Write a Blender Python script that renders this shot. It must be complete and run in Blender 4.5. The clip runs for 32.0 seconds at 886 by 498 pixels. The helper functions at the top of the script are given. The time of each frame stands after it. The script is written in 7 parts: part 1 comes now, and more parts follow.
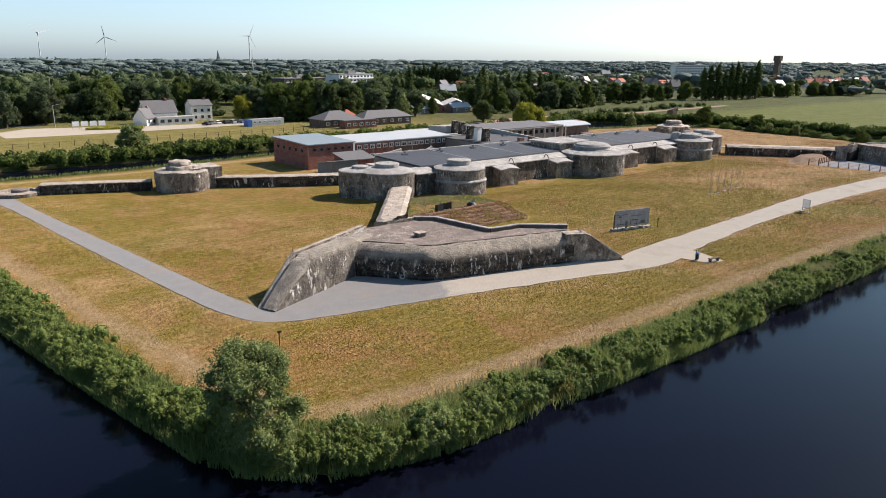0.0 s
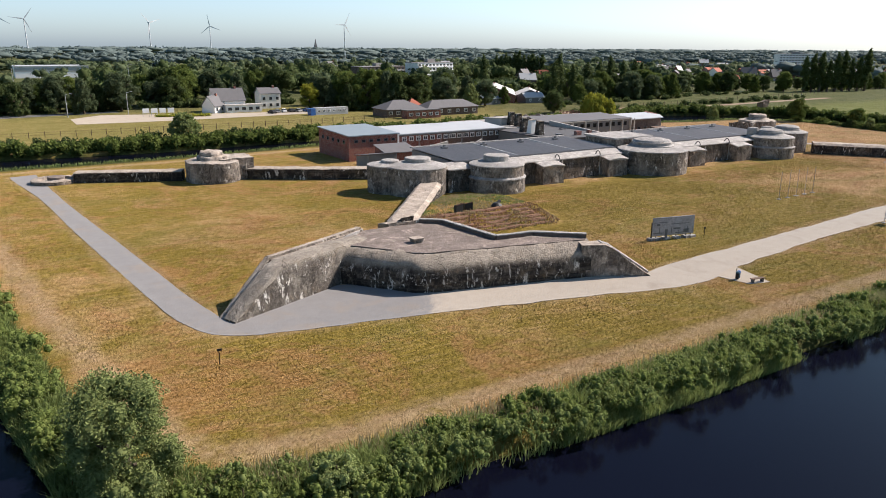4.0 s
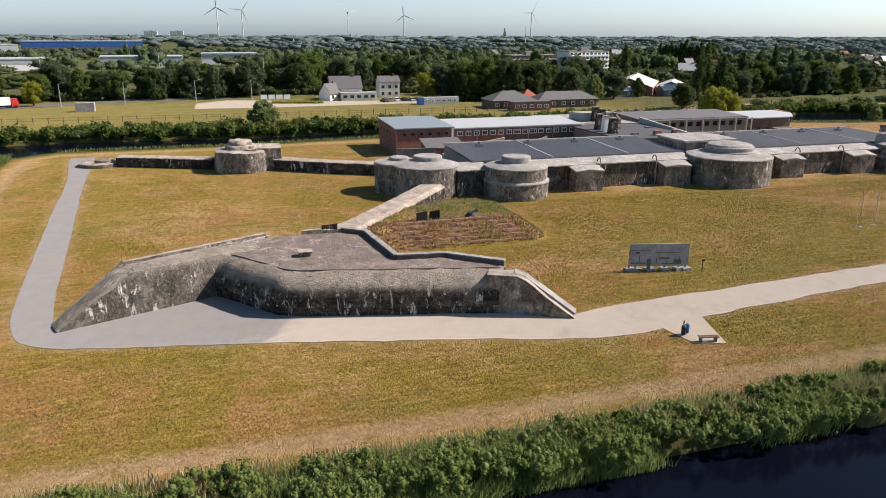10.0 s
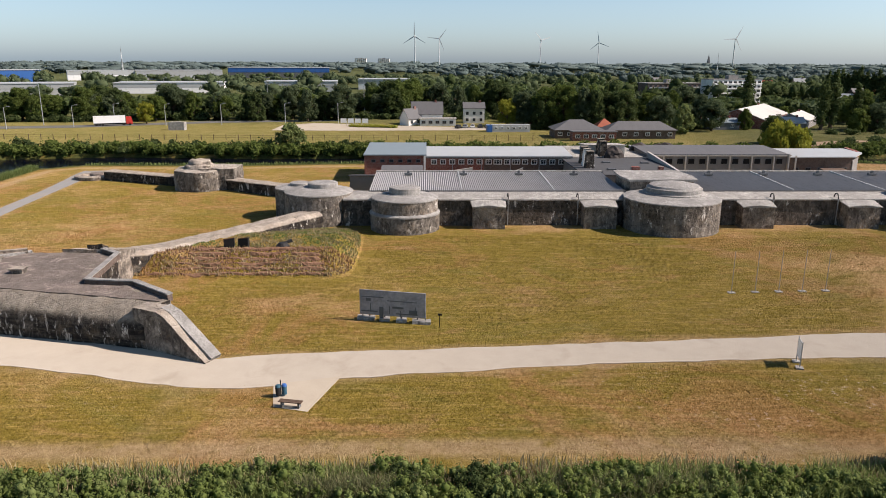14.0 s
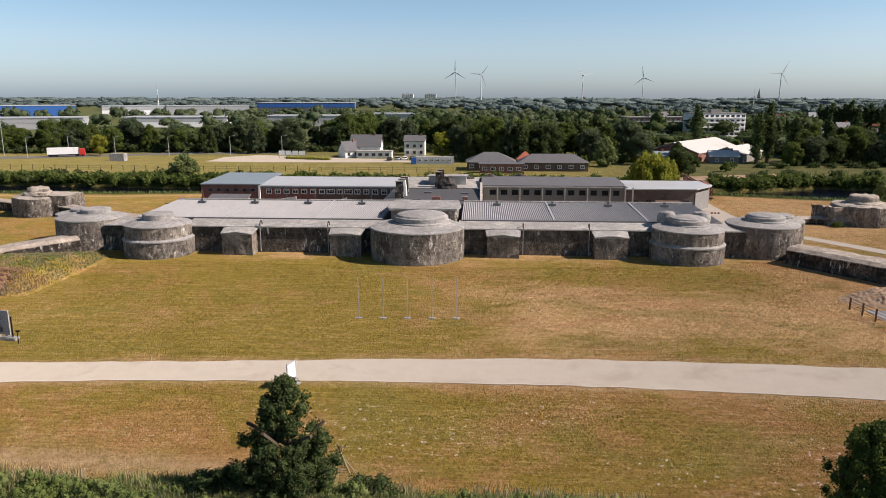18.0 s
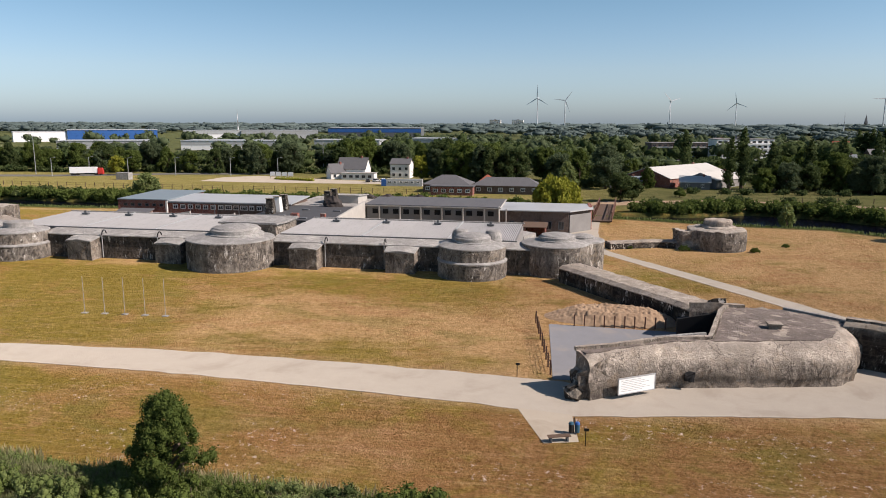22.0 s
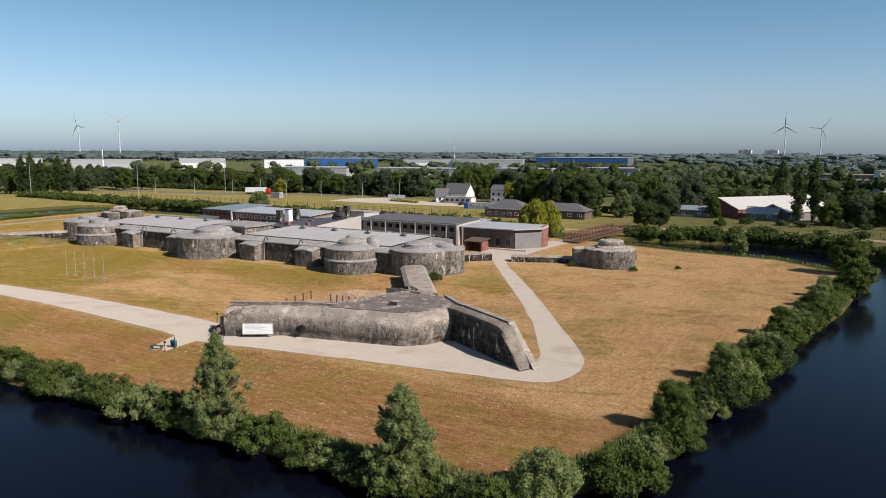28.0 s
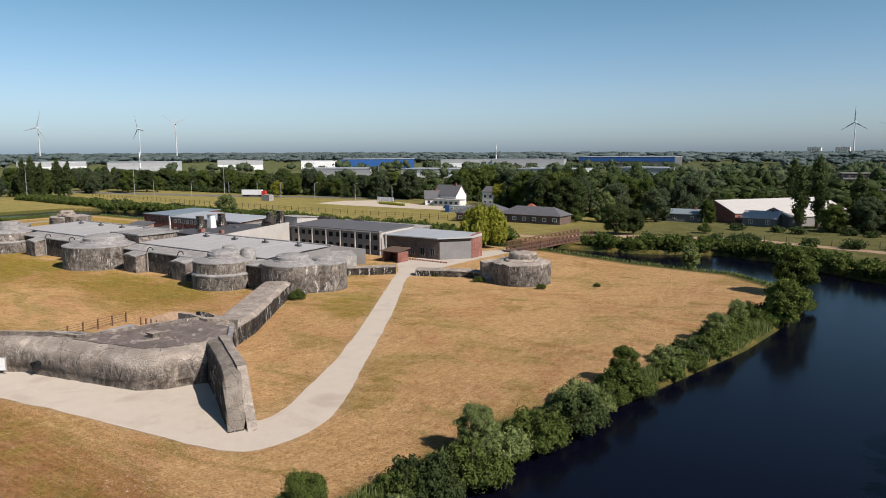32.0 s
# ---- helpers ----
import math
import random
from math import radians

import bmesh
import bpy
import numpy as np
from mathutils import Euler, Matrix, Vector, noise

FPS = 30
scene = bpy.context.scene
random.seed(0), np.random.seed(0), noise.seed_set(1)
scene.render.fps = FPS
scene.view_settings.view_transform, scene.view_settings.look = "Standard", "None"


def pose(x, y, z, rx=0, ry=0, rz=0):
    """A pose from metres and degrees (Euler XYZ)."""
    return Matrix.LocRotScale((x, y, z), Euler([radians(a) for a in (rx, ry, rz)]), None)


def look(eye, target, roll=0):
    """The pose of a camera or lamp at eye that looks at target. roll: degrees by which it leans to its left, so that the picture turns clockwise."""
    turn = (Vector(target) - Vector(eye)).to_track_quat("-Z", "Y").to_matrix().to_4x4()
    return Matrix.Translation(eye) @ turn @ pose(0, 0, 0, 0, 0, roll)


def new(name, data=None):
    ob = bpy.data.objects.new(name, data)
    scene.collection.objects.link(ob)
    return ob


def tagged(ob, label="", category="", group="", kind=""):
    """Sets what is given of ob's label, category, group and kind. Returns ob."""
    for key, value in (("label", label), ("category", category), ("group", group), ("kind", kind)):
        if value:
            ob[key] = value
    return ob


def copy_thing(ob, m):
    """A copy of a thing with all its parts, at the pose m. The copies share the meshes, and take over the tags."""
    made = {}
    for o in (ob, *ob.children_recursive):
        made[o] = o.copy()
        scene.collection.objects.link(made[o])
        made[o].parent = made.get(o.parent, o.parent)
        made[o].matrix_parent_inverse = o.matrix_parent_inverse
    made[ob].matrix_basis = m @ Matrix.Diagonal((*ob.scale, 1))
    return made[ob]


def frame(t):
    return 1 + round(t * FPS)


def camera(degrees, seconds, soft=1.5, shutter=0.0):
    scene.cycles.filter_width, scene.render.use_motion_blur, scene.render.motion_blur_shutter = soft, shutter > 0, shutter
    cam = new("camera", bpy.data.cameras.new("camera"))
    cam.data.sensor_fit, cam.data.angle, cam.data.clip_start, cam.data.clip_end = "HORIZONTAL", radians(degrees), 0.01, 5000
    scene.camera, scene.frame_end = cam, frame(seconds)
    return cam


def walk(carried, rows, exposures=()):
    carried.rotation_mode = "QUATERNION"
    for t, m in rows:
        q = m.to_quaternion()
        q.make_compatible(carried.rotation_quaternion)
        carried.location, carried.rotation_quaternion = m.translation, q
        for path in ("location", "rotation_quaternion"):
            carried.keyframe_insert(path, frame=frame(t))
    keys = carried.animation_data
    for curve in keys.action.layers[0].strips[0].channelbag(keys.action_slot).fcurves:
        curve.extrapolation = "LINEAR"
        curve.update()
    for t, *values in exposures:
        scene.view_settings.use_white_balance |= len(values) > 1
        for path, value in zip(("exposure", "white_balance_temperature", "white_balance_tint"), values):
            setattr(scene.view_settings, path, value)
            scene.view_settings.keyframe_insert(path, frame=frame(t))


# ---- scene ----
cam = camera(63.7, 32.0, 0.95)
METRES, EYE, TILT, LEAN, TURN = 329.3, 26.9, 1.0, 0.76, -39.8
ROWS = [
    (0.0, 0.0, 0.0, 0.0, 0.32, -15.95, -1.12),
    (0.5, 0.0041, 0.0047, 0.0001, 1.02, -16.04, -1.09),
    (1.0, 0.0083, 0.0094, -0.0, 1.74, -16.13, -1.07),
    (1.5, 0.0124, 0.0139, -0.0001, 2.54, -16.24, -1.04),
    (2.0, 0.0164, 0.0181, -0.0002, 3.46, -16.35, -1.03),
    (2.5, 0.0206, 0.0218, -0.0003, 4.52, -16.49, -1.0),
    (3.0, 0.0246, 0.0252, -0.0004, 5.62, -16.63, -0.99),
    (3.5, 0.0286, 0.0284, -0.0005, 6.7, -16.79, -0.98),
    (5.5, 0.0443, 0.0391, -0.0007, 10.26, -17.29, -0.89),
    (6.0, 0.0482, 0.0416, -0.0007, 10.95, -17.38, -0.86),
    (6.5, 0.0519, 0.0441, -0.0006, 11.59, -17.48, -0.85),
    (7.0, 0.0556, 0.0466, -0.0008, 12.25, -17.53, -0.84),
    (7.5, 0.0594, 0.0492, -0.0009, 12.97, -17.58, -0.81),
    (8.0, 0.0634, 0.0522, -0.001, 13.8, -17.65, -0.79),
    (8.5, 0.0716, 0.0587, -0.0013, 15.52, -17.73, -0.73),
    (9.0, 0.0841, 0.0694, -0.0014, 18.02, -17.84, -0.63),
    (9.5, 0.0993, 0.082, -0.0013, 20.14, -17.93, -0.58),
    (10.0, 0.1148, 0.0939, -0.0009, 22.68, -18.0, -0.52),
    (10.5, 0.1303, 0.1055, -0.0008, 25.58, -18.0, -0.45),
    (11.0, 0.1461, 0.1168, -0.0013, 27.55, -17.78, -0.38),
    (11.5, 0.1619, 0.1289, -0.0014, 30.12, -17.55, -0.32),
    (12.0, 0.1772, 0.1415, -0.001, 31.98, -17.3, -0.31),
    (12.5, 0.1924, 0.1538, -0.0012, 33.65, -16.98, -0.25),
    (13.0, 0.2074, 0.1658, -0.0015, 35.6, -16.67, -0.25),
    (13.5, 0.2225, 0.1778, -0.0015, 37.37, -16.36, -0.24),
    (15.5, 0.2818, 0.2258, -0.0025, 39.89, -15.07, -0.06),
    (16.0, 0.2973, 0.2373, -0.0025, 40.48, -14.69, -0.07),
    (16.5, 0.3126, 0.2494, -0.0026, 40.87, -14.34, 0.0),
    (17.0, 0.3275, 0.2614, -0.0029, 41.13, -13.97, 0.04),
    (17.5, 0.3421, 0.2734, -0.0028, 41.85, -13.66, 0.04),
    (18.0, 0.3572, 0.2847, -0.0033, 42.84, -13.36, 0.06),
    (18.5, 0.3721, 0.2961, -0.0037, 43.17, -13.0, 0.07),
    (19.0, 0.3871, 0.3075, -0.0039, 43.32, -12.65, 0.08),
    (19.5, 0.4029, 0.3193, -0.0037, 43.92, -12.35, 0.1),
    (20.0, 0.418, 0.3317, -0.0038, 45.36, -12.13, 0.06),
    (20.5, 0.4328, 0.3438, -0.0041, 46.8, -11.98, 0.07),
    (21.0, 0.4484, 0.3552, -0.004, 48.04, -11.82, 0.06),
    (21.5, 0.4644, 0.3665, -0.0039, 49.61, -11.59, 0.09),
    (22.0, 0.4795, 0.3777, -0.0042, 50.46, -11.35, 0.15),
    (22.5, 0.4944, 0.3895, -0.0042, 51.46, -11.15, 0.21),
    (23.0, 0.5095, 0.4013, -0.0042, 52.76, -10.94, 0.24),
    (23.5, 0.5251, 0.4129, -0.0046, 54.29, -10.7, 0.32),
    (24.0, 0.5404, 0.4248, -0.0045, 55.93, -10.48, 0.34),
    (24.5, 0.5555, 0.4367, -0.0045, 57.68, -10.3, 0.33),
    (25.0, 0.5712, 0.448, -0.0045, 59.02, -10.1, 0.37),
    (25.5, 0.5872, 0.4589, -0.0046, 60.54, -9.82, 0.4),
    (27.5, 0.6503, 0.5066, -0.0039, 68.88, -9.13, 0.47),
    (28.0, 0.6663, 0.5184, -0.0037, 70.23, -8.9, 0.47),
    (28.5, 0.6816, 0.5302, -0.0036, 71.47, -8.69, 0.49),
    (29.0, 0.6954, 0.542, -0.0032, 72.34, -8.54, 0.49),
    (29.5, 0.7025, 0.5542, -0.0036, 72.69, -8.29, 0.52),
    (30.0, 0.6983, 0.5686, -0.0041, 72.9, -8.19, 0.59),
    (30.5, 0.6837, 0.586, -0.0047, 73.05, -8.22, 0.73),
    (31.0, 0.6657, 0.6039, -0.005, 73.33, -8.3, 0.86),
    (31.5, 0.6522, 0.6211, -0.0054, 74.2, -8.54, 0.95),
    (32.0, 0.6432, 0.6372, -0.0063, 75.08, -8.83, 1.0),
]
EXPOSURES = [(0.0, 0.93, 6600, 16), (8.0, 0.89, 6700, 18), (13.0, 0.64, 6800, 18), (20.0, 0.5, 6800, 20), (25.0, 0.31, 6500, 16), (32.0, 0.23, 6450, 16)]
walk(cam, [(t, pose(0, 0, EYE, TILT, LEAN, TURN) @ pose(METRES * x, METRES * y, METRES * z, 90 + pitch, roll, yaw)) for t, x, y, z, yaw, pitch, roll in ROWS], EXPOSURES)

# ---- light ----
SUN_AZ, SUN_EL = -6.0, 40.0  # degrees from +x towards +y, and above the horizon
world = bpy.data.worlds.new("sky")
scene.world = world
world.use_nodes = True
wn, wl = world.node_tree.nodes, world.node_tree.links
sky = wn.new("ShaderNodeTexSky")
sky.sky_type, sky.sun_disc = "NISHITA", False
sky.sun_elevation, sky.sun_rotation = radians(SUN_EL), radians(90 - SUN_AZ)
sky.altitude, sky.air_density, sky.dust_density, sky.ozone_density = 30, 1.0, 0.9, 1.3
tint = wn.new("ShaderNodeMix")
tint.data_type, tint.blend_type = "RGBA", "MULTIPLY"
tint.inputs[0].default_value = 1.0
rise = wn.new("ShaderNodeSeparateXYZ")
wl.new(wn.new("ShaderNodeTexCoord").outputs["Generated"], rise.inputs[0])
hue = wn.new("ShaderNodeValToRGB")  # summer sky: pale grey-blue low down, clear blue higher up, deep blue overhead
for at, col in ((0.0, (0.54, 0.71, 1.0, 1)), (0.07, (0.58, 0.7, 0.84, 1)), (0.2, (0.43, 0.62, 0.65, 1)), (1.0, (0.23, 0.26, 0.32, 1))):
    el = hue.color_ramp.elements[0] if at == 0.0 else hue.color_ramp.elements.new(at) if at < 1 else hue.color_ramp.elements[-1]
    el.color = col
wl.new(rise.outputs[2], hue.inputs[0])
wl.new(hue.outputs[0], tint.inputs[7])
wl.new(sky.outputs["Color"], tint.inputs[6])
wl.new(tint.outputs[2], wn["Background"].inputs["Color"])
wn["Background"].inputs["Strength"].default_value = 0.124
sun = new("sun", bpy.data.lights.new("sun", "SUN"))
sun.data.energy, sun.data.angle, sun.data.color = 5.0, radians(0.6), (1.0, 0.93, 0.84)
sun.matrix_world = look((300, 0, 200), Vector((300, 0, 200)) - Vector((math.cos(radians(SUN_AZ)) * math.cos(radians(SUN_EL)), math.sin(radians(SUN_AZ)) * math.cos(radians(SUN_EL)), math.sin(radians(SUN_EL)))))


# ---- materials ----
class Nodes:
    """A small writer of node materials."""

    def __init__(self, name, rough=0.85, spec=0.3):
        self.mat = bpy.data.materials.new(name)
        self.mat.use_nodes = True
        self.t = self.mat.node_tree
        self.b = self.t.nodes["Principled BSDF"]
        self.b.inputs["Roughness"].default_value = rough
        self.b.inputs["Specular IOR Level"].default_value = spec
        self.co = self.t.nodes.new("ShaderNodeTexCoord").outputs["Object"]

    def link(self, a, b):
        self.t.links.new(a, b)

    def mapped(self, scale=(1, 1, 1), rot=(0, 0, 0)):
        n = self.t.nodes.new("ShaderNodeMapping")
        n.inputs["Scale"].default_value = scale
        n.inputs["Rotation"].default_value = rot
        self.link(self.co, n.inputs["Vector"])
        return n.outputs[0]

    def noise(self, scale, detail=4, rough=0.6, stretch=(1, 1, 1), rot=(0, 0, 0), warp=0.0):
        n = self.t.nodes.new("ShaderNodeTexNoise")
        n.inputs["Scale"].default_value, n.inputs["Detail"].default_value, n.inputs["Roughness"].default_value = scale, detail, rough
        n.inputs["Distortion"].default_value = warp
        self.link(self.mapped(stretch, rot), n.inputs["Vector"])
        return n.outputs["Fac"]

    def spread(self, *a, **k):
        return self.ramp(self.noise(*a, **k), 0.3, 0.7)

    def ramp(self, fac, lo, hi, a=0.0, b=1.0):
        n = self.t.nodes.new("ShaderNodeMapRange")
        n.interpolation_type = "SMOOTHSTEP"
        n.inputs[1].default_value, n.inputs[2].default_value, n.inputs[3].default_value, n.inputs[4].default_value = lo, hi, a, b
        self.link(fac, n.inputs[0])
        return n.outputs[0]

    def math(self, op, a, b):
        n = self.t.nodes.new("ShaderNodeMath")
        n.operation = op
        for i, v in enumerate((a, b)):
            if isinstance(v, (int, float)):
                n.inputs[i].default_value = v
            else:
                self.link(v, n.inputs[i])
        return n.outputs[0]

    def mix(self, fac, a, b, mode="MIX"):
        n = self.t.nodes.new("ShaderNodeMix")
        n.data_type, n.blend_type = "RGBA", mode
        for i, v in ((0, fac), (6, a), (7, b)):
            if isinstance(v, (int, float)):
                n.inputs[i].default_value = v
            elif isinstance(v, tuple):
                n.inputs[i].default_value = (*v, 1)
            else:
                self.link(v, n.inputs[i])
        return n.outputs[2]

    def attr(self, name):
        n = self.t.nodes.new("ShaderNodeAttribute")
        n.attribute_name = name
        return n.outputs["Fac"]

    def rand(self, island=False):
        if island:
            return self.t.nodes.new("ShaderNodeNewGeometry").outputs["Random Per Island"]
        return self.t.nodes.new("ShaderNodeObjectInfo").outputs["Random"]

    def up(self):
        s = self.t.nodes.new("ShaderNodeSeparateXYZ")
        self.link(self.t.nodes.new("ShaderNodeNewGeometry").outputs["Normal"], s.inputs[0])
        return s.outputs[2]

    def bump(self, fac, strength=0.5, dist=0.05):
        n = self.t.nodes.new("ShaderNodeBump")
        n.inputs["Strength"].default_value, n.inputs["Distance"].default_value = strength, dist
        self.link(fac, n.inputs["Height"])
        self.link(n.outputs[0], self.b.inputs["Normal"])

    def done(self, colour):
        if isinstance(colour, tuple):
            self.b.inputs["Base Color"].default_value = (*colour, 1)
        else:
            self.link(colour, self.b.inputs["Base Color"])
        return self.mat


def plain(name, colour, rough=0.7, var=0.25, scale=1.5, metal=0.0, spec=0.3):
    """Paint, metal or plaster with grain and a little dirt."""
    n = Nodes(name, rough, spec)
    n.b.inputs["Metallic"].default_value = metal
    dark = tuple(c * (1 - var) for c in colour)
    lite = tuple(min(1, c * (1 + var * 0.6)) for c in colour)
    c = n.mix(n.noise(scale, 5, 0.7), dark, lite)
    c = n.mix(n.math("MULTIPLY", n.ramp(n.noise(scale * 0.25, 3), 0.5, 0.75), 0.5), c, tuple(k * 0.6 for k in colour))
    n.bump(n.noise(scale * 8, 3), 0.15, 0.02)
    return n.done(c)


def old_concrete(name, base, dark, streak, lime, lift=0.0, soot_shade=0.0):
    """Weathered cast concrete: blotches, soot-black crusts and runs on steep faces with some shade painted in, white
    lime drips.
    """
    n = Nodes(name, 0.92, 0.15)
    c = n.mix(n.spread(0.9, 7, 0.8), tuple(k * 0.62 for k in base), tuple(min(1, k * 1.3) for k in base))
    c = n.mix(n.ramp(n.noise(0.3, 6, 0.7, warp=0.8), 0.42, 0.64), c, tuple(k * 0.72 for k in base))
    c = n.mix(n.math("MULTIPLY", n.ramp(n.noise(3.5, 5, 0.8), 0.5, 0.75), 0.4), c, tuple(min(1, k * 1.5) for k in base))
    steep = n.ramp(n.up(), 0.2, 0.6, 1.0, 0.0)
    zone = n.ramp(n.noise(0.22, 4, 0.6, warp=0.5), 0.36 - streak, 0.62 - streak)
    runs = n.ramp(n.noise(1.0, 8, 0.8, stretch=(1.0, 1.0, 0.55), warp=1.2), 0.44 - streak, 0.64 - streak * 0.5)
    c = n.mix(n.math("MULTIPLY", n.math("MULTIPLY", runs, zone), n.math("MULTIPLY", steep, 0.9)), c, dark)
    # black crust, deepened on steep faces to paint in part of their shade
    if soot_shade:
        crust = n.ramp(n.noise(0.55, 8, 0.75, stretch=(1, 1, 0.8), warp=0.9), 0.34, 0.56)
        c = n.mix(n.math("MULTIPLY", n.math("MULTIPLY", crust, steep), soot_shade), c, dark)
    fine_run = n.ramp(n.noise(2.2, 6, 0.75, stretch=(1.6, 1.6, 0.16), warp=0.5), 0.5, 0.66)
    c = n.mix(n.math("MULTIPLY", n.math("MULTIPLY", fine_run, steep), 0.5), c, tuple(k * 1.2 for k in dark))
    speck = n.ramp(n.noise(4.5, 5, 0.8, stretch=(1, 1, 0.5)), 0.5, 0.7)
    c = n.mix(n.math("MULTIPLY", n.math("MULTIPLY", speck, steep), 0.4), c, tuple(k * 0.9 for k in dark))
    drip = n.ramp(n.noise(0.9, 9, 0.78, stretch=(1.5, 1.5, 0.42), warp=0.4), 0.575 - lime * 0.7, 0.605 - lime * 0.7)
    drip = n.math("MULTIPLY", drip, n.ramp(n.noise(0.17, 4, 0.6, stretch=(1, 1, 1.6)), 0.475 - lime, 0.5 - lime))
    c = n.mix(n.math("MULTIPLY", n.math("MULTIPLY", drip, steep), 0.92), c, (0.68, 0.645, 0.59))
    if soot_shade:
        v = n.t.nodes.new("ShaderNodeTexVoronoi")
        v.feature = "DISTANCE_TO_EDGE"
        v.inputs["Scale"].default_value = 0.42
        warp = n.t.nodes.new("ShaderNodeMixRGB")
        warp.blend_type, warp.inputs[0].default_value = "ADD", 1.0
        wob = n.t.nodes.new("ShaderNodeTexNoise")
        wob.inputs["Scale"].default_value, wob.inputs["Detail"].default_value = 1.3, 5
        n.link(n.co, wob.inputs["Vector"])
        n.link(n.mapped((1, 1, 1.5)), warp.inputs[1])
        n.link(wob.outputs["Color"], warp.inputs[2])
        n.link(warp.outputs[0], v.inputs["Vector"])
        crack = n.math("MULTIPLY", n.ramp(v.outputs["Distance"], 0.004, 0.02, 1.0, 0.0), n.ramp(n.noise(0.3, 3), 0.4, 0.55))
        c = n.mix(n.math("MULTIPLY", crack, 0.7), c, dark)
        lift_line = n.ramp(n.noise(1.0, 4, 0.6, stretch=(0.05, 0.05, 2.2)), 0.52, 0.6)
        c = n.mix(n.math("MULTIPLY", n.math("MULTIPLY", lift_line, steep), 0.3), c, tuple(k * 0.45 for k in base))
        c = n.mix(n.math("MULTIPLY", n.ramp(n.noise(0.7, 6, 0.75, warp=0.6), 0.5, 0.66), 0.3), c, (base[0] * 0.72, base[1] * 0.6, base[2] * 0.46))
    flat = n.ramp(n.up(), 0.6, 0.95)
    if lift:
        c = n.mix(n.math("MULTIPLY", n.ramp(n.noise(0.4, 7, 0.8, warp=0.8), 0.53, 0.64), lift), c, tuple(min(1, k * 2.1) for k in base))
    moss = n.ramp(n.noise(0.45, 6, 0.75, warp=0.5), 0.44, 0.64)
    c = n.mix(n.math("MULTIPLY", n.math("MULTIPLY", flat, moss), 0.55), c, tuple(k * 0.55 for k in base))
    n.bump(n.math("ADD", n.noise(4, 7, 0.8), n.math("MULTIPLY", n.noise(1.0, 3), 0.8)), 1.0, 0.2)
    return n.done(c)


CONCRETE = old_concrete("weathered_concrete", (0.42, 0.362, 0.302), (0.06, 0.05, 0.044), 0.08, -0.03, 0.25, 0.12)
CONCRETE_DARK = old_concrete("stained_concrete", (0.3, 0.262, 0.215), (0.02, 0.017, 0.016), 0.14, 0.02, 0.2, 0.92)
CONCRETE_WALL = old_concrete("sooty_shaded_wall_concrete", (0.31, 0.272, 0.232), (0.028, 0.024, 0.021), 0.07, 0.0, 0.0, 0.6)
CONCRETE_DRUM = old_concrete("mottled_concrete", (0.43, 0.38, 0.325), (0.032, 0.027, 0.024), 0.075, 0.0, 0.15, 0.4)
CONCRETE_LIMED = old_concrete("lime_streaked_concrete", (0.31, 0.275, 0.23), (0.05, 0.043, 0.038), 0.1, 0.025, 0.25, 0.35)
CONCRETE_ROOF = old_concrete("bitumen_coated_concrete", (0.23, 0.19, 0.165), (0.08, 0.072, 0.065), 0.0, -0.1, 0.7)
SLAB = old_concrete("pale_smooth_concrete", (0.37, 0.355, 0.335), (0.15, 0.142, 0.13), -0.04, -0.1)
SCREED = old_concrete("pale_roof_screed", (0.42, 0.4, 0.37), (0.2, 0.19, 0.18), -0.06, -0.1)


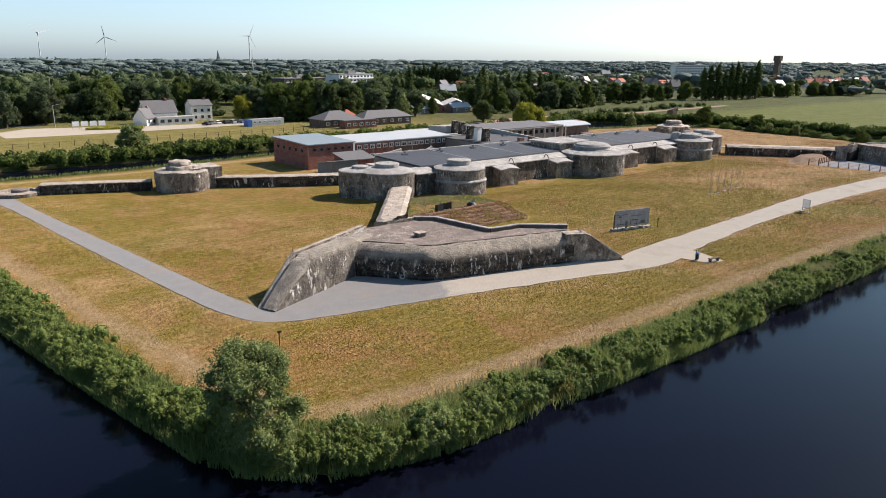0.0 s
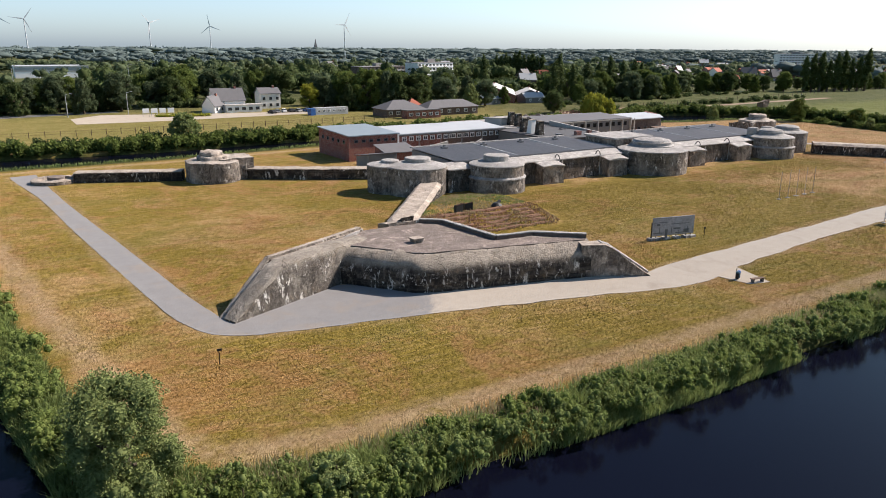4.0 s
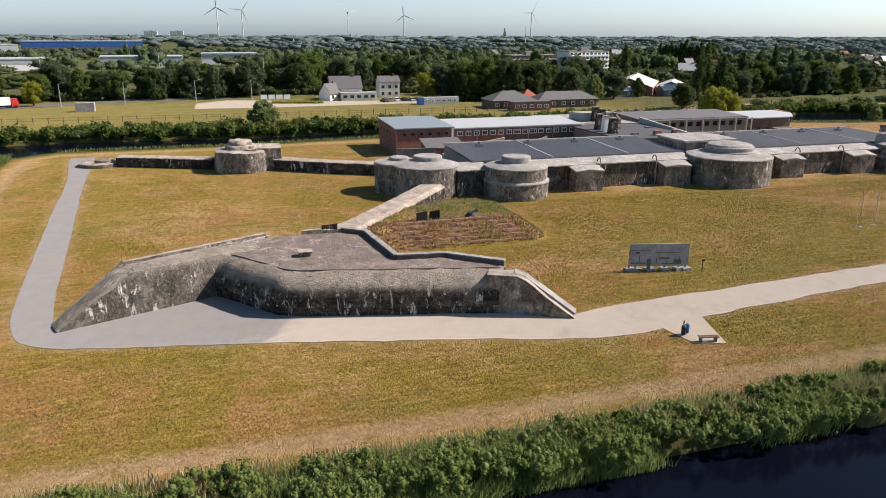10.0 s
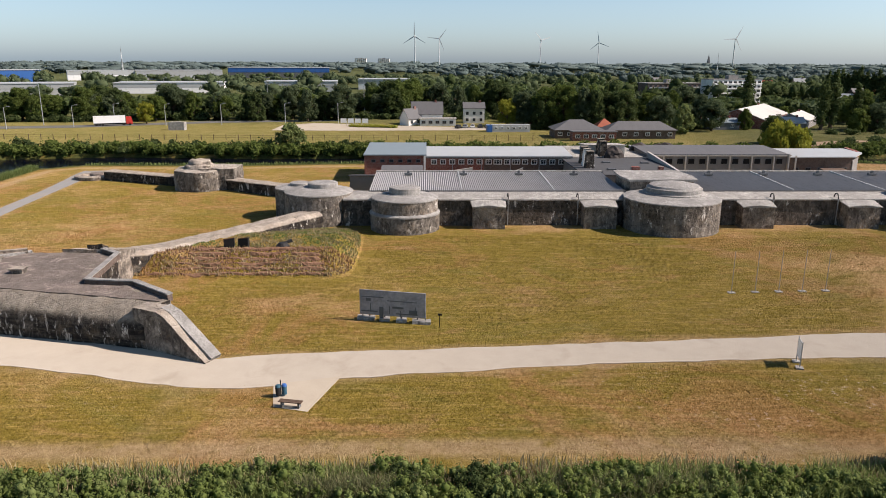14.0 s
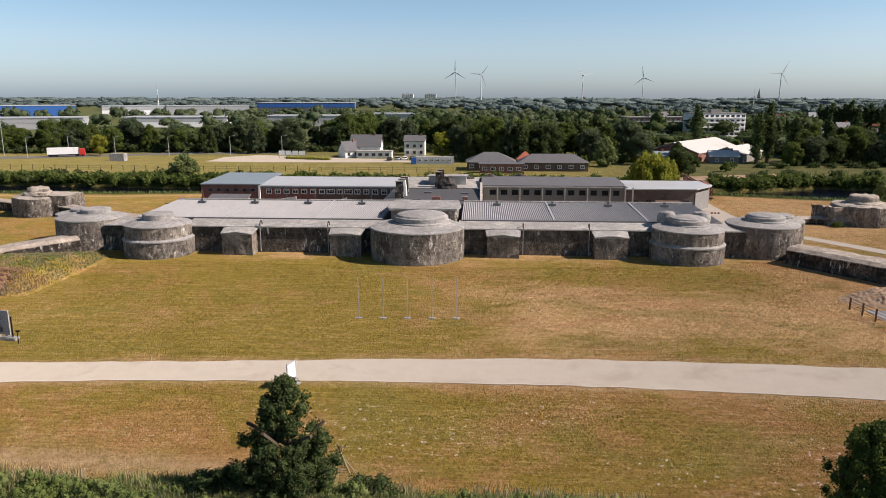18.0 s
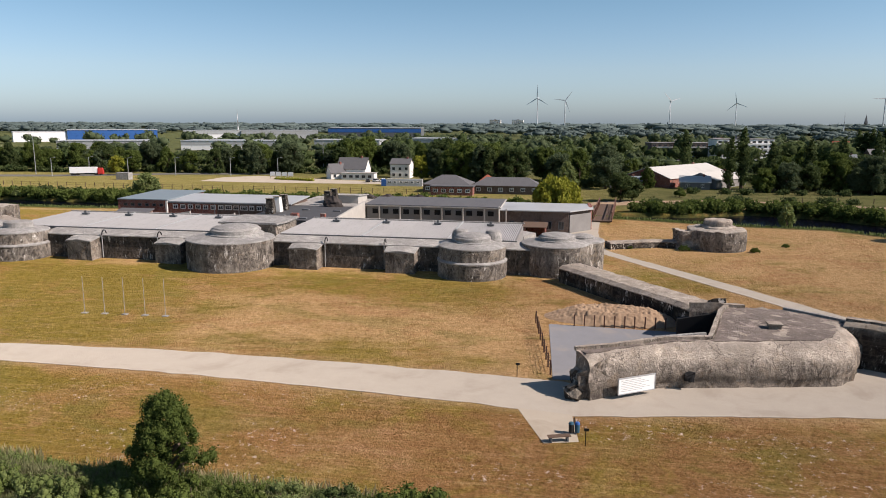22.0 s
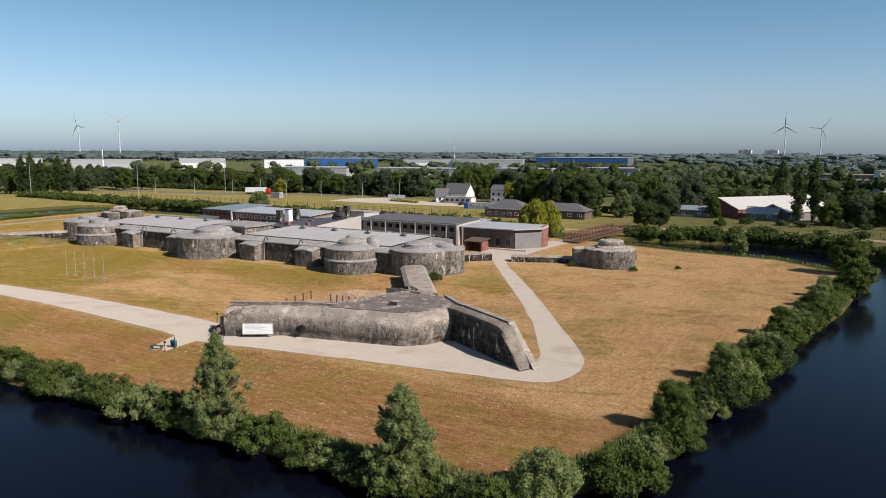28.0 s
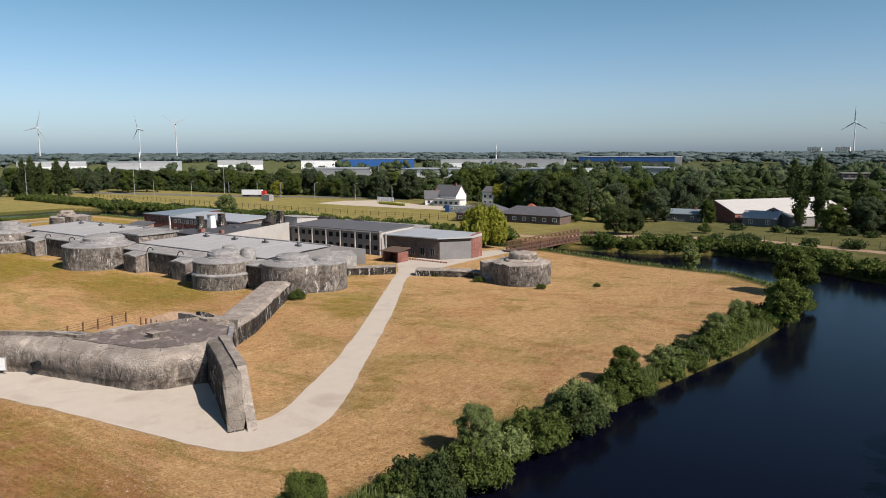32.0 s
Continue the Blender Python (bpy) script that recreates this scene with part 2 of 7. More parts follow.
def grass_material():
    n = Nodes("dry_mown_grass", 0.95, 0.08)
    n.b.inputs["Diffuse Roughness"].default_value = 0.6  # blades shade each other against the light
    big = n.spread(0.03, 5, 0.65, warp=0.5)
    mid = n.spread(0.14, 6, 0.7, warp=0.6)
    fine = n.spread(1.1, 8, 0.85, warp=0.5)
    tiny = n.noise(3.6, 7, 0.9)
    green = n.mix(fine, (0.14, 0.115, 0.013), (0.3, 0.228, 0.042))
    straw = n.mix(fine, (0.34, 0.205, 0.075), (0.6, 0.415, 0.205))
    brown = n.mix(fine, (0.26, 0.12, 0.043), (0.45, 0.245, 0.115))
    k = n.math("ADD", n.math("MULTIPLY", big, 0.55), n.math("MULTIPLY", mid, 0.35))
    k = n.math("ADD", k, n.math("MULTIPLY", n.attr("dry"), 0.7))
    k = n.math("SUBTRACT", k, n.math("MULTIPLY", n.attr("lush"), 0.6))
    c = n.mix(n.ramp(k, 0.38, 1.02), green, straw)
    c = n.mix(n.math("MULTIPLY", n.math("SUBTRACT", n.ramp(n.noise(0.055, 7, 0.78, warp=1.0), 0.48, 0.6), n.math("MULTIPLY", n.attr("lush"), 0.9)), 0.6), c, brown)
    c = n.mix(n.math("MULTIPLY", n.math("MULTIPLY", n.attr("burnt"), n.ramp(n.noise(0.12, 6, 0.75, warp=0.6), 0.34, 0.56)), 0.8), c, n.mix(fine, (0.2, 0.092, 0.035), (0.36, 0.19, 0.088)))
    c = n.mix(n.math("MULTIPLY", n.ramp(n.noise(0.08, 6, 0.7, stretch=(0.6, 1, 1), warp=0.8), 0.57, 0.68), 0.6), c, (0.15, 0.135, 0.016))
    c = n.mix(n.math("MULTIPLY", n.ramp(n.noise(0.075, 5, 0.62, stretch=(0.7, 1.2, 1), rot=(0, 0, 0.3), warp=1.1), 0.52, 0.63), 0.5), c, n.mix(fine, (0.115, 0.12, 0.018), (0.24, 0.215, 0.048)))
    c = n.mix(n.math("MULTIPLY", n.ramp(n.noise(0.1, 6, 0.7, stretch=(0.6, 1.1, 1), rot=(0, 0, -0.4), warp=1.0), 0.55, 0.66), 0.42), c, n.mix(fine, (0.3, 0.165, 0.075), (0.5, 0.31, 0.165)))
    w = n.t.nodes.new("ShaderNodeTexWave")
    w.inputs["Scale"].default_value, w.inputs["Distortion"].default_value, w.inputs["Detail"].default_value = 0.1, 7.0, 5
    n.link(n.mapped((1, 1, 1), (0, 0, 1.2)), w.inputs["Vector"])
    c = n.mix(n.math("MULTIPLY", n.math("MULTIPLY", n.ramp(w.outputs["Fac"], 0.35, 0.95), n.attr("dry")), 0.2), c, (0.5, 0.36, 0.17))
    sx = n.t.nodes.new("ShaderNodeSeparateXYZ")
    n.link(n.co, sx.inputs[0])
    side = n.math("MULTIPLY", n.ramp(sx.outputs[0], 200, 216), n.ramp(sx.outputs[1], 58, 66))  # mown along the front, and across it on the side lawn
    for turn, size, lo in ((0.15, 1.0, 0.5), (-0.2, 1.7, 0.52)):
        along = n.noise(size, 7, 0.82, stretch=(0.16, 1.5, 1), rot=(0, 0, turn), warp=0.25)
        across = n.noise(size, 7, 0.82, stretch=(1.5, 0.16, 1), rot=(0, 0, turn + 0.1), warp=0.25)
        lines = n.math("ADD", n.math("MULTIPLY", across, side), n.math("MULTIPLY", along, n.math("SUBTRACT", 1.0, side)))
        c = n.mix(n.math("MULTIPLY", n.ramp(lines, lo, lo + 0.14), 0.24), c, (0.62, 0.44, 0.22))
        c = n.mix(n.math("MULTIPLY", n.ramp(lines, lo - 0.02, lo - 0.16), 0.26), c, (0.13, 0.08, 0.022))
    c = n.mix(n.math("MULTIPLY", n.ramp(tiny, 0.48, 0.6), 0.6), c, (0.065, 0.05, 0.008))
    c = n.mix(n.math("MULTIPLY", n.ramp(n.noise(4.5, 7, 0.9, warp=0.3), 0.54, 0.66), 0.45), c, (0.44, 0.33, 0.14))
    c = n.mix(n.math("MULTIPLY", n.ramp(n.noise(0.5, 6, 0.8), 0.56, 0.7), 0.3), c, (0.05, 0.055, 0.01))
    fleck = n.math("MULTIPLY", n.ramp(n.noise(1.5, 5, 0.8), 0.595, 0.62), n.math("MULTIPLY", n.attr("fleck"), n.ramp(n.noise(0.11, 4, 0.6, stretch=(0.6, 1, 1)), 0.46, 0.58)))
    c = n.mix(n.math("MULTIPLY", fleck, 0.85), c, (0.66, 0.58, 0.5))
    c = n.mix(1.0, c, (1.1, 1.03, 1.06), "MULTIPLY")
    track = n.math("MULTIPLY", n.attr("track"), n.ramp(n.noise(0.5, 4, 0.7), 0.2, 0.55))
    c = n.mix(n.math("MULTIPLY", track, 0.8), c, n.mix(fine, (0.3, 0.195, 0.1), (0.48, 0.35, 0.21)))
    c = n.mix(n.attr("bank"), c, n.mix(fine, (0.05, 0.055, 0.016), (0.1, 0.1, 0.03)))
    c = n.mix(n.attr("field"), c, n.mix(n.math("MULTIPLY", n.math("ADD", mid, fine), 0.5), (0.125, 0.12, 0.03), (0.27, 0.228, 0.085)))
    east = n.math("MULTIPLY", n.ramp(sx.outputs[0], 285, 315), n.attr("field"))  # green hay meadow beyond the east moat
    c = n.mix(n.math("MULTIPLY", east, 0.85), c, n.mix(n.math("MULTIPLY", n.math("ADD", mid, fine), 0.5), (0.1, 0.135, 0.026), (0.2, 0.225, 0.06)))
    c = n.mix(n.attr("wild"), c, n.mix(mid, (0.05, 0.062, 0.022), (0.12, 0.125, 0.05)))
    n.bump(n.math("ADD", tiny, fine), 0.9, 0.12)
    return n.done(c)


def gravel_material(name, a, b, spot):
    n = Nodes(name, 0.92, 0.2)
    n.b.inputs["Diffuse Roughness"].default_value = 0.5
    c = n.mix(n.noise(0.5, 6, 0.7), a, b)
    c = n.mix(n.math("MULTIPLY", n.ramp(n.noise(0.2, 4, 0.6, warp=0.5), 0.5, 0.72), 0.5), c, spot)
    c = n.mix(n.math("MULTIPLY", n.ramp(n.noise(9, 4, 0.8), 0.55, 0.75), 0.35), c, spot)
    n.bump(n.noise(12, 4, 0.8), 0.5, 0.03)
    return n.done(c)


def path_material(name):
    """Grey asphalt towards the corner, worn over into pale gravel further on."""
    n = Nodes(name, 0.92, 0.2)
    n.b.inputs["Diffuse Roughness"].default_value = 0.5
    sx = n.t.nodes.new("ShaderNodeSeparateXYZ")
    n.link(n.co, sx.inputs[0])
    k = n.math("ADD", sx.outputs[0], n.math("MULTIPLY", n.noise(0.16, 6, 0.7, warp=0.6), 16))
    k = n.math("SUBTRACT", k, n.math("MULTIPLY", sx.outputs[1], 0.35))
    grey = n.mix(n.noise(0.5, 6, 0.7), (0.185, 0.18, 0.175), (0.26, 0.253, 0.245))
    pale = n.mix(n.noise(0.5, 6, 0.7), (0.36, 0.315, 0.257), (0.45, 0.397, 0.328))
    c = n.mix(n.ramp(k, 36.5, 40.5), grey, pale)
    c = n.mix(n.math("MULTIPLY", n.ramp(n.noise(0.2, 4, 0.6, warp=0.5), 0.5, 0.72), 0.45), c, (0.27, 0.22, 0.17))
    c = n.mix(n.math("MULTIPLY", n.ramp(n.noise(9, 4, 0.8), 0.55, 0.75), 0.3), c, (0.25, 0.21, 0.17))
    n.bump(n.noise(12, 4, 0.8), 0.5, 0.03)
    return n.done(c)


def leaf_material(name, a, b, through_light=0.4):
    n = Nodes(name, 0.8, 0.08)
    c = n.mix(n.ramp(n.rand(True), 0.0, 1.0, 0.18, 0.82), a, b)
    c = n.mix(n.math("MULTIPLY", n.rand(), 0.55), c, tuple(k * 0.55 for k in a))
    c = n.mix(n.math("MULTIPLY", n.noise(0.5, 3), 0.35), c, tuple(min(1, k * 1.3) for k in b))
    tr = n.t.nodes.new("ShaderNodeBsdfTranslucent")
    n.link(c, tr.inputs[0])
    mx = n.t.nodes.new("ShaderNodeMixShader")
    mx.inputs[0].default_value = through_light
    n.link(n.b.outputs[0], mx.inputs[1])
    n.link(tr.outputs[0], mx.inputs[2])
    n.link(mx.outputs[0], n.t.nodes["Material Output"].inputs[0])
    return n.done(c)


def water_material():
    n = Nodes("still_moat_water", 0.16, 0.16)
    n.b.inputs["IOR"].default_value = 1.33
    n.bump(n.math("ADD", n.noise(0.5, 3, 0.5, stretch=(1, 1.6, 1)), n.math("MULTIPLY", n.noise(3.0, 2), 0.3)), 0.06, 0.04)
    c = n.mix(n.noise(0.05, 3), (0.0019, 0.0023, 0.0062), (0.0026, 0.0031, 0.0082))
    return n.done(c)


def corrugated(name, a, b):
    n = Nodes(name, 0.75, 0.3)
    c = n.mix(n.noise(0.4, 5, 0.7, stretch=(1, 0.3, 1)), a, b)
    c = n.mix(n.math("MULTIPLY", n.ramp(n.noise(1.5, 4, 0.7, stretch=(3, 0.3, 1)), 0.5, 0.7), 0.4), c, tuple(k * 0.6 for k in a))
    n.bump(n.noise(6, 3), 0.2, 0.03)
    return n.done(c)


def brick_material(name, a, b, mortar):
    n = Nodes(name, 0.9, 0.2)
    t = n.t.nodes.new("ShaderNodeTexBrick")
    t.inputs["Scale"].default_value = 1.0
    for k, v in (("Brick Width", 0.22), ("Row Height", 0.075), ("Mortar Size", 0.008)):
        t.inputs[k].default_value = v
    t.inputs["Color1"].default_value, t.inputs["Color2"].default_value, t.inputs["Mortar"].default_value = (*a, 1), (*b, 1), (*mortar, 1)
    n.link(n.mapped((1, 1, 1), (1.5708, 0, 0)), t.inputs["Vector"])
    c = n.mix(n.math("MULTIPLY", n.ramp(n.noise(0.6, 5, 0.7), 0.45, 0.7), 0.55), t.outputs["Color"], tuple(k * 0.45 for k in a))
    n.bump(n.noise(8, 3), 0.3, 0.03)
    return n.done(c)


GRASS = grass_material()
GRAVEL = gravel_material("pale_gravel", (0.365, 0.31, 0.242), (0.46, 0.4, 0.32), (0.29, 0.235, 0.175))
PATH = path_material("gravel_over_worn_asphalt")
PAVING = gravel_material("blue_grey_asphalt", (0.2, 0.2, 0.21), (0.26, 0.26, 0.27), (0.33, 0.29, 0.25))
ROADMAT = gravel_material("road_asphalt", (0.09, 0.088, 0.085), (0.13, 0.127, 0.12), (0.2, 0.19, 0.17))
DIRT = gravel_material("dry_sandy_soil", (0.28, 0.185, 0.115), (0.42, 0.3, 0.2), (0.2, 0.125, 0.075))
RED_DIRT = gravel_material("dry_red_bracken", (0.2, 0.105, 0.065), (0.34, 0.2, 0.13), (0.1, 0.06, 0.03))
WATER = water_material()
LEAF = leaf_material("green_leaves", (0.06, 0.095, 0.02), (0.145, 0.18, 0.048))
LEAF_DARK = leaf_material("dark_leaves", (0.042, 0.066, 0.024), (0.092, 0.12, 0.043))
LEAF_SILVER = leaf_material("grey_green_willow_leaves", (0.125, 0.17, 0.055), (0.28, 0.32, 0.125))
LEAF_YELLOW = leaf_material("yellow_green_willow_leaves", (0.2, 0.225, 0.022), (0.36, 0.35, 0.06), 0.35)
# blue-green tint puts a little distance haze into the leaves
LEAF_MID = leaf_material("faintly_hazed_leaves", (0.066, 0.096, 0.05), (0.125, 0.155, 0.078))
# paler and bluer: distance haze is painted into this leaf colour
LEAF_FAR = leaf_material("haze_tinted_leaves", (0.088, 0.12, 0.115), (0.118, 0.152, 0.142), 0.15)
LEAF_OLIVE = leaf_material("olive_leaves", (0.06, 0.095, 0.022), (0.15, 0.185, 0.05))
LEAF_RUST = leaf_material("rusty_leaves", (0.1, 0.05, 0.03), (0.17, 0.09, 0.05))
REED = leaf_material("reed_blades", (0.09, 0.14, 0.036), (0.25, 0.29, 0.105), 0.42)
REED_PALE = leaf_material("pale_olive_reed_heads", (0.13, 0.145, 0.062), (0.33, 0.315, 0.17), 0.35)
HERB = leaf_material("fresh_herb_leaves", (0.1, 0.15, 0.034), (0.27, 0.32, 0.1), 0.5)
BRACKEN = leaf_material("dry_bracken", (0.17, 0.095, 0.055), (0.36, 0.22, 0.14), 0.2)
REED_DRY = leaf_material("dry_reed_blades", (0.26, 0.21, 0.11), (0.44, 0.37, 0.22), 0.3)
BARK = plain("bark", (0.1, 0.075, 0.05), 0.95, 0.4, 4)
BRICK = brick_material("red_brick", (0.2, 0.06, 0.046), (0.27, 0.09, 0.068), (0.3, 0.25, 0.21))
BRICK_DARK = brick_material("dark_brown_brick", (0.105, 0.072, 0.06), (0.15, 0.1, 0.08), (0.17, 0.15, 0.13))
PLASTER_GREY = plain("grey_render", (0.235, 0.225, 0.215), 0.9, 0.35, 0.8)
PLASTER_WHITE = plain("white_render", (0.74, 0.72, 0.68), 0.85, 0.12, 0.8)
PLASTER_PALE = plain("pale_beige_render", (0.43, 0.405, 0.37), 0.9, 0.3, 0.7)
ROOF_RIB = corrugated("grey_corrugated_sheet", (0.22, 0.218, 0.218), (0.31, 0.305, 0.3))
ROOF_SLATE = corrugated("dark_roof_slates", (0.085, 0.085, 0.09), (0.14, 0.138, 0.14))
ROOF_METAL = plain("pale_metal_roof", (0.4, 0.41, 0.41), 0.45, 0.15, 0.5, 0.0, 0.5)
ROOF_BLUE = plain("blue_grey_metal_roof", (0.2, 0.24, 0.26), 0.5, 0.15, 0.5)
ROOF_TILE = plain("red_roof_tiles", (0.33, 0.1, 0.06), 0.85, 0.3, 2)
BITUMEN = plain("dark_bitumen_felt", (0.075, 0.075, 0.078), 0.8, 0.35, 0.6)
TARP = plain("brown_black_heaped_sheeting", (0.045, 0.036, 0.032), 0.7, 0.4, 1.2)
WOOD = plain("weathered_wood", (0.13, 0.085, 0.06), 0.85, 0.35, 3)
RUST = plain("rust_brown_steel", (0.15, 0.075, 0.052), 0.75, 0.35, 2)
STEEL = plain("grey_galvanised_steel", (0.36, 0.37, 0.37), 0.5, 0.15, 2)
BLACK = plain("black_steel", (0.018, 0.017, 0.017), 0.6, 0.3, 2)
# white of the turbines, greyed in its colour to stand for haze
MAST_WHITE = plain("haze_greyed_white_paint", (0.5, 0.53, 0.55), 0.6, 0.06, 1)
WHITE = plain("white_paint", (0.8, 0.8, 0.79), 0.5, 0.06, 1)
BLUE = plain("blue_paint", (0.03, 0.11, 0.33), 0.5, 0.12, 1)
TEAL = plain("teal_paint", (0.03, 0.09, 0.13), 0.5, 0.12, 1)
RED = plain("red_paint", (0.5, 0.04, 0.03), 0.5, 0.12, 1)
DARKGREY = plain("dark_grey_cladding", (0.12, 0.125, 0.13), 0.6, 0.2, 1)
VOID = plain("dark_interior", (0.012, 0.012, 0.013), 0.9, 0.2, 1)
PHOTO = plain("grey_photo_print", (0.36, 0.355, 0.37), 0.6, 0.85, 1.6)
BARN_SHEET = plain("pale_weathered_sheet", (0.5, 0.485, 0.45), 0.7, 0.15, 0.4)
TYRE = plain("black_rubber", (0.02, 0.02, 0.02), 0.9, 0.2, 3)


def glass_material():
    n = Nodes("window_glass", 0.08, 0.5)
    return n.done(n.mix(n.noise(0.3, 2), (0.02, 0.022, 0.025), (0.05, 0.055, 0.06)))


GLASS = glass_material()


# ---- builders ----
class Shape:
    """Collects faces; mesh() makes one mesh of them."""

    def __init__(self):
        self.v, self.f = [], []

    def add(self, verts, faces):
        k = len(self.v)
        self.v += [tuple(p) for p in verts]
        self.f += [tuple(i + k for i in f) for f in faces]
        return self

    def box(self, x0, x1, y0, y1, z0, z1):
        v = [(x, y, z) for z in (z0, z1) for x, y in ((x0, y0), (x1, y0), (x1, y1), (x0, y1))]
        return self.add(v, [(3, 2, 1, 0), (4, 5, 6, 7), (0, 1, 5, 4), (1, 2, 6, 5), (2, 3, 7, 6), (3, 0, 4, 7)])

    def beam(self, a, b, w, h=None):
        """A square bar from a to b."""
        a, b, h = Vector(a), Vector(b), h or w
        d = (b - a).normalized()
        s = d.cross(Vector((0, 0, 1))) if abs(d.z) < 0.99 else Vector((1, 0, 0))
        s.normalize()
        u = s.cross(d)
        v = [p + s * (w / 2 * i) + u * (h / 2 * j) for p in (a, b) for i, j in ((-1, -1), (1, -1), (1, 1), (-1, 1))]
        return self.add(v, [(0, 1, 2, 3), (7, 6, 5, 4), (0, 4, 5, 1), (1, 5, 6, 2), (2, 6, 7, 3), (3, 7, 4, 0)])

    def prism(self, poly, z0, z1):
        """An upright prism over a polygon; z1 is a height, or one height for each corner."""
        n = len(poly)
        tops = z1 if isinstance(z1, (list, tuple)) else [z1] * n
        v = [(x, y, z0) for x, y in poly] + [(x, y, z) for (x, y), z in zip(poly, tops)]
        return self.add(v, [tuple(range(n - 1, -1, -1)), tuple(range(n, 2 * n))] + [(i, (i + 1) % n, n + (i + 1) % n, n + i) for i in range(n)])

    def rings(self, rings, closed=True, top=True, bottom=False):
        """Skins rings of equally many points."""
        n = len(rings[0])
        v = [p for r in rings for p in r]
        f = []
        for k in range(len(rings) - 1):
            for i in range(n if closed else n - 1):
                j = (i + 1) % n
                f.append((k * n + i, k * n + j, (k + 1) * n + j, (k + 1) * n + i))
        if top:
            f.append(tuple((len(rings) - 1) * n + i for i in range(n)))
        if bottom:
            f.append(tuple(range(n - 1, -1, -1)))
        return self.add(v, f)

    def turned(self, cx, cy, profile, n=48, wobble=0.0, seed=0):
        """A round body: profile of (radius, z)."""
        r = random.Random(seed)
        out = []
        for rad, z in profile:
            out.append([(cx + (rad + r.uniform(-wobble, wobble)) * math.cos(math.tau * i / n), cy + (rad + r.uniform(-wobble, wobble)) * math.sin(math.tau * i / n), z + r.uniform(-wobble, wobble) * 0.5) for i in range(n)])
        return self.rings(out)

    def mesh(self, name, mat, smooth=False):
        me = bpy.data.meshes.new(name)
        me.from_pydata(self.v, [], self.f)
        me.materials.append(mat)
        if smooth:
            me.shade_smooth()
            me.set_sharp_from_angle(angle=radians(35))
        me.update()
        return me


def thing(name, x, y, z, label, category, group="", kind="", turn=0.0):
    ob = new(name)
    ob.matrix_world = pose(x, y, z, 0, 0, turn)
    return tagged(ob, label, category, group, kind)


def part(name, shape, mat, parent, label="", smooth=False):
    """Links a shape, given in the parent's own coordinates, as one mesh under it."""
    ob = new(name, shape if isinstance(shape, bpy.types.Mesh) else shape.mesh(name, mat, smooth))
    ob.parent = parent
    if label:
        ob["label"] = label
    return ob


def solo(name, shape, mat, label, category, kind="", smooth=False):
    return tagged(new(name, shape.mesh(name, mat, smooth)), label, category, "", kind)


def raw_mesh(name, verts, faces, mat):
    """A mesh out of arrays, all faces with equally many corners."""
    me = bpy.data.meshes.new(name)
    n, k = len(faces), faces.shape[1]
    me.vertices.add(len(verts))
    me.vertices.foreach_set("co", np.asarray(verts, np.float32).ravel())
    me.loops.add(n * k)
    me.loops.foreach_set("vertex_index", faces.astype(np.int32).ravel())
    me.polygons.add(n)
    me.polygons.foreach_set("loop_start", np.arange(0, n * k, k, dtype=np.int32))
    me.update(calc_edges=True)
    me.materials.append(mat)
    return me


def roughen(me, amount, scale):
    """Pushes the corners of a mesh about by noise, for broken and worn stone."""
    for v in me.vertices:
        p = v.co * scale
        v.co += noise.noise_vector(p) * amount
    return me


def fine(shape, cuts_len, amount, scale, name, mat):
    """Cuts long edges and roughens: worn concrete."""
    bm = bmesh.new()
    me = shape.mesh(name, mat)
    bm.from_mesh(me)
    for _ in range(4):
        long = [e for e in bm.edges if e.calc_length() > cuts_len]
        if not long:
            break
        bmesh.ops.subdivide_edges(bm, edges=long, cuts=1, use_grid_fill=True)
        bmesh.ops.triangulate(bm, faces=[f for f in bm.faces if len(f.verts) > 4])
    bm.to_mesh(me)
    bm.free()
    return roughen(me, amount, scale)


def inset_poly(poly, offs):
    """Moves each edge of a counter-clockwise polygon inwards by its own offset."""
    n, lines = len(poly), []
    for i in range(n):
        (x0, y0), (x1, y1) = poly[i], poly[(i + 1) % n]
        d = math.hypot(x1 - x0, y1 - y0)
        nx, ny = -(y1 - y0) / d, (x1 - x0) / d
        lines.append((nx, ny, nx * x0 + ny * y0 + offs[i]))
    out = []
    for i in range(n):
        a, b = lines[i - 1], lines[i]
        det = a[0] * b[1] - a[1] * b[0]
        if abs(det) < 1e-3:
            out.append((poly[i][0] + b[0] * offs[i], poly[i][1] + b[1] * offs[i]))
        else:
            out.append(((a[2] * b[1] - a[1] * b[2]) / det, (a[0] * b[2] - a[2] * b[0]) / det))
    return out


def strip(left, right, z, thick=0.05):
    """A thin slab between two edges of equally many points."""
    s = Shape()
    n = len(left)
    v = [(x, y, z) for x, y in left] + [(x, y, z) for x, y in right] + [(x, y, z - thick) for x, y in left] + [(x, y, z - thick) for x, y in right]
    f = []
    for i in range(n - 1):
        f += [(i + 1, i, n + i, n + i + 1), (2 * n + i, 2 * n + i + 1, i + 1, i), (n + i, n + i + 1, 3 * n + i + 1, 3 * n + i)]
    return s.add(v, f)


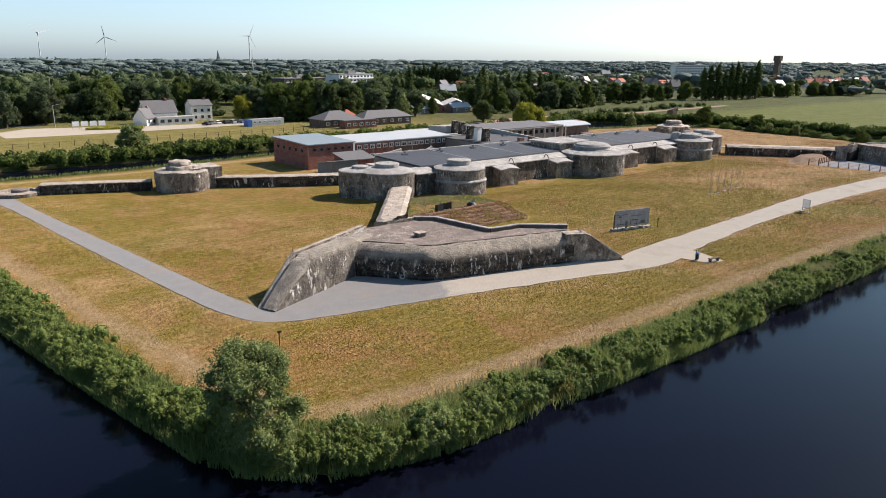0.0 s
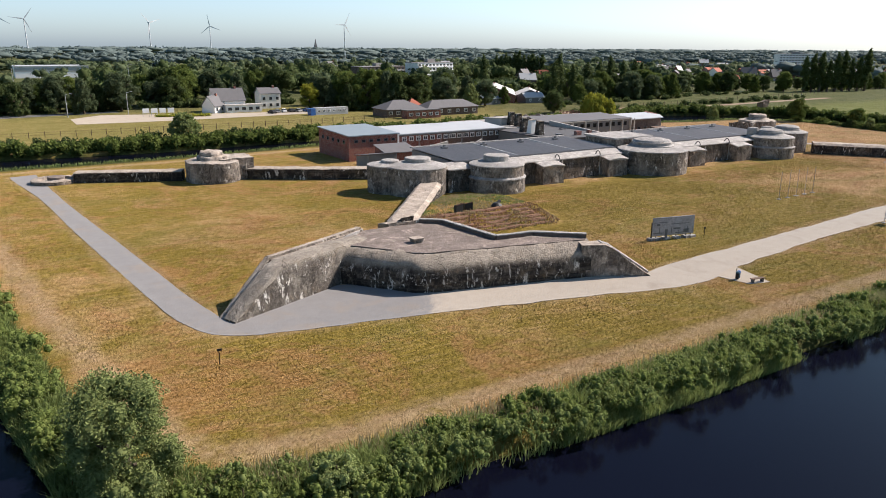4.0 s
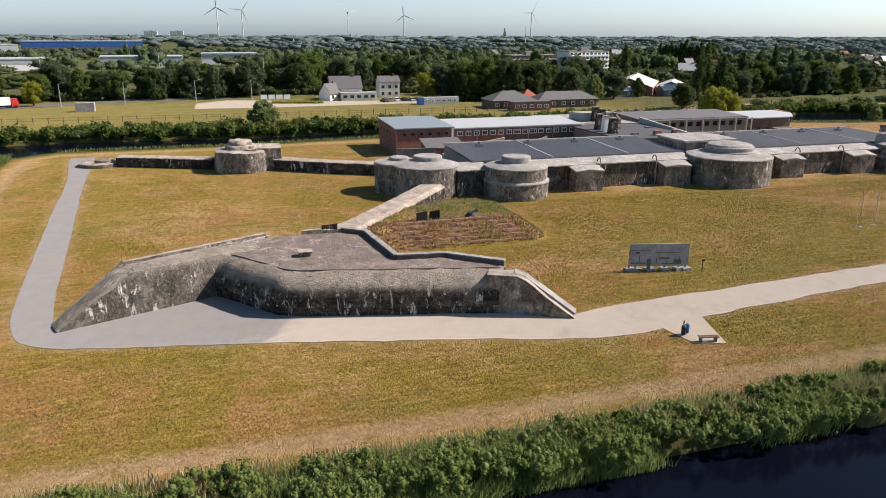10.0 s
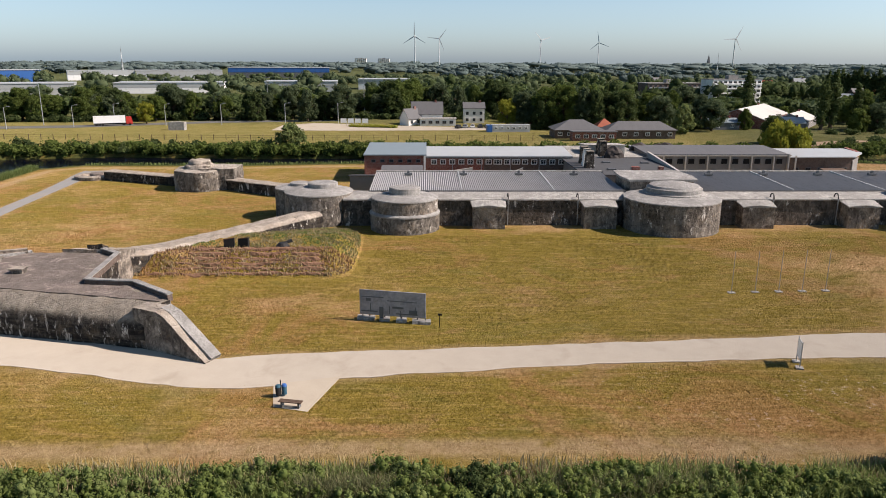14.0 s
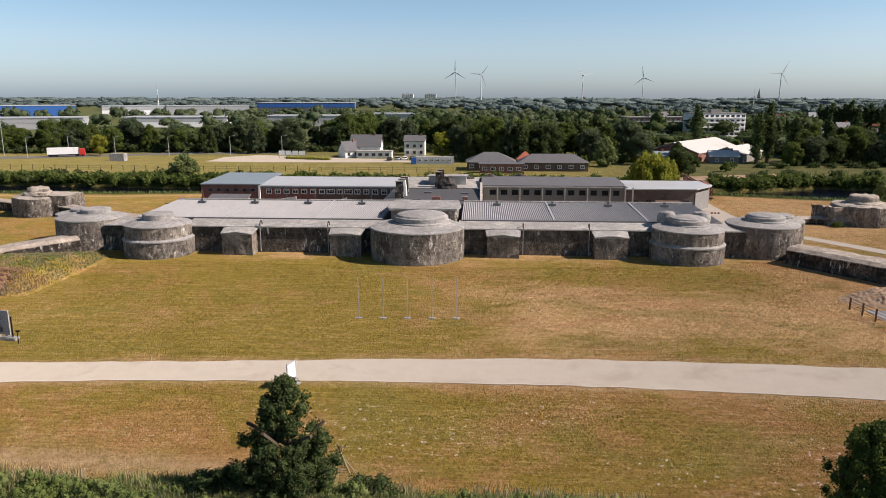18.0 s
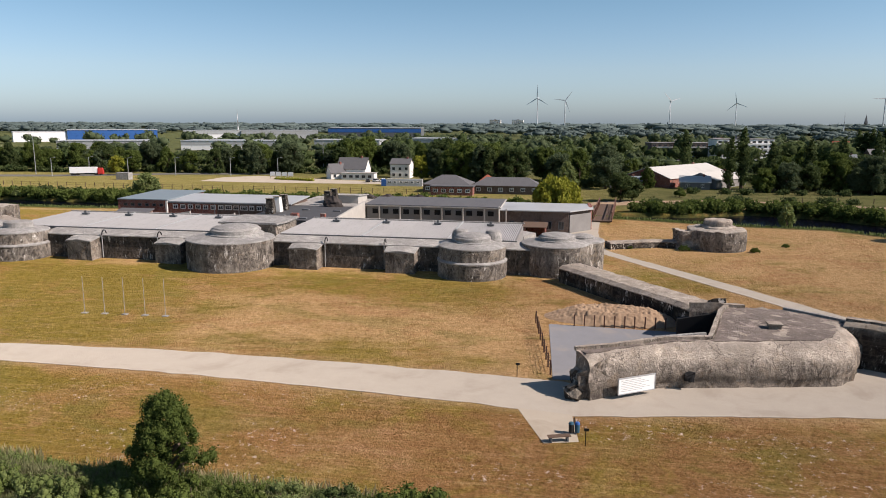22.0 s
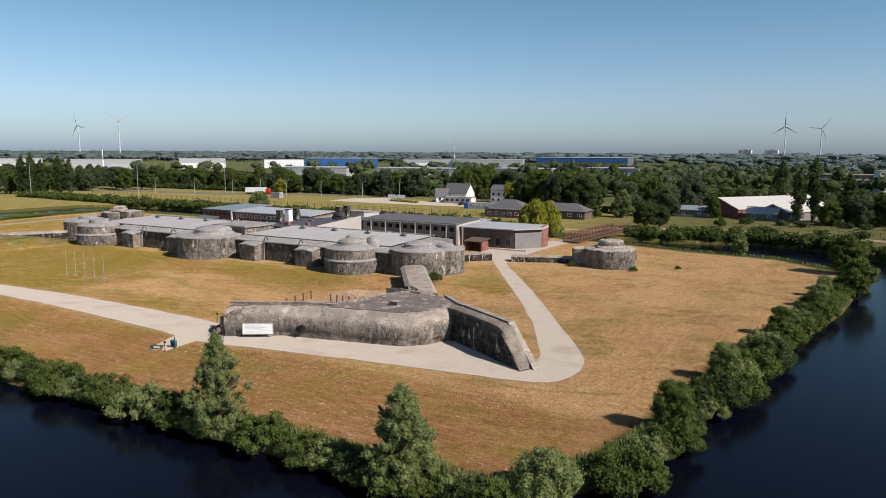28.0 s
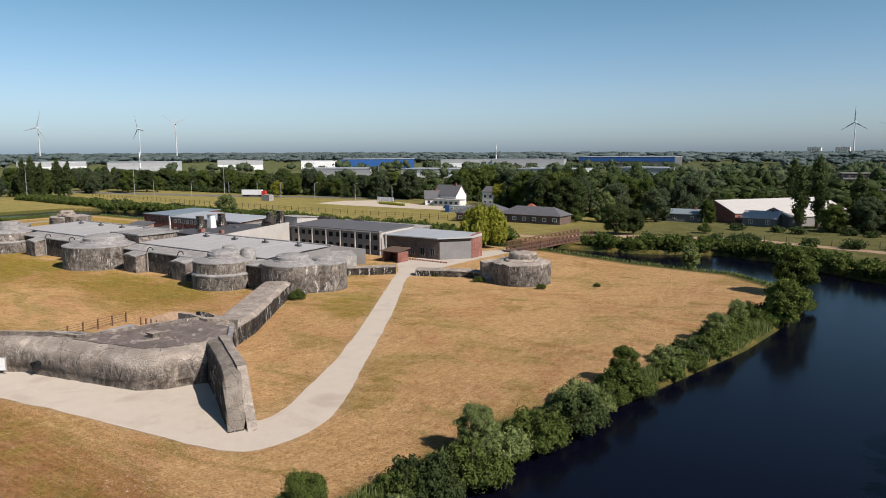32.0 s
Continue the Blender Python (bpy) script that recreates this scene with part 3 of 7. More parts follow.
def smooth_line(pts, step=2.0, wob=0.0, seed=1):
    """Points along a Catmull-Rom curve, with a wavering edge."""
    P = [Vector((*p, 0)) for p in pts]
    P = [P[0] * 2 - P[1]] + P + [P[-1] * 2 - P[-2]]
    out = []
    for i in range(1, len(P) - 2):
        k = max(1, int((P[i + 1] - P[i]).length / step))
        for j in range(k):
            t = j / k
            a, b, c, d = P[i - 1:i + 3]
            q = 0.5 * ((2 * b) + (c - a) * t + (2 * a - 5 * b + 4 * c - d) * t * t + (3 * b - a - 3 * c + d) * t ** 3)
            w = noise.noise(Vector((q.x * 0.35, q.y * 0.35, seed))) * wob
            out.append((q.x + w * 0.3, q.y + w))
    out.append(tuple(P[-2][:2]))
    return out


def resample(pts, n):
    d = [0.0]
    for a, b in zip(pts, pts[1:]):
        d.append(d[-1] + math.hypot(b[0] - a[0], b[1] - a[1]))
    t = np.linspace(0, d[-1], n)
    return list(zip(np.interp(t, d, [p[0] for p in pts]), np.interp(t, d, [p[1] for p in pts])))


def between(x, y, poly):
    """Signed distance of arrays x, y to a polygon, positive inside."""
    inside = np.zeros(x.shape, bool)
    best = np.full(x.shape, 1e9)
    n = len(poly)
    for i in range(n):
        (x0, y0), (x1, y1) = poly[i], poly[(i + 1) % n]
        dx, dy = x1 - x0, y1 - y0
        t = np.clip(((x - x0) * dx + (y - y0) * dy) / (dx * dx + dy * dy), 0, 1)
        best = np.minimum(best, np.hypot(x - x0 - t * dx, y - y0 - t * dy))
        hit = ((y0 > y) != (y1 > y)) & (x < (x1 - x0) * (y - y0) / (y1 - y0 + 1e-12) + x0)
        inside ^= hit
    return np.where(inside, best, -best)


# ---- ground and water ----
WATER_Z = -1.1
ISLAND = [(22, 39.8), (30, 37.6), (60, 36.6), (90, 36.8), (112, 36.8), (150, 35.8), (188, 34.5), (208, 35.5), (239, 36), (256, 36.5), (262, 47), (264, 58), (266, 80), (269.5, 95), (275.5, 125), (278, 150), (277, 166), (262, 180), (240, 183), (214, 191), (195, 193), (150, 193), (90, 189), (50, 184), (12, 184), (2, 176), (3, 150), (7, 114), (11, 80), (14.5, 59), (17, 46)]
OUTER = [(-36, -12), (305, -12), (301, 60), (299, 120), (299, 186), (284, 194), (268, 208), (250, 214), (232, 205), (213, 203), (150, 206), (97, 207), (54, 204), (10, 208), (-16, 203), (-36, 192)]


# edges of the two paths
near_edge = smooth_line([(52.5, 60.1), (60, 58.2), (68.2, 56.2), (79.6, 53), (87.5, 53.0), (93, 54.5), (120.3, 57.5), (151, 58.3), (175, 57.5), (196.6, 55.7), (201, 55.0), (215, 57.5), (232, 60.2), (247, 62.5), (250.3, 66.0), (250.2, 71.5), (247.6, 77.5), (241.5, 87.2), (234, 99.2), (227, 110.3), (217, 125.2), (209.5, 136.2), (206.8, 142), (206.5, 152), (206.3, 166), (207.5, 188)], 1.5, 0.35, 3)
far_edge = smooth_line([(52.5, 68.5), (60, 66), (70, 63.5), (80, 58.6), (84, 59.6), (120, 62.3), (153.6, 64.9), (180, 64.6), (197.8, 63.7), (202.5, 63), (210, 65), (222, 68.5), (232, 73.5), (240.5, 71), (244.6, 69.0), (244.0, 73.0), (241.0, 79), (235.6, 89.5), (228.1, 102), (218.5, 117), (208.6, 132.4), (202.8, 141.5), (199, 147), (194, 153), (194, 163), (203.4, 188)], 1.5, 0.35, 7)
le = smooth_line([(16.6, 173), (17.4, 165.6), (20.4, 146), (22.6, 122), (24.2, 105.5), (25.7, 91.5), (26.9, 80), (28, 72), (30, 66.8), (34, 64.2), (42, 62.4), (53, 60.0)], 1.5, 0.3, 11)
re_ = smooth_line([(21.5, 174), (22.4, 160), (24.3, 138), (26, 122), (27.4, 109.5), (28.8, 96.5), (29.9, 86), (30.8, 78), (31.6, 73), (32.6, 69.6), (37.5, 70.2), (46.5, 74), (53, 68.3)], 1.5, 0.3, 13)


def ground_fields(X, Y, inn, out):
    """How the turf varies over the plan: dry, lush, burnt, trodden, wild and so on, each 0 to 1."""
    wet = np.minimum(-inn, out)
    bump = lambda c, w: np.exp(-((Y - c) / w) ** 2)
    spot = lambda cx, cy, wx, wy: np.exp(-((X - cx) / wx) ** 2 - ((Y - cy) / wy) ** 2)
    ease = lambda v, lo, w: np.clip((v - lo) / w, 0, 1)
    dry = ease(X, 60, 180) * 0.7 + ease(X, 185, 60) * 0.25 + ease(-Y, -60, 25) * 0.1 + ease(-X, -30, 20) * 0.2
    wall_strip = np.clip(1 - np.abs(Y - 100) / 9, 0, 1) * ease(X, 85, 20) * ease(-X, -200, 15)
    worn = spot(175, 78, 30, 13) + 0.7 * spot(52, 54, 9, 5) + 0.8 * spot(22, 70, 6, 18)
    low = ease(-Y, -58, 4) * ease(-X, -150, 40)
    dry = np.clip(dry - 0.55 * wall_strip + 0.5 * worn - 0.3 * low - 0.7 * ease(-Y, -57, 4) * ease(X, 80, 40), 0, 1) * (inn > 0)
    lush = 0.9 * wall_strip + 0.8 * bump(53.5, 3.5) * ease(X, 95, 15) * ease(-X, -215, 20) + 0.7 * bump(68, 4.5) * ease(X, 88, 15) * ease(-X, -205, 25) + 0.5 * bump(48, 5) * ease(-X, -95, 20) * ease(X, 40, 12)
    lush = lush * (0.55 + 0.45 * np.sin(X * 0.11 + 1.5 * np.sin(Y * 0.09))) + 0.8 * spot(218, 112, 7, 14) + 0.55 * spot(118, 82, 36, 20)
    burnt = ease(-Y, -58, 4) * ease(X, 150, 40) * (inn > 0) + 0.5 * spot(200, 98, 22, 10)
    lane = np.clip(1.9 - np.abs(inn - 6.0) / 0.85, 0, 1) * ease(-X, -150, 25) + np.clip(1 - np.abs(X - 79.6) / 0.7, 0, 1) * ((Y < 54) & (inn > 0)) * 0.6
    for poly in (near_edge + far_edge[::-1], le + re_[::-1]):
        lane = lane + np.clip(1 - np.abs(between(X, Y, poly[::3])) / 1.1, 0, 1) * 0.75
    bank = np.clip((3.4 - inn) / 1.2, 0, 1) * (inn > 0) + np.clip(wet * 2, 0, 1) + np.clip((3 + out) / 2, 0, 1) * (out < 0)
    field = np.clip((-2 - out) / 6, 0, 1) * 0.85
    wild = ease(Y, 305, 30) * np.clip((420 - X) / 60, 0.75, 1) + ease(-X, 150, 60) + 0.7 * ease(X, 190, 30) * ease(Y, 200, 20) * (out < -3)
    fleck = ease(X, 105, 40) * ease(-X, -262, 15) * ease(-Y, -57, 3) * (inn > 3) + 0.15 * (inn > 3)
    return dict(fleck=fleck, dry=dry, track=lane, bank=bank, field=field, wild=wild, lush=lush, burnt=burnt)


def set_fields(me, fields):
    for key, val in fields.items():
        at = me.attributes.new(key, "FLOAT", "POINT")
        at.data.foreach_set("value", np.clip(val, 0, 1).astype(np.float32).ravel())


def ground_sheet():
    xs = np.concatenate([[-6000, -3000, -1500, -800, -400, -200, -120], np.arange(-76, 342, 1.1), [380, 450, 600, 900, 1500, 3000, 6000]])
    ys = np.concatenate([[-6000, -2500, -1000, -400, -150], np.arange(-40, 300, 1.1), [320, 360, 450, 650, 1000, 1800, 3200, 6000]])
    X, Y = np.meshgrid(xs, ys)
    inn, out = between(X, Y, ISLAND), between(X, Y, OUTER)
    wet = np.minimum(-inn, out)
    Z = np.where(wet > 0, -np.minimum(1.0, wet / 2.2) * 2.6, 0.0)
    near = (X > -76) & (X < 341) & (Y > -40) & (Y < 299)
    bumps = np.sin(X * 0.21 + 1.3 * np.sin(Y * 0.13)) * np.cos(Y * 0.17) * 0.014 + np.sin(X * 0.9) * np.sin(Y * 0.7 + X * 0.2) * 0.008
    Z = Z + np.where(near & (wet < 0), bumps, 0)
    nx, ny = len(xs), len(ys)
    idx = np.arange(nx * ny).reshape(ny, nx)
    faces = np.stack([idx[:-1, :-1], idx[:-1, 1:], idx[1:, 1:], idx[1:, :-1]], -1).reshape(-1, 4)
    me = raw_mesh("ground", np.stack([X, Y, Z], -1).reshape(-1, 3), faces, GRASS)
    me.shade_smooth()
    set_fields(me, ground_fields(X, Y, inn, out))
    return tagged(new("ground", me), "dry yellow-green mown grass with worn patches", "ground", kind="structure")


ground_sheet()
solo("water", Shape().add([(-120, -60, WATER_Z), (340, -60, WATER_Z), (340, 240, WATER_Z), (-120, 240, WATER_Z)], [(0, 1, 2, 3)]), WATER, "dark still water of the moat", "water", "structure")

# ---- paths ----
def outline(a, b, z):
    """A slab bounded by two edges that run the same way."""
    pts = list(b) + list(a)[::-1]
    return Shape().prism(pts, -0.1, z)


solo("gravel_path", outline(far_edge, near_edge, 0.032), PATH, "pale sandy gravel path across dry grass", "path", "structure")
solo("asphalt_path", outline(le, re_, 0.027), PATH, "grey worn asphalt path beside the lawn", "path", "structure")
solo("bench_bay", strip([(87.2, 53.4), (88, 49.3)], [(92.7, 54.9), (90.8, 48.5)], 0.037, 0.12), GRAVEL, "pale gravel bay for a bench", "path", "structure")
solo("bench_bay", strip([(196.3, 55.9), (199, 49.0)], [(201.2, 55.2), (201.8, 49.8)], 0.037, 0.12), GRAVEL, "pale gravel bay for a bench", "path", "structure")
solo("paved_yard", Shape().prism([(199.2, 63.9), (203.5, 64.2), (210, 67), (218, 72), (214, 83.3), (198, 84)], -0.1, 0.045), PAVING, "blue-grey asphalt yard behind the fence", "pavement", "structure")


# ---- corner bunkers ----
def bunker(name, base, offs, flip, broken):
    """A corner bunker: base corners counter-clockwise from the inner corner; offs marks edges with a rounded shoulder."""
    ob = thing(name, 0, 0, 0, "massive weathered concrete bunker with rounded shoulder and white lime runs" if not broken else "massive grey-brown concrete bunker with a broken end wall", "bunker")
    m = (lambda p: (278.2 - p[0], p[1])) if flip else (lambda p: p)
    poly = [m(p) for p in base]
    off = list(offs)
    if flip:
        poly = poly[::-1]
        off = [off[(len(off) - 2 - i) % len(off)] for i in range(len(off))]
    lip = 0.1 if flip else 0.25
    prof = [(lip, -0.4), (lip, 0.0), (lip, 0.9), (0.0, 1.0), (0.0, 1.9), (0.14, 2.5), (0.5, 3.1), (1.05, 3.6), (1.75, 3.93), (2.6, 4.05)]
    rings = []
    for d, z in prof:
        rings.append([(x, y, z) for x, y in inset_poly(poly, [d * k for k in off])])
    body = Shape().rings(rings)
    me = fine(body, 1.1, 0.3 if flip else 0.16, 0.75, "body", CONCRETE_DARK if not flip else CONCRETE)
    me.shade_smooth()
    me.set_sharp_from_angle(angle=radians(50))
    part("body", me, None, ob)
    return ob, m


BL = [(46.8, 74.2), (52.6, 66.6), (54.6, 65.7), (73.6, 61.0), (75.4, 63.9), (70.3, 68.2), (65.2, 68.8), (64, 79.2), (61.5, 81.2), (53, 81.4), (48.2, 77.2)]
BO = [0.9, 0.9, 0.9, 0, 0, 0, 0, 0, 0, 0, 0]
BR = [(47.4, 73.2), (49.2, 69.2), (51.6, 67.0), (68.8, 63.2), (75.4, 58.8), (76.9, 61.4), (73.9, 62.8), (68.2, 66.3), (63.5, 67.6), (60.6, 78.5), (59.2, 81.6), (53, 81.4), (48.2, 77.2)]
BRO = [0.9, 0.9, 0.9, 0.6, 0, 0, 0, 0, 0, 0, 0, 0, 0]


def loft_wall(secs):
    """A wall skinned over cross-sections of equally many points."""
    s = Shape().rings(secs, closed=True, top=True, bottom=True)
    return s


for name, base, offs, flip in (("corner_bunker", BL, BO, False), ("corner_bunker", BR, BRO, True)):
    ob, m = bunker(name, base, offs, flip, flip)

    def wing_sec(x, y, zt, w, lean=0.0):
        """Cross-section of the long wing: front foot at (x, y), top zt, thickness w towards the back."""
        d = (-0.489, 0.872) if flip else (-0.38, 0.925)
        zt = max(zt, 0.12)
        w = w * (0.6 if flip else 0.72)
        pts = [(0, -0.3), (0.0, zt * 0.7), (0.1, zt * 0.84), (0.35, zt * 0.94), (0.7, zt * 0.985), (1.1, zt), (w, zt), (w, -0.3)]
        return [(*m((x + d[0] * a, y + d[1] * a)), z) for a, z in pts]

    if flip:
        secs = [wing_sec(*q) for q in ((49.0, 74.3, 4.5, 3.6), (47.4, 73.4, 4.6, 3.6), (44.5, 71.8, 4.6, 3.6), (41.0, 69.8, 4.6, 3.4), (38.2, 68.1, 4.5, 3.3), (37.2, 67.5, 4.2, 3.2), (35.7, 66.6, 2.6, 3.0), (34.2, 65.7, 0.9, 2.8), (33.6, 65.3, 0.15, 2.4))]
    else:
        secs = [wing_sec(*q) for q in ((52.0, 76.6, 4.3, 3.6), (47.5, 74.5, 4.6, 3.6), (43.5, 72.7, 4.6, 3.6), (39.6, 71.1, 4.5, 3.4), (38.4, 70.6, 4.2, 3.2), (36.5, 69.8, 2.9, 3.0), (34.5, 69.0, 1.5, 2.8), (32.7, 68.2, 0.2, 2.4))]
    if flip:
        secs = [s[::-1] for s in secs]
    me = fine(loft_wall(secs[::-1]), 1.2, 0.07, 0.9, "wing", CONCRETE_DARK if flip else CONCRETE_LIMED)
    me.shade_smooth()
    me.set_sharp_from_angle(angle=radians(22))
    part("wing", me, None, ob, "sloping end wing of stained concrete")
    # coping on the back edge of the wing
    c = Shape()
    run = [(48.0, 76.1, 4.66), (46.3, 75.2, 4.7), (37.0, 69.9, 4.6), (32.7, 67.3, 0.3)] if flip else [(52.6, 81.2, 4.5), (46.2, 77.6, 4.62), (38.3, 74.0, 4.55), (32.6, 70.6, 0.35)]
    for a, b in zip(run, run[1:]):
        c.beam((*m(a[:2]), a[2]), (*m(b[:2]), b[2]), 0.95 if flip else 0.6, 0.3)
        c.beam((*m(a[:2]), a[2] - 1.4), (*m(b[:2]), max(b[2] - 1.4, -1.0)), 0.9, 2.5)
    part("coping", fine(c, 1.2, 0.05, 0.9, "coping", CONCRETE), None, ob, "narrow coping along the wing")
    if not flip:
        w = Shape()
        secs = []
        for x, y, z in ((72.6, 61.6, 4.0), (75.2, 60.4, 4.0), (76.0, 60.0, 3.6), (78.2, 58.8, 1.7), (80.2, 57.6, 0.15)):
            secs.append([(x, y, -0.3), (x, y, z), (x + 0.9, y + 1.7, z), (x + 0.9, y + 1.7, -0.3)])
        part("end_wall", fine(w.rings(secs, top=True, bottom=True), 1.2, 0.08, 0.9, "end_wall", CONCRETE), None, ob, "sloping end wall with coping")
        c = Shape()
        c.beam((75.6, 61.9, 4.0), (76.6, 61.4, 3.6), 1.2, 0.24).beam((76.6, 61.4, 3.6), (80.9, 58.7, 0.25), 1.2, 0.24)
        part("coping", c, SLAB, ob, "pale stepped coping down the end wall")
    else:
        # the broken end with its torn stump
        s = Shape().prism([(201.7, 58.9), (204.2, 59.9), (204.4, 65.0), (202.2, 63.4), (201.0, 61.0)], -0.3, [2.5, 3.9, 3.7, 3.0, 2.1])
        part("broken_end", fine(s, 0.7, 0.42, 1.1, "broken_end", CONCRETE), None, ob, "torn concrete stump")
        for x, y, z, r in ((201.3, 59.2, 0.6, 0.9), (201.8, 60.3, 1.6, 0.8), (202.9, 61.6, 2.6, 0.7), (201.2, 60.4, 0.4, 0.8)):
            b = bmesh.new()
            bmesh.ops.create_icosphere(b, subdivisions=2, radius=r, matrix=pose(x, y, z))
            bm_me = bpy.data.meshes.new("rubble")
            b.to_mesh(bm_me)
            b.free()
            bm_me.materials.append(CONCRETE_DARK)
            part("rubble", roughen(bm_me, 0.55, 1.4), None, ob)
        part("niche", fine(Shape().box(211.8, 212.8, 63.3, 64.6, 0.9, 1.7), 0.4, 0.3, 1.7, "niche", VOID), None, ob, "dark broken hole")
        # near-black slab paints the shade on the passage's end wall, with a pale lintel beam lying before it
        part("shade_slab", Shape().prism([(213.3, 80.7), (218.0, 80.5), (218.2, 81.4), (213.3, 81.6)], -0.1, [2.4, 3.5, 3.5, 2.4]), VOID, ob, "near-black slab standing for the shaded passage wall")
        part("lintel", fine(Shape().beam((209.2, 66.6, 4.1), (214.4, 68.6, 4.25), 0.4, 0.35), 0.8, 0.05, 1.0, "lintel", SLAB), None, ob, "pale broken lintel beam")
    # flat roof coat and parapet along the back
    roof = [m(p) for p in inset_poly(base, [2.55 * k if k else 0.35 for k in offs])]
    part("roof_coat", fine(Shape().prism(roof if not flip else roof[::-1], 3.9, 4.12), 1.1, 0.09, 0.8, "roof_coat", CONCRETE_ROOF), None, ob, "dark weathered flat roof")
    p = Shape()
    back = base[5:-2] if flip else base[4:-2]
    wide, high = (0.45, 0.4) if flip else (0.5, 0.7)
    for a, b in zip(back, back[1:]):
        p.beam((*m(a), 4.2), (*m(b), 4.2), wide, high)
    part("parapet", fine(p, 1.2, 0.06, 0.9, "parapet", CONCRETE if flip else BRICK_DARK), None, ob, "low kerb along the roof's back edge")
    if not flip:
        p = Shape()
        for a, b in zip(back, back[1:]):
            p.beam((*a, 4.6), (*b, 4.6), 0.62, 0.12)
        part("parapet_coping", fine(p, 1.2, 0.05, 0.9, "parapet_coping", SLAB), None, ob, "pale worn coping stones")
    p = Shape()
    for a, b in zip([base[-2], base[-1]], [base[-1], (47.2, 75.4)]):
        p.beam((*m(a), 4.15), (*m(b), 4.15), 0.55, 0.4)
    part("parapet", fine(p, 1.2, 0.05, 0.9, "parapet", SLAB), None, ob)
    vx, vy = m((56.2, 72.7))
    v = Shape().box(vx - 0.6, vx + 0.6, vy - 0.5, vy + 0.5, 4.1, 4.55).box(vx - 0.75, vx + 0.75, vy - 0.65, vy + 0.65, 4.55, 4.7)
    part("vent", v, CONCRETE, ob, "small square roof vent")
    # stair head at the back of the roof
    hx, hy = m((60.2, 82.6))
    part("stair_head", fine(Shape().prism([(hx - 3.4, hy - 1.6), (hx + 2.8, hy - 1.6), (hx + 3.4, hy + 2.6), (hx - 2.6, hy + 3.2)], -0.3, [4.5, 4.5, 3.6, 3.5]), 1.2, 0.16, 0.8, "stair_head", CONCRETE), None, ob, "rough concrete stair head")
    part("hatch", fine(Shape().prism([(hx - 0.9, hy - 0.6), (hx + 0.9, hy - 0.6), (hx + 0.9, hy + 0.9), (hx - 0.9, hy + 0.9)], 3.6, [4.75, 4.95, 4.3, 4.1]), 0.7, 0.16, 1.1, "hatch", CONCRETE_DARK), None, ob)

# ---- covered galleries ----
def gallery(pts, w, tall, label, cap=0.5):
    ob = thing("covered_gallery", 0, 0, 0, label, "gallery")
    secs, tops = [], []
    P = [Vector((*p, 0)) for p in pts]
    for i, p in enumerate(P):
        d = (P[min(i + 1, len(P) - 1)] - P[max(i - 1, 0)]).normalized()
        s = Vector((d.y, -d.x, 0))
        h = tall[i] if isinstance(tall, list) else tall
        e = w / 2
        secs.append([(*(p + s * a)[:2], z) for a, z in ((e, -0.3), (e, h - cap), (-e, h - cap), (-e, -0.3))])
        tops.append([(*(p + s * a)[:2], z) for a, z in ((e + 0.04, h - cap - 0.1), (e + 0.04, h - cap + 0.02), (e - cap * 1.4, h), (-e + cap * 1.4, h), (-e - 0.04, h - cap + 0.02), (-e - 0.04, h - cap - 0.1))])
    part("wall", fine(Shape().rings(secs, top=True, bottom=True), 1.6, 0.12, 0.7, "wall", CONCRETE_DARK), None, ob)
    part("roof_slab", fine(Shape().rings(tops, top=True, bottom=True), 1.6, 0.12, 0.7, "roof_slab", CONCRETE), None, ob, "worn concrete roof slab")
    return ob


gallery([(60.5, 83), (64.6, 91.5), (73, 101.5), (81.8, 112)], 4.4, [3.6, 2.3, 2.4, 2.8], "low concrete passage with a sloping worn roof")
gallery([(219.5, 83), (215.4, 90.2), (208.5, 99.5), (200.5, 110.5)], 5.0, 2.8, "low concrete passage with a sloping worn roof")
gallery([(28, 161), (37, 157), (47, 152.5)], 3.2, 2.1, "low concrete wall with a flat worn top", 0.15)
gallery([(58, 148.5), (70, 141), (88, 131.5)], 3.2, 2.3, "low concrete wall with a flat worn top", 0.15)
gallery([(194, 133.5), (198, 137), (202.5, 141.5)], 2.4, 1.7, "low rough concrete wall beside the path", 0.15)
gallery([(207.5, 142.5), (212, 144.5), (218, 147), (224, 147)], 2.6, 1.5, "ruined low concrete wall beside the path", 0.3)


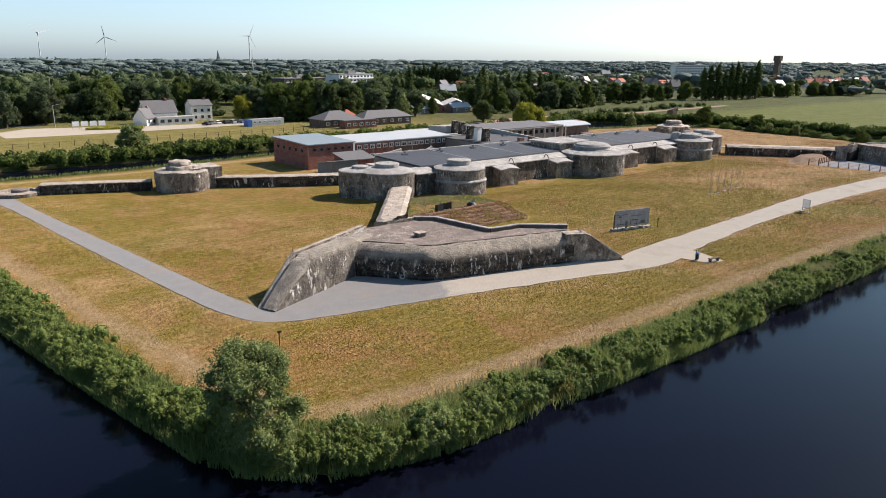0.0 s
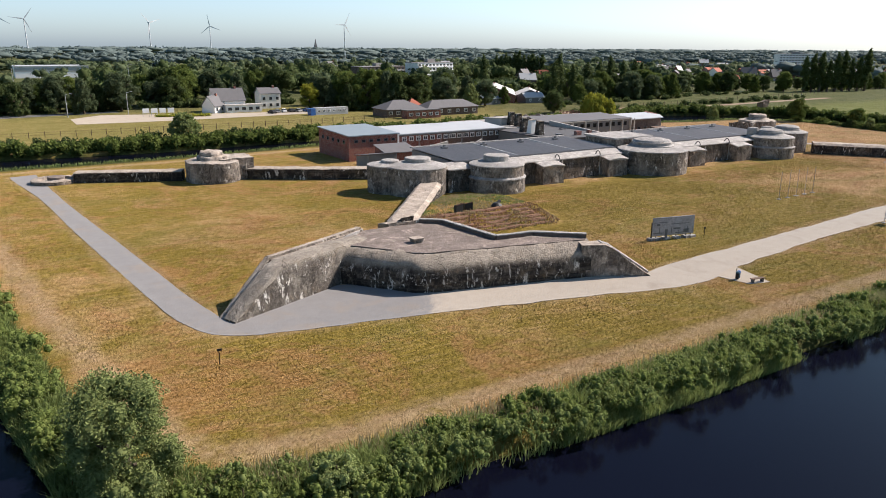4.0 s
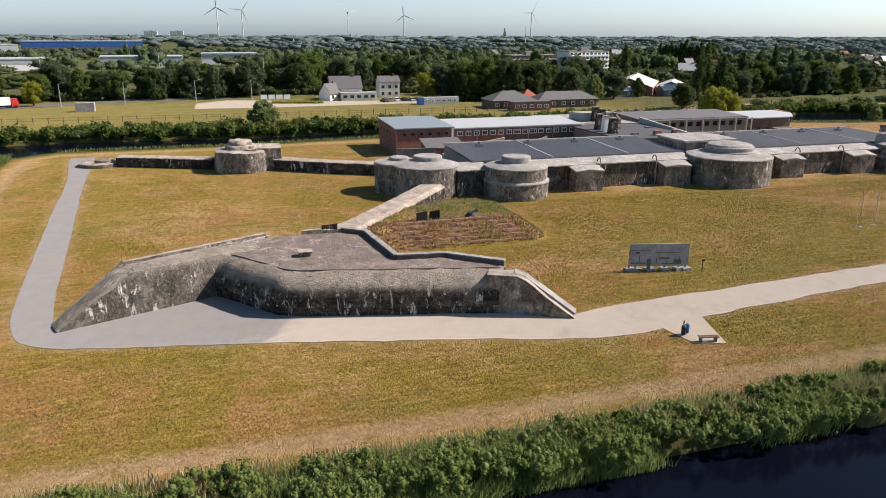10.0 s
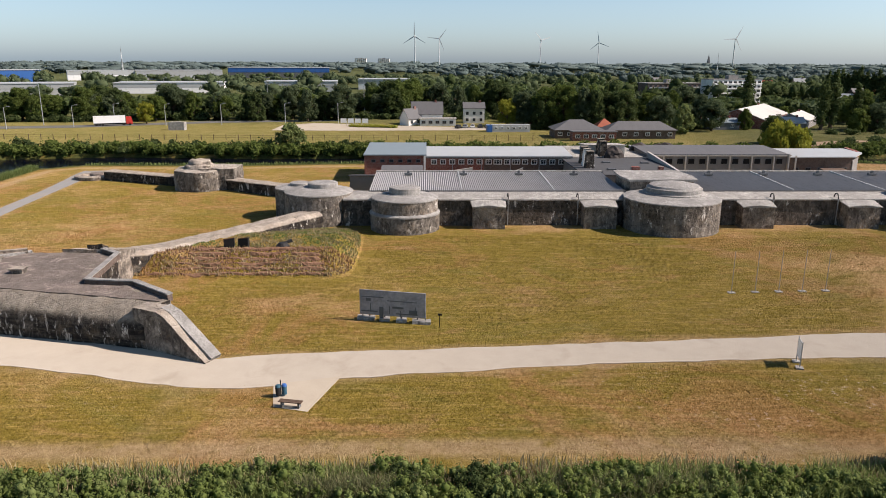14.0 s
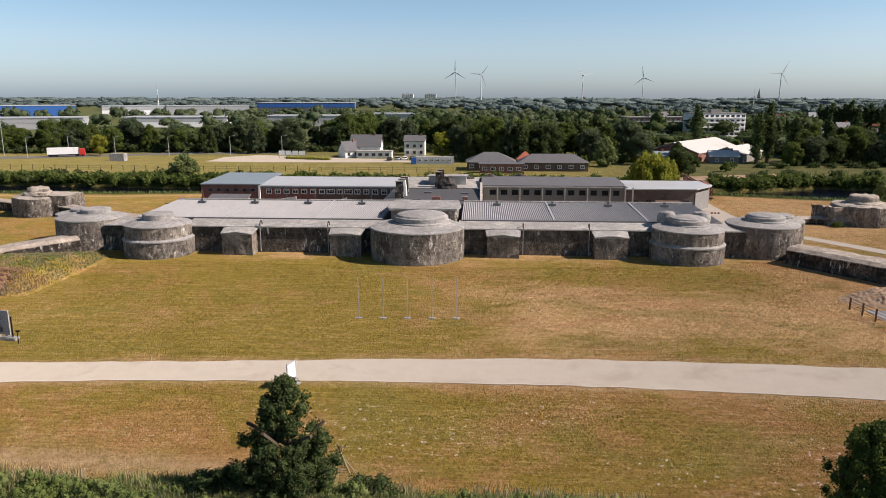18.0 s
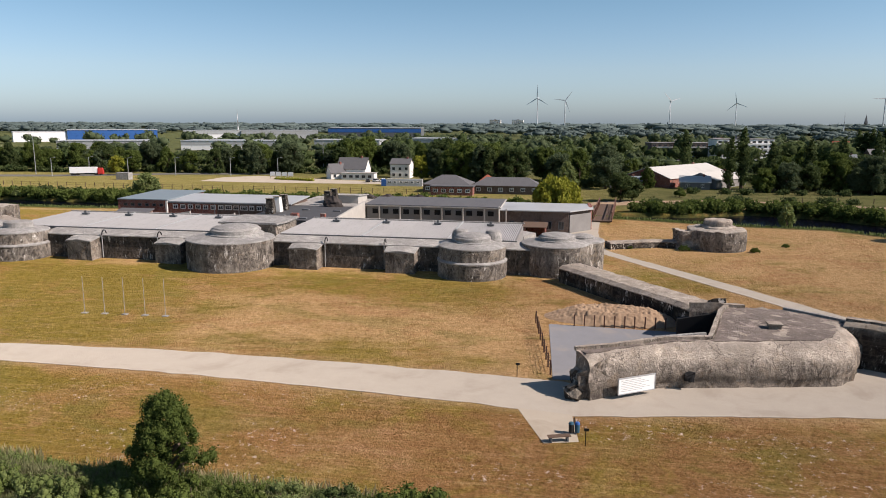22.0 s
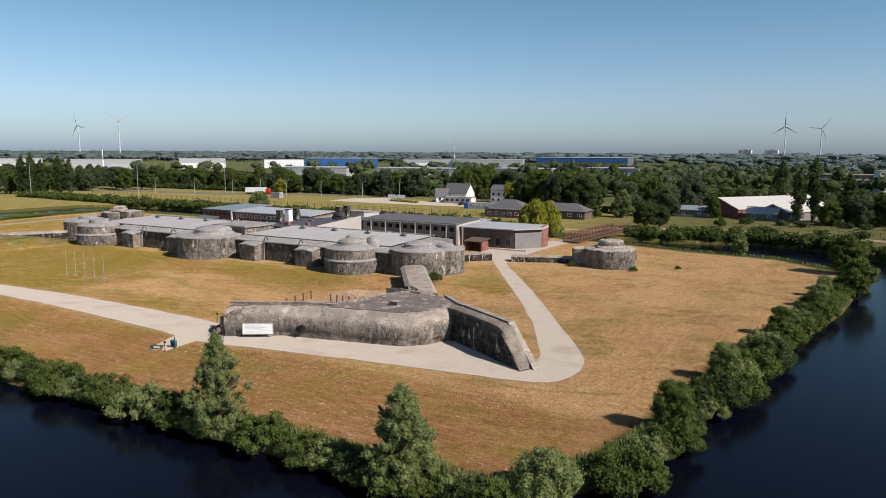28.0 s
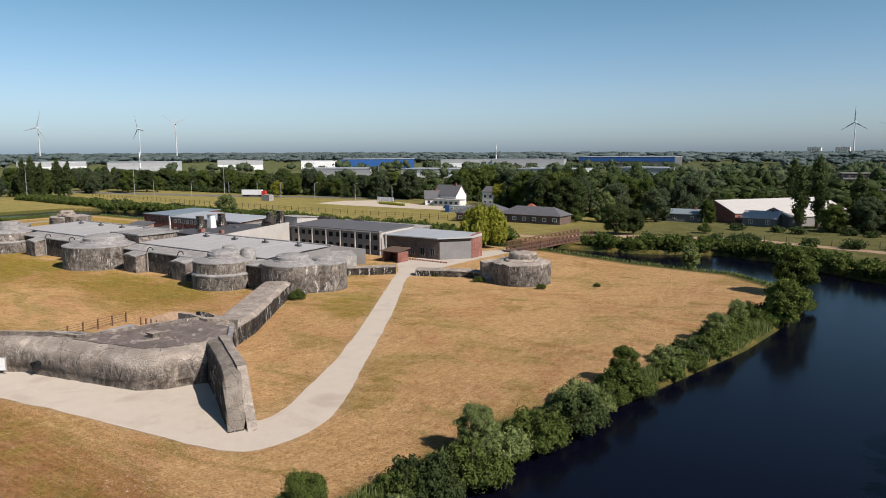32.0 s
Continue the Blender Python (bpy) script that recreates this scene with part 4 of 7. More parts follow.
# ---- gun turrets ----
def turret(x, y, r, h, label, discs, ledge=0.0, extra=None):
    ob = thing("gun_turret", x, y, 0, label, "gun turret", "turrets along the front")
    rr = r + 0.25 if ledge else r
    prof = [(rr, -0.4), (rr, ledge - 0.1), (r, ledge + 0.25), (r, h - 0.35), (r - 0.03, h)] if ledge else [(r, -0.4), (r, h * 0.5), (r, h - 0.35), (r - 0.03, h)]
    drum = Shape().turned(0, 0, prof, 64, 0.05, int(x))
    if extra:
        ex, ey, er = extra
        drum.turned(ex, ey, [(er, -0.4), (er, h * 0.5), (er, h)], 48, 0.05, int(y))
        d = math.hypot(ex, ey)
        ux, uy = ex / d, ey / d
        drum.prism([(-uy * -r * 0.93, ux * -r * 0.93), (ex + uy * er * 0.95, ey - ux * er * 0.95), (ex - uy * er * 0.95, ey + ux * er * 0.95), (-uy * r * 0.93, ux * r * 0.93)], -0.4, h - 0.01)
    part("drum", drum, CONCRETE_DRUM, ob, smooth=True)
    if ledge:
        part("ledge", Shape().turned(0, 0, [(r + 0.2, ledge - 0.22), (r + 0.36, ledge - 0.2), (r + 0.36, ledge + 0.0), (r - 0.05, ledge + 0.32)], 64, 0.02, 8), SLAB, ob, "pale ledge round the drum", True)
    apron = Shape().turned(0, 0, [(r + 0.05, h), (r + 0.02, h + 0.18), (r * 0.7, h + 0.62), (r * 0.45, h + 0.75)], 64, 0.03, 5)
    if extra:
        apron.turned(ex, ey, [(er + 0.05, h), (er, h + 0.18), (er * 0.6, h + 0.5)], 48, 0.03, 6)
        apron.prism([(uy * r * 0.9, -ux * r * 0.9), (ex + uy * er * 0.9, ey - ux * er * 0.9), (ex - uy * er * 0.9, ey + ux * er * 0.9), (-uy * r * 0.9, ux * r * 0.9)], h - 0.2, h + 0.2)
    part("apron", apron, SLAB, ob, "pale sloping concrete apron", True)
    for dx, dy, dr, z0, z1, dome in discs:
        prof = [(dr, z0), (dr, z1 - 0.1), (dr - 0.12, z1)]
        if dome:
            h_ = z1 - z0
            prof = [(dr * 1.16, z0), (dr * 1.15, z0 + h_ * 0.2), (dr * 1.03, z0 + h_ * 0.26), (dr * 1.03, z0 + h_ * 0.6), (dr * 0.96, z0 + h_ * 0.66), (dr * 0.92, z0 + h_ * 0.8), (dr * 0.6, z0 + h_ * 0.95), (0.1, z1 + 0.05)]
        part("cap", Shape().turned(dx, dy, prof, 48, 0.02, 9), SLAB, ob, "round concrete turret cap", True)
    return ob


H = 5.0
turret(96.6, 111.6, 5.35, H, "round stained concrete turret with a flat disc cap", [(0, 0.2, 2.5, H + 0.5, H + 1.75, False)], 2.8)
turret(140.1, 111.8, 7.7, 4.9, "large round concrete turret with a domed cap", [(0.6, 0.9, 4.3, 5.4, 7.3, True)])
turret(183.9, 112.0, 5.6, H, "round streaked concrete turret with a domed cap", [(0, 0.3, 3.0, H + 0.5, H + 2.1, True)], 2.8)
turret(82.0, 117.2, 5.7, H, "double round concrete turret with two disc caps", [(0.6, 0.6, 2.5, H + 0.5, H + 1.5, False), (-3.8, 3.6, 1.7, H + 0.3, H + 1.0, False)], 0, (-3.9, 3.8, 4.2))
turret(197.6, 117.2, 5.8, H, "double round concrete turret with two domed caps", [(0.3, -0.4, 3.0, H + 0.5, H + 1.9, True), (4.6, 3.4, 1.9, H + 0.3, H + 1.25, True)], 0, (4.0, 4.0, 4.4))


def rear_turret(x, y, r, label, seed, side, mat, caps):
    ob = thing("rear_turret", x, y, 0, label, "gun turret", "turrets on the lawn")
    drum = Shape().turned(0, 0, [(r, -0.4), (r, 1.0), (r, 2.2), (r - 0.02, 3.3), (r - 0.1, 4.0), (r - 0.6, 4.2), (r - 2.4, 4.25)], 48, 0.1, seed).mesh("drum", mat)
    drum.shade_smooth()
    drum.set_sharp_from_angle(angle=radians(40))
    part("drum", roughen(drum, 0.35, 0.6), None, ob)
    block = Shape().prism([(side * 0.5, -r * 0.62), (side * (r + 2.2), -r * 0.5), (side * (r + 2.4), r * 0.8), (0, r)][::int(side)], -0.3, 4.5 if side > 0 else [2.0, 3.2, 3.9, 3.9])
    part("block", fine(block, 1.2, 0.3 if side > 0 else 0.55, 0.7, "block", mat), None, ob, "square concrete annex")
    for k, (cr, z0, z1) in enumerate(caps):
        ring_ = Shape().turned(-0.2 * side, 0.3 * k, [(cr, z0 - 0.3), (cr, z0 + 0.2), (cr - 0.1, z1 - 0.2), (cr - 0.35, z1), (cr - 1.0, z1 + 0.05)], 40, 0.1, seed + k).mesh("cap", CONCRETE)
        ring_.shade_smooth()
        ring_.set_sharp_from_angle(angle=radians(40))
        part("cap", roughen(ring_, 0.3, 0.9), None, ob)
    return ob


rear_turret(52.4, 149.3, 5.4, "weathered concrete turret with stacked round caps on the lawn", 21, 1, CONCRETE_DRUM, ((3.0, 4.0, 5.1), (2.3, 5.0, 6.0)))
rear_turret(229.5, 147.6, 5.8, "weathered concrete turret with stacked round caps on the lawn", 31, -1, CONCRETE_DRUM, ((3.6, 3.9, 4.7), (2.8, 4.6, 5.9)))
ring = thing("turret_ring", 24.1, 162.3, 0, "low round ruined concrete ring at the path's end", "turret base")
part("ring", Shape().turned(0, 0, [(4.2, -0.3), (4.2, 0.7), (3.9, 0.85), (2.9, 0.9), (2.7, 0.35), (0.5, 0.3)], 40, 0.1, 3), CONCRETE, ring, smooth=True)
part("hub", Shape().turned(0.4, 0.3, [(1.6, 0.2), (1.6, 1.1), (1.3, 1.25)], 24, 0.08, 4), CONCRETE_ROOF, ring, smooth=True)
part("rubble", fine(Shape().prism([(3.2, -1.5), (5.2, -1.0), (5.4, 0.6), (3.4, 0.8)], -0.2, [1.3, 1.9, 1.6, 1.2]), 0.8, 0.35, 1.0, "rubble", CONCRETE_ROOF), None, ring)

# ---- front wall, ledge and corrugated roof ----
fw = thing("front_wall", 0, 0, 0, "long stained concrete front wall of the fort", "wall", kind="structure")
for x0, x1 in ((86.5, 92.5), (100.5, 133.5), (146.8, 180), (188.3, 193.5)):
    s = Shape().prism([(x0, 113.1), (x1, 113.1), (x1, 118), (x0, 118)], -0.3, 4.25)
    part("wall_panel", fine(s, 1.8, 0.06, 0.8, "wall_panel", CONCRETE_WALL), None, fw)
    s = Shape().add([(x0, 112.85, 4.25), (x1, 112.85, 4.25), (x1, 117.6, 4.85), (x0, 117.6, 4.85), (x0, 112.85, 4.45), (x1, 112.85, 4.45), (x1, 117.6, 5.05), (x0, 117.6, 5.05)], [(3, 2, 1, 0), (4, 5, 6, 7), (0, 1, 5, 4), (1, 2, 6, 5), (2, 3, 7, 6), (3, 0, 4, 7)])
    part("ledge", s, SCREED, fw, "pale sloping ledge on the wall")
for cx, side in ((110.2, 1), (128.3, -1), (154.2, 1), (171.6, -1)):
    s = Shape().prism([(cx - 2.6, 110.6), (cx + 2.6, 110.3), (cx + 2.6, 114), (cx - 2.6, 114)], -0.3, [3.5, 3.5, 4.1, 4.1])
    part("buttress", fine(s, 1.2, 0.07, 0.8, "buttress", CONCRETE), None, fw, "square concrete buttress")
    s = Shape().add([(cx - 2.7, 110.4, 3.5), (cx + 2.7, 110.1, 3.5), (cx + 3.2, 116.5, 4.78), (cx - 3.2, 116.5, 4.78), (cx - 2.7, 110.4, 3.66), (cx, 110.2, 3.95), (cx + 2.7, 110.1, 3.66), (cx + 3.2, 116.5, 4.95), (cx - 3.2, 116.5, 4.95)], [(3, 2, 1, 0), (4, 5, 6, 7, 8), (0, 1, 6, 5, 4), (1, 2, 7, 6), (3, 0, 4, 8)])
    part("buttress_cap", s, SCREED, fw, "pale cap over the buttress")
    # iron drain hoop at the joint
    px = cx + 3.3 * side
    s = Shape().beam((px, 112.7, 0.2), (px, 112.7, 4.4), 0.12)
    part("drain_pipe", s, STEEL, fw, "iron pipe down the wall")
    for k in range(6):
        a0, a1 = math.pi * k / 6, math.pi * (k + 1) / 6
        if k == 0:
            hoop = Shape()
        hoop.beam((px, 113.4 - 0.7 * math.cos(a0), 4.45 + 0.9 * math.sin(a0)), (px, 113.4 - 0.7 * math.cos(a1), 4.45 + 0.9 * math.sin(a1)), 0.14)
    part("hoop", hoop, BLACK, fw, "curved iron hoop on the ledge")


def ribs(x0, x1, y0, y1, z0, z1, pitch=0.34, rib=0.058):
    """Corrugated sheet from a front edge (y0, z0) to a back edge (y1, z1)."""
    n = int((x1 - x0) / pitch) * 6 + 1
    xs = [(x0 + pitch * k / 6, rib * math.cos(math.tau * k / 6)) for k in range(n)]
    rows = [(y0 + (y1 - y0) * k / 3 + o, z0 + (z1 - z0) * k / 3 - h) for k, o, h in ((0, 0, 0), (1, 0.15, 0), (1, 0, 0.05), (2, 0.15, 0.05), (2, 0, 0.1), (3, 0, 0.1))]
    v = [(a, y, z + b) for y, z in rows for a, b in xs]
    return Shape().add(v, [(r * n + i, r * n + i + 1, (r + 1) * n + i + 1, (r + 1) * n + i) for r in range(5) for i in range(n - 1)])


for x0, x1 in ((90.5, 134.0), (147.2, 191)):
    ob = thing("barrack_roof", 0, 0, 0, "long low grey corrugated roof behind the front wall", "roof", "long roofs")
    part("sheeting", ribs(x0, x1, 117.2, 134.5, 5.2, 5.83), ROOF_RIB, ob)
    part("ridge_cap", Shape().box(x0, x1, 134.3, 134.9, 5.72, 5.95), SLAB, ob, "pale ridge capping")
    for f in (0.36, 0.72):
        sx_ = x0 + (x1 - x0) * f
        part("seam_cover", Shape().add([(sx_ - 0.12, 117.2, 5.3), (sx_ + 0.12, 117.2, 5.3), (sx_ + 0.12, 134.4, 5.93), (sx_ - 0.12, 134.4, 5.93), (sx_ - 0.12, 117.2, 5.1), (sx_ + 0.12, 117.2, 5.1), (sx_ + 0.12, 134.4, 5.73), (sx_ - 0.12, 134.4, 5.73)], [(0, 1, 2, 3), (7, 6, 5, 4), (0, 4, 5, 1), (1, 5, 6, 2), (2, 6, 7, 3), (3, 7, 4, 0)]), STEEL, ob, "narrow metal joint cover")
    part("wall_core", Shape().prism([(x0 + 0.2, 117.7), (x1 - 0.2, 117.7), (x1 - 0.2, 134.2), (x0 + 0.2, 134.2)], -0.2, [4.9, 4.9, 5.45, 5.45]), PLASTER_GREY, ob)
    part("eaves", Shape().box(x0, x1, 117.05, 117.2, 4.75, 5.15), DARKGREY, ob, "dark eaves board")
    for k in range(4):
        ux = x0 + (x1 - x0) * (k + 0.6) / 4.2
        part("roof_vent", Shape().box(ux - 0.7, ux + 0.7, 130.4, 131.2, 5.7, 6.05).box(ux - 0.2, ux + 0.2, 130.6, 131, 5.6, 6.5), DARKGREY, ob, "small dark roof vent")
core = thing("central_block", 0, 0, 0, "heavy concrete block behind the large turret", "concrete block")
part("body", fine(Shape().prism([(135, 118), (146, 118), (146.6, 122), (146, 128), (135, 128), (134.5, 122)], -0.3, 6.6), 1.5, 0.18, 0.6, "body", CONCRETE), None, core)
part("roof", fine(Shape().prism([(134.6, 117.6), (146.4, 117.6), (147.0, 122), (146.4, 128.4), (134.6, 128.4), (134.1, 122)], 6.6, 6.95), 1.5, 0.06, 0.6, "roof", SLAB), None, core, "pale flat concrete roof")
for cx in (181.3, 187.0):
    b = thing("cap_block", cx, 115.5, 0, "rounded concrete block behind a turret cap", "concrete block", "blocks behind the turret")
    part("block", fine(Shape().turned(0, 0, [(1.5, 4.4), (1.5, 6.4), (1.2, 7.1), (0.5, 7.3)], 20), 0.8, 0.12, 0.9, "block", SLAB), None, b)


# ---- fort buildings ----
WIN = {}


def window(parent, x, y, z, w, h, frame_mat, normal=0.0, pane_mat=None, bars=1):
    """A window on a wall: frame with glazing bars, and a pane set back in it. normal: degrees, 0 faces -y."""
    key = (w, h, frame_mat.name, bars, (pane_mat or GLASS).name)
    if key not in WIN:
        t = 0.16 if frame_mat is WHITE and w > 1.25 else 0.09
        o = ((-w / 2, -h / 2), (w / 2, -h / 2), (w / 2, h / 2), (-w / 2, h / 2))
        i_ = ((-w / 2 + t, -h / 2 + t), (w / 2 - t, -h / 2 + t), (w / 2 - t, h / 2 - t), (-w / 2 + t, h / 2 - t))
        v = [(a, y_, b) for loop, y_ in ((o, 0.02), (o, -0.08), (i_, -0.08), (i_, 0.02)) for a, b in loop]
        f = Shape().add(v, [(4 * k + m, 4 * k + (m + 1) % 4, 4 * ((k + 1) % 4) + (m + 1) % 4, 4 * ((k + 1) % 4) + m) for k in range(4) for m in range(4)])
        p = Shape().box(-w / 2 + t, w / 2 - t, -0.03, 0.0, -h / 2 + t, h / 2 - t)
        up_ = Shape().box(-0.035, 0.035, -0.06, -0.03, -h / 2 + t, h / 2 - t)
        if frame_mat is WHITE:
            up_.box(-w / 2 / (bars + 1), w / 2 / (bars + 1), -0.055, -0.03, h * 0.12, h * 0.12 + 0.07)
        WIN[key] = (f.mesh("window", frame_mat), p.mesh("pane", pane_mat or GLASS), up_.mesh("glazing_bar", frame_mat))
    a, b, c = WIN[key]
    ob = part("window", a, None, parent)
    ob.matrix_basis = pose(x, y, z, 0, 0, normal)
    part("pane", b, None, ob)
    for k in range(bars):
        part("glazing_bar", c, None, ob).matrix_basis = pose(-w / 2 + w * (k + 1) / (bars + 1), 0, 0)
    return ob


def lean_roof(x0, x1, y0, y1, z0, z1, t=0.25, over=0.35):
    s = Shape()
    x0, x1, y0, y1 = x0 - over, x1 + over, y0 - over, y1 + over
    v = [(x0, y0, z0), (x1, y0, z0), (x1, y1, z1), (x0, y1, z1)]
    return s.add(v + [(a, b, c + t) for a, b, c in v], [(3, 2, 1, 0), (4, 5, 6, 7), (0, 1, 5, 4), (1, 2, 6, 5), (2, 3, 7, 6), (3, 0, 4, 7)])


def walls(x0, x1, y0, y1, z0, zf, zb):
    return Shape().prism([(x0, y0), (x1, y0), (x1, y1), (x0, y1)], z0, [zf, zf, zb, zb])


red = thing("brick_block", 0, 0, 0, "red brick block with a blue-grey metal roof", "building")
part("wall", walls(86.5, 99.8, 157, 175.5, -0.2, 5.9, 6.4), BRICK, red)
part("roof", lean_roof(86.5, 99.8, 157, 175.5, 5.95, 6.5), ROOF_BLUE, red, "blue-grey sheet roof")
for k in range(6):
    window(red, 88.3 + k * 2.0, 156.98, 4.75, 1.0, 0.7, DARKGREY, 0, None, 0)
for k in range(5):
    window(red, 86.48, 160 + k * 3.2, 4.4, 1.2, 0.9, DARKGREY, -90, None, 0)
part("pier", Shape().box(86.3, 86.7, 156.8, 157.2, -0.2, 5.9), BRICK, red)
part("pier", Shape().box(99.5, 99.95, 156.8, 157.2, -0.2, 5.9), PLASTER_WHITE, red)

wing = thing("brick_wing", 0, 0, 0, "long two-storey brick wing with white-framed windows and a pale metal roof", "building")
part("wall", walls(99.85, 113.0, 157.6, 169, -0.2, 5.55, 6.3), BRICK, wing)
part("wall", walls(113.02, 132.4, 157.6, 169, -0.2, 5.55, 6.3), BRICK_DARK, wing, "dark brown brick wall")
part("roof", lean_roof(100.1, 132.4, 157.6, 169, 5.6, 6.35, 0.22, 0.5), ROOF_METAL, wing, "pale sheet metal roof")
part("fascia", Shape().box(99.9, 132.9, 157.0, 157.1, 5.3, 5.62), DARKGREY, wing)
for k in range(15):
    wx = 101.8 + k * 2.05
    wide = 1.9 if k in (7, 9) else 1.35
    window(wing, wx, 157.58, 4.45, wide, 1.15, WHITE, 0, None, 2 if wide > 1.5 else 1)
    if k % 2 == 0:
        window(wing, wx, 157.58, 1.9, 1.35, 1.3, WHITE, 0, None, 1)
for k in range(5):
    part("downpipe", Shape().box(105.9 + k * 6.5, 106.05 + k * 6.5, 157.35, 157.5, 0, 5.5), STEEL, wing, "pale downpipe")

lean = thing("brick_lean_to", 0, 0, 0, "low brick outbuilding with grey sloping roofs", "outbuilding")
part("wall", walls(90.8, 99.0, 146.5, 152, -0.2, 2.9, 4.2), BRICK, lean)
part("roof", lean_roof(90.8, 99.0, 146.5, 152, 2.95, 4.3, 0.18), ROOF_SLATE, lean)
part("wall", walls(84.5, 91.5, 142.5, 149, -0.2, 3.6, 2.6), PLASTER_GREY, lean)
part("roof", lean_roof(84.5, 91.5, 142.5, 149, 3.65, 2.7, 0.18), BITUMEN, lean)
part("parapet", Shape().prism([(101.5, 150), (110, 150), (110, 150.5), (101.5, 150.5)], -0.1, [2.9, 4.3, 4.3, 2.9]), PLASTER_PALE, lean, "white sloping yard wall")
part("parapet", Shape().prism([(118, 151), (121, 151), (121, 151.5), (118, 151.5)], -0.1, [2.9, 4.1, 4.1, 2.9]), PLASTER_PALE, lean)

# passages round the inner yard
mid = thing("middle_range", 0, 0, 0, "flat dark-roofed middle range between the yards", "building")
part("wall", walls(131, 150, 134.5, 158, -0.2, 4.9, 4.9), PLASTER_GREY, mid)
part("roof", Shape().box(130.6, 150.3, 134.2, 158.4, 4.95, 5.2), BITUMEN, mid, "dark felted flat roof")
part("side_wall", Shape().prism([(150.3, 135.5), (150.8, 135.5), (150.8, 159.5), (150.3, 159.5)], -0.1, [5.1, 5.1, 6.6, 6.6]), PLASTER_PALE, mid, "white sloping side wall")
part("box", Shape().box(140.8, 142.4, 137.5, 138.6, 5.2, 6.2), BRICK, mid, "small brick roof box")
part("box", Shape().box(146.8, 147.8, 139.5, 140.4, 5.2, 6.0), BRICK, mid, "small brick roof box")
for k, (bx, by) in enumerate(((134, 137), (137.5, 140.5), (144, 136.6), (139, 151), (147, 150))):
    part("skylight", Shape().box(bx - 0.8, bx + 0.8, by - 0.5, by + 0.5, 5.18, 5.5), DARKGREY, mid)
for cx, cy, mat, h in ((133.6, 143.6, CONCRETE_DARK, 8.5), (133.8, 147.0, PLASTER_WHITE, 8.6), (133.9, 150.3, CONCRETE_DARK, 8.7), (140.7, 161.6, CONCRETE_DARK, 8.6), (141.0, 165.2, CONCRETE_DARK, 8.8)):
    c = thing("chimney", cx, cy, 4.9, "square %s chimney stack on a roof" % ("white-rendered" if mat is PLASTER_WHITE else "dark concrete"), "chimney", "chimney stacks")
    zt = h - 4.9
    part("shaft", fine(Shape().rings([[(sx * w, sy * w, z) for sx, sy in ((-1, -1), (1, -1), (1, 1), (-1, 1))] for w, z in ((0.95, -0.3), (0.9, 0.6), (0.7, zt - 0.2), (0.72, zt))]), 0.9, 0.05, 1.2, "shaft", mat), None, c)
    part("top", Shape().box(-0.8, 0.8, -0.8, 0.8, zt, zt + 0.14), CONCRETE_DARK, c)

gate = thing("gate_range", 0, 0, 0, "flat-roofed gate range with pale roofs at the back of the fort", "building")
part("wall", walls(131, 150.5, 160, 182, -0.2, 5.0, 5.0), PLASTER_GREY, gate)
part("roof", Shape().box(130.6, 150.9, 159.6, 182.3, 5.0, 5.25), SCREED, gate, "pale flat roof")
part("upper_wall", walls(138, 147, 166, 174, 5.1, 7.2, 6.6), PLASTER_PALE, gate)
part("upper_roof", lean_roof(138, 147, 166, 174, 7.2, 6.7, 0.15), SCREED, gate)
for bx, by, w, d, h, rot in ((142.8, 159.5, 4.6, 3.2, 2.4, 10), (152.5, 173.5, 5.5, 3.0, 1.6, 25), (145, 178.5, 8.0, 2.6, 1.2, 8), (160, 177, 7.0, 2.6, 1.3, -12)):
    b = bmesh.new()
    bmesh.ops.create_icosphere(b, subdivisions=3, radius=1.0, matrix=Matrix.LocRotScale((0, 0, 0), None, (w / 2, d / 2, h)))
    me = bpy.data.meshes.new("heap")
    b.to_mesh(me)
    b.free()
    me.materials.append(TARP)
    ob = tagged(new("tarpaulin_cover", roughen(me, 0.5, 0.9)), "dark brown heap of rough sheeting on a roof", "heap", "heaps on the roofs")
    ob.matrix_world = pose(bx, by, 5.25, 0, 0, rot)

# the long grey range with the open gallery, and the brick range beside the gate
rng = thing("barrack_range", 0, 0, 0, "two-storey grey barrack range with square dark openings and pilasters", "building")
part("wall", walls(151, 183, 160, 173, -0.2, 5.6, 6.1), PLASTER_GREY, rng)
part("roof", lean_roof(151, 183, 160, 173, 5.7, 6.25, 0.25, 0.4), ROOF_SLATE, rng, "dark flat sloping roof")
part("back_roof", Shape().box(152, 183, 173.2, 181, 5.4, 5.65), SCREED, rng)
part("back_wall", walls(152.2, 182.8, 173.02, 180.8, -0.2, 5.4, 5.4), PLASTER_GREY, rng)
part("fascia", Shape().box(150.3, 183.7, 159.4, 159.5, 5.5, 5.8), PLASTER_PALE, rng, "pale roof edge")
for k in range(12):
    window(rng, 153.2 + k * 2.55, 159.98, 4.3, 1.6, 1.35, PLASTER_GREY, 0, VOID, 0)
    window(rng, 153.2 + k * 2.55, 159.98, 1.7, 1.5, 1.2, PLASTER_GREY, 0, VOID, 0)
for k in range(7):
    part("pilaster", Shape().box(154.3 + k * 5.1 - 0.14, 154.3 + k * 5.1 + 0.14, 159.4, 159.7, -0.1, 5.65), PLASTER_PALE, rng, "pale slim pillar")
part("end_wall", Shape().box(183.02, 183.3, 159.2, 172.8, -0.1, 6.0), PLASTER_PALE, rng, "pale rendered end wall")
for k in range(6):
    ux = 155 + k * 4.8
    part("skylight", Shape().box(ux - 0.7, ux + 0.7, 175.5, 176.5, 5.65, 5.95), DARKGREY, rng)

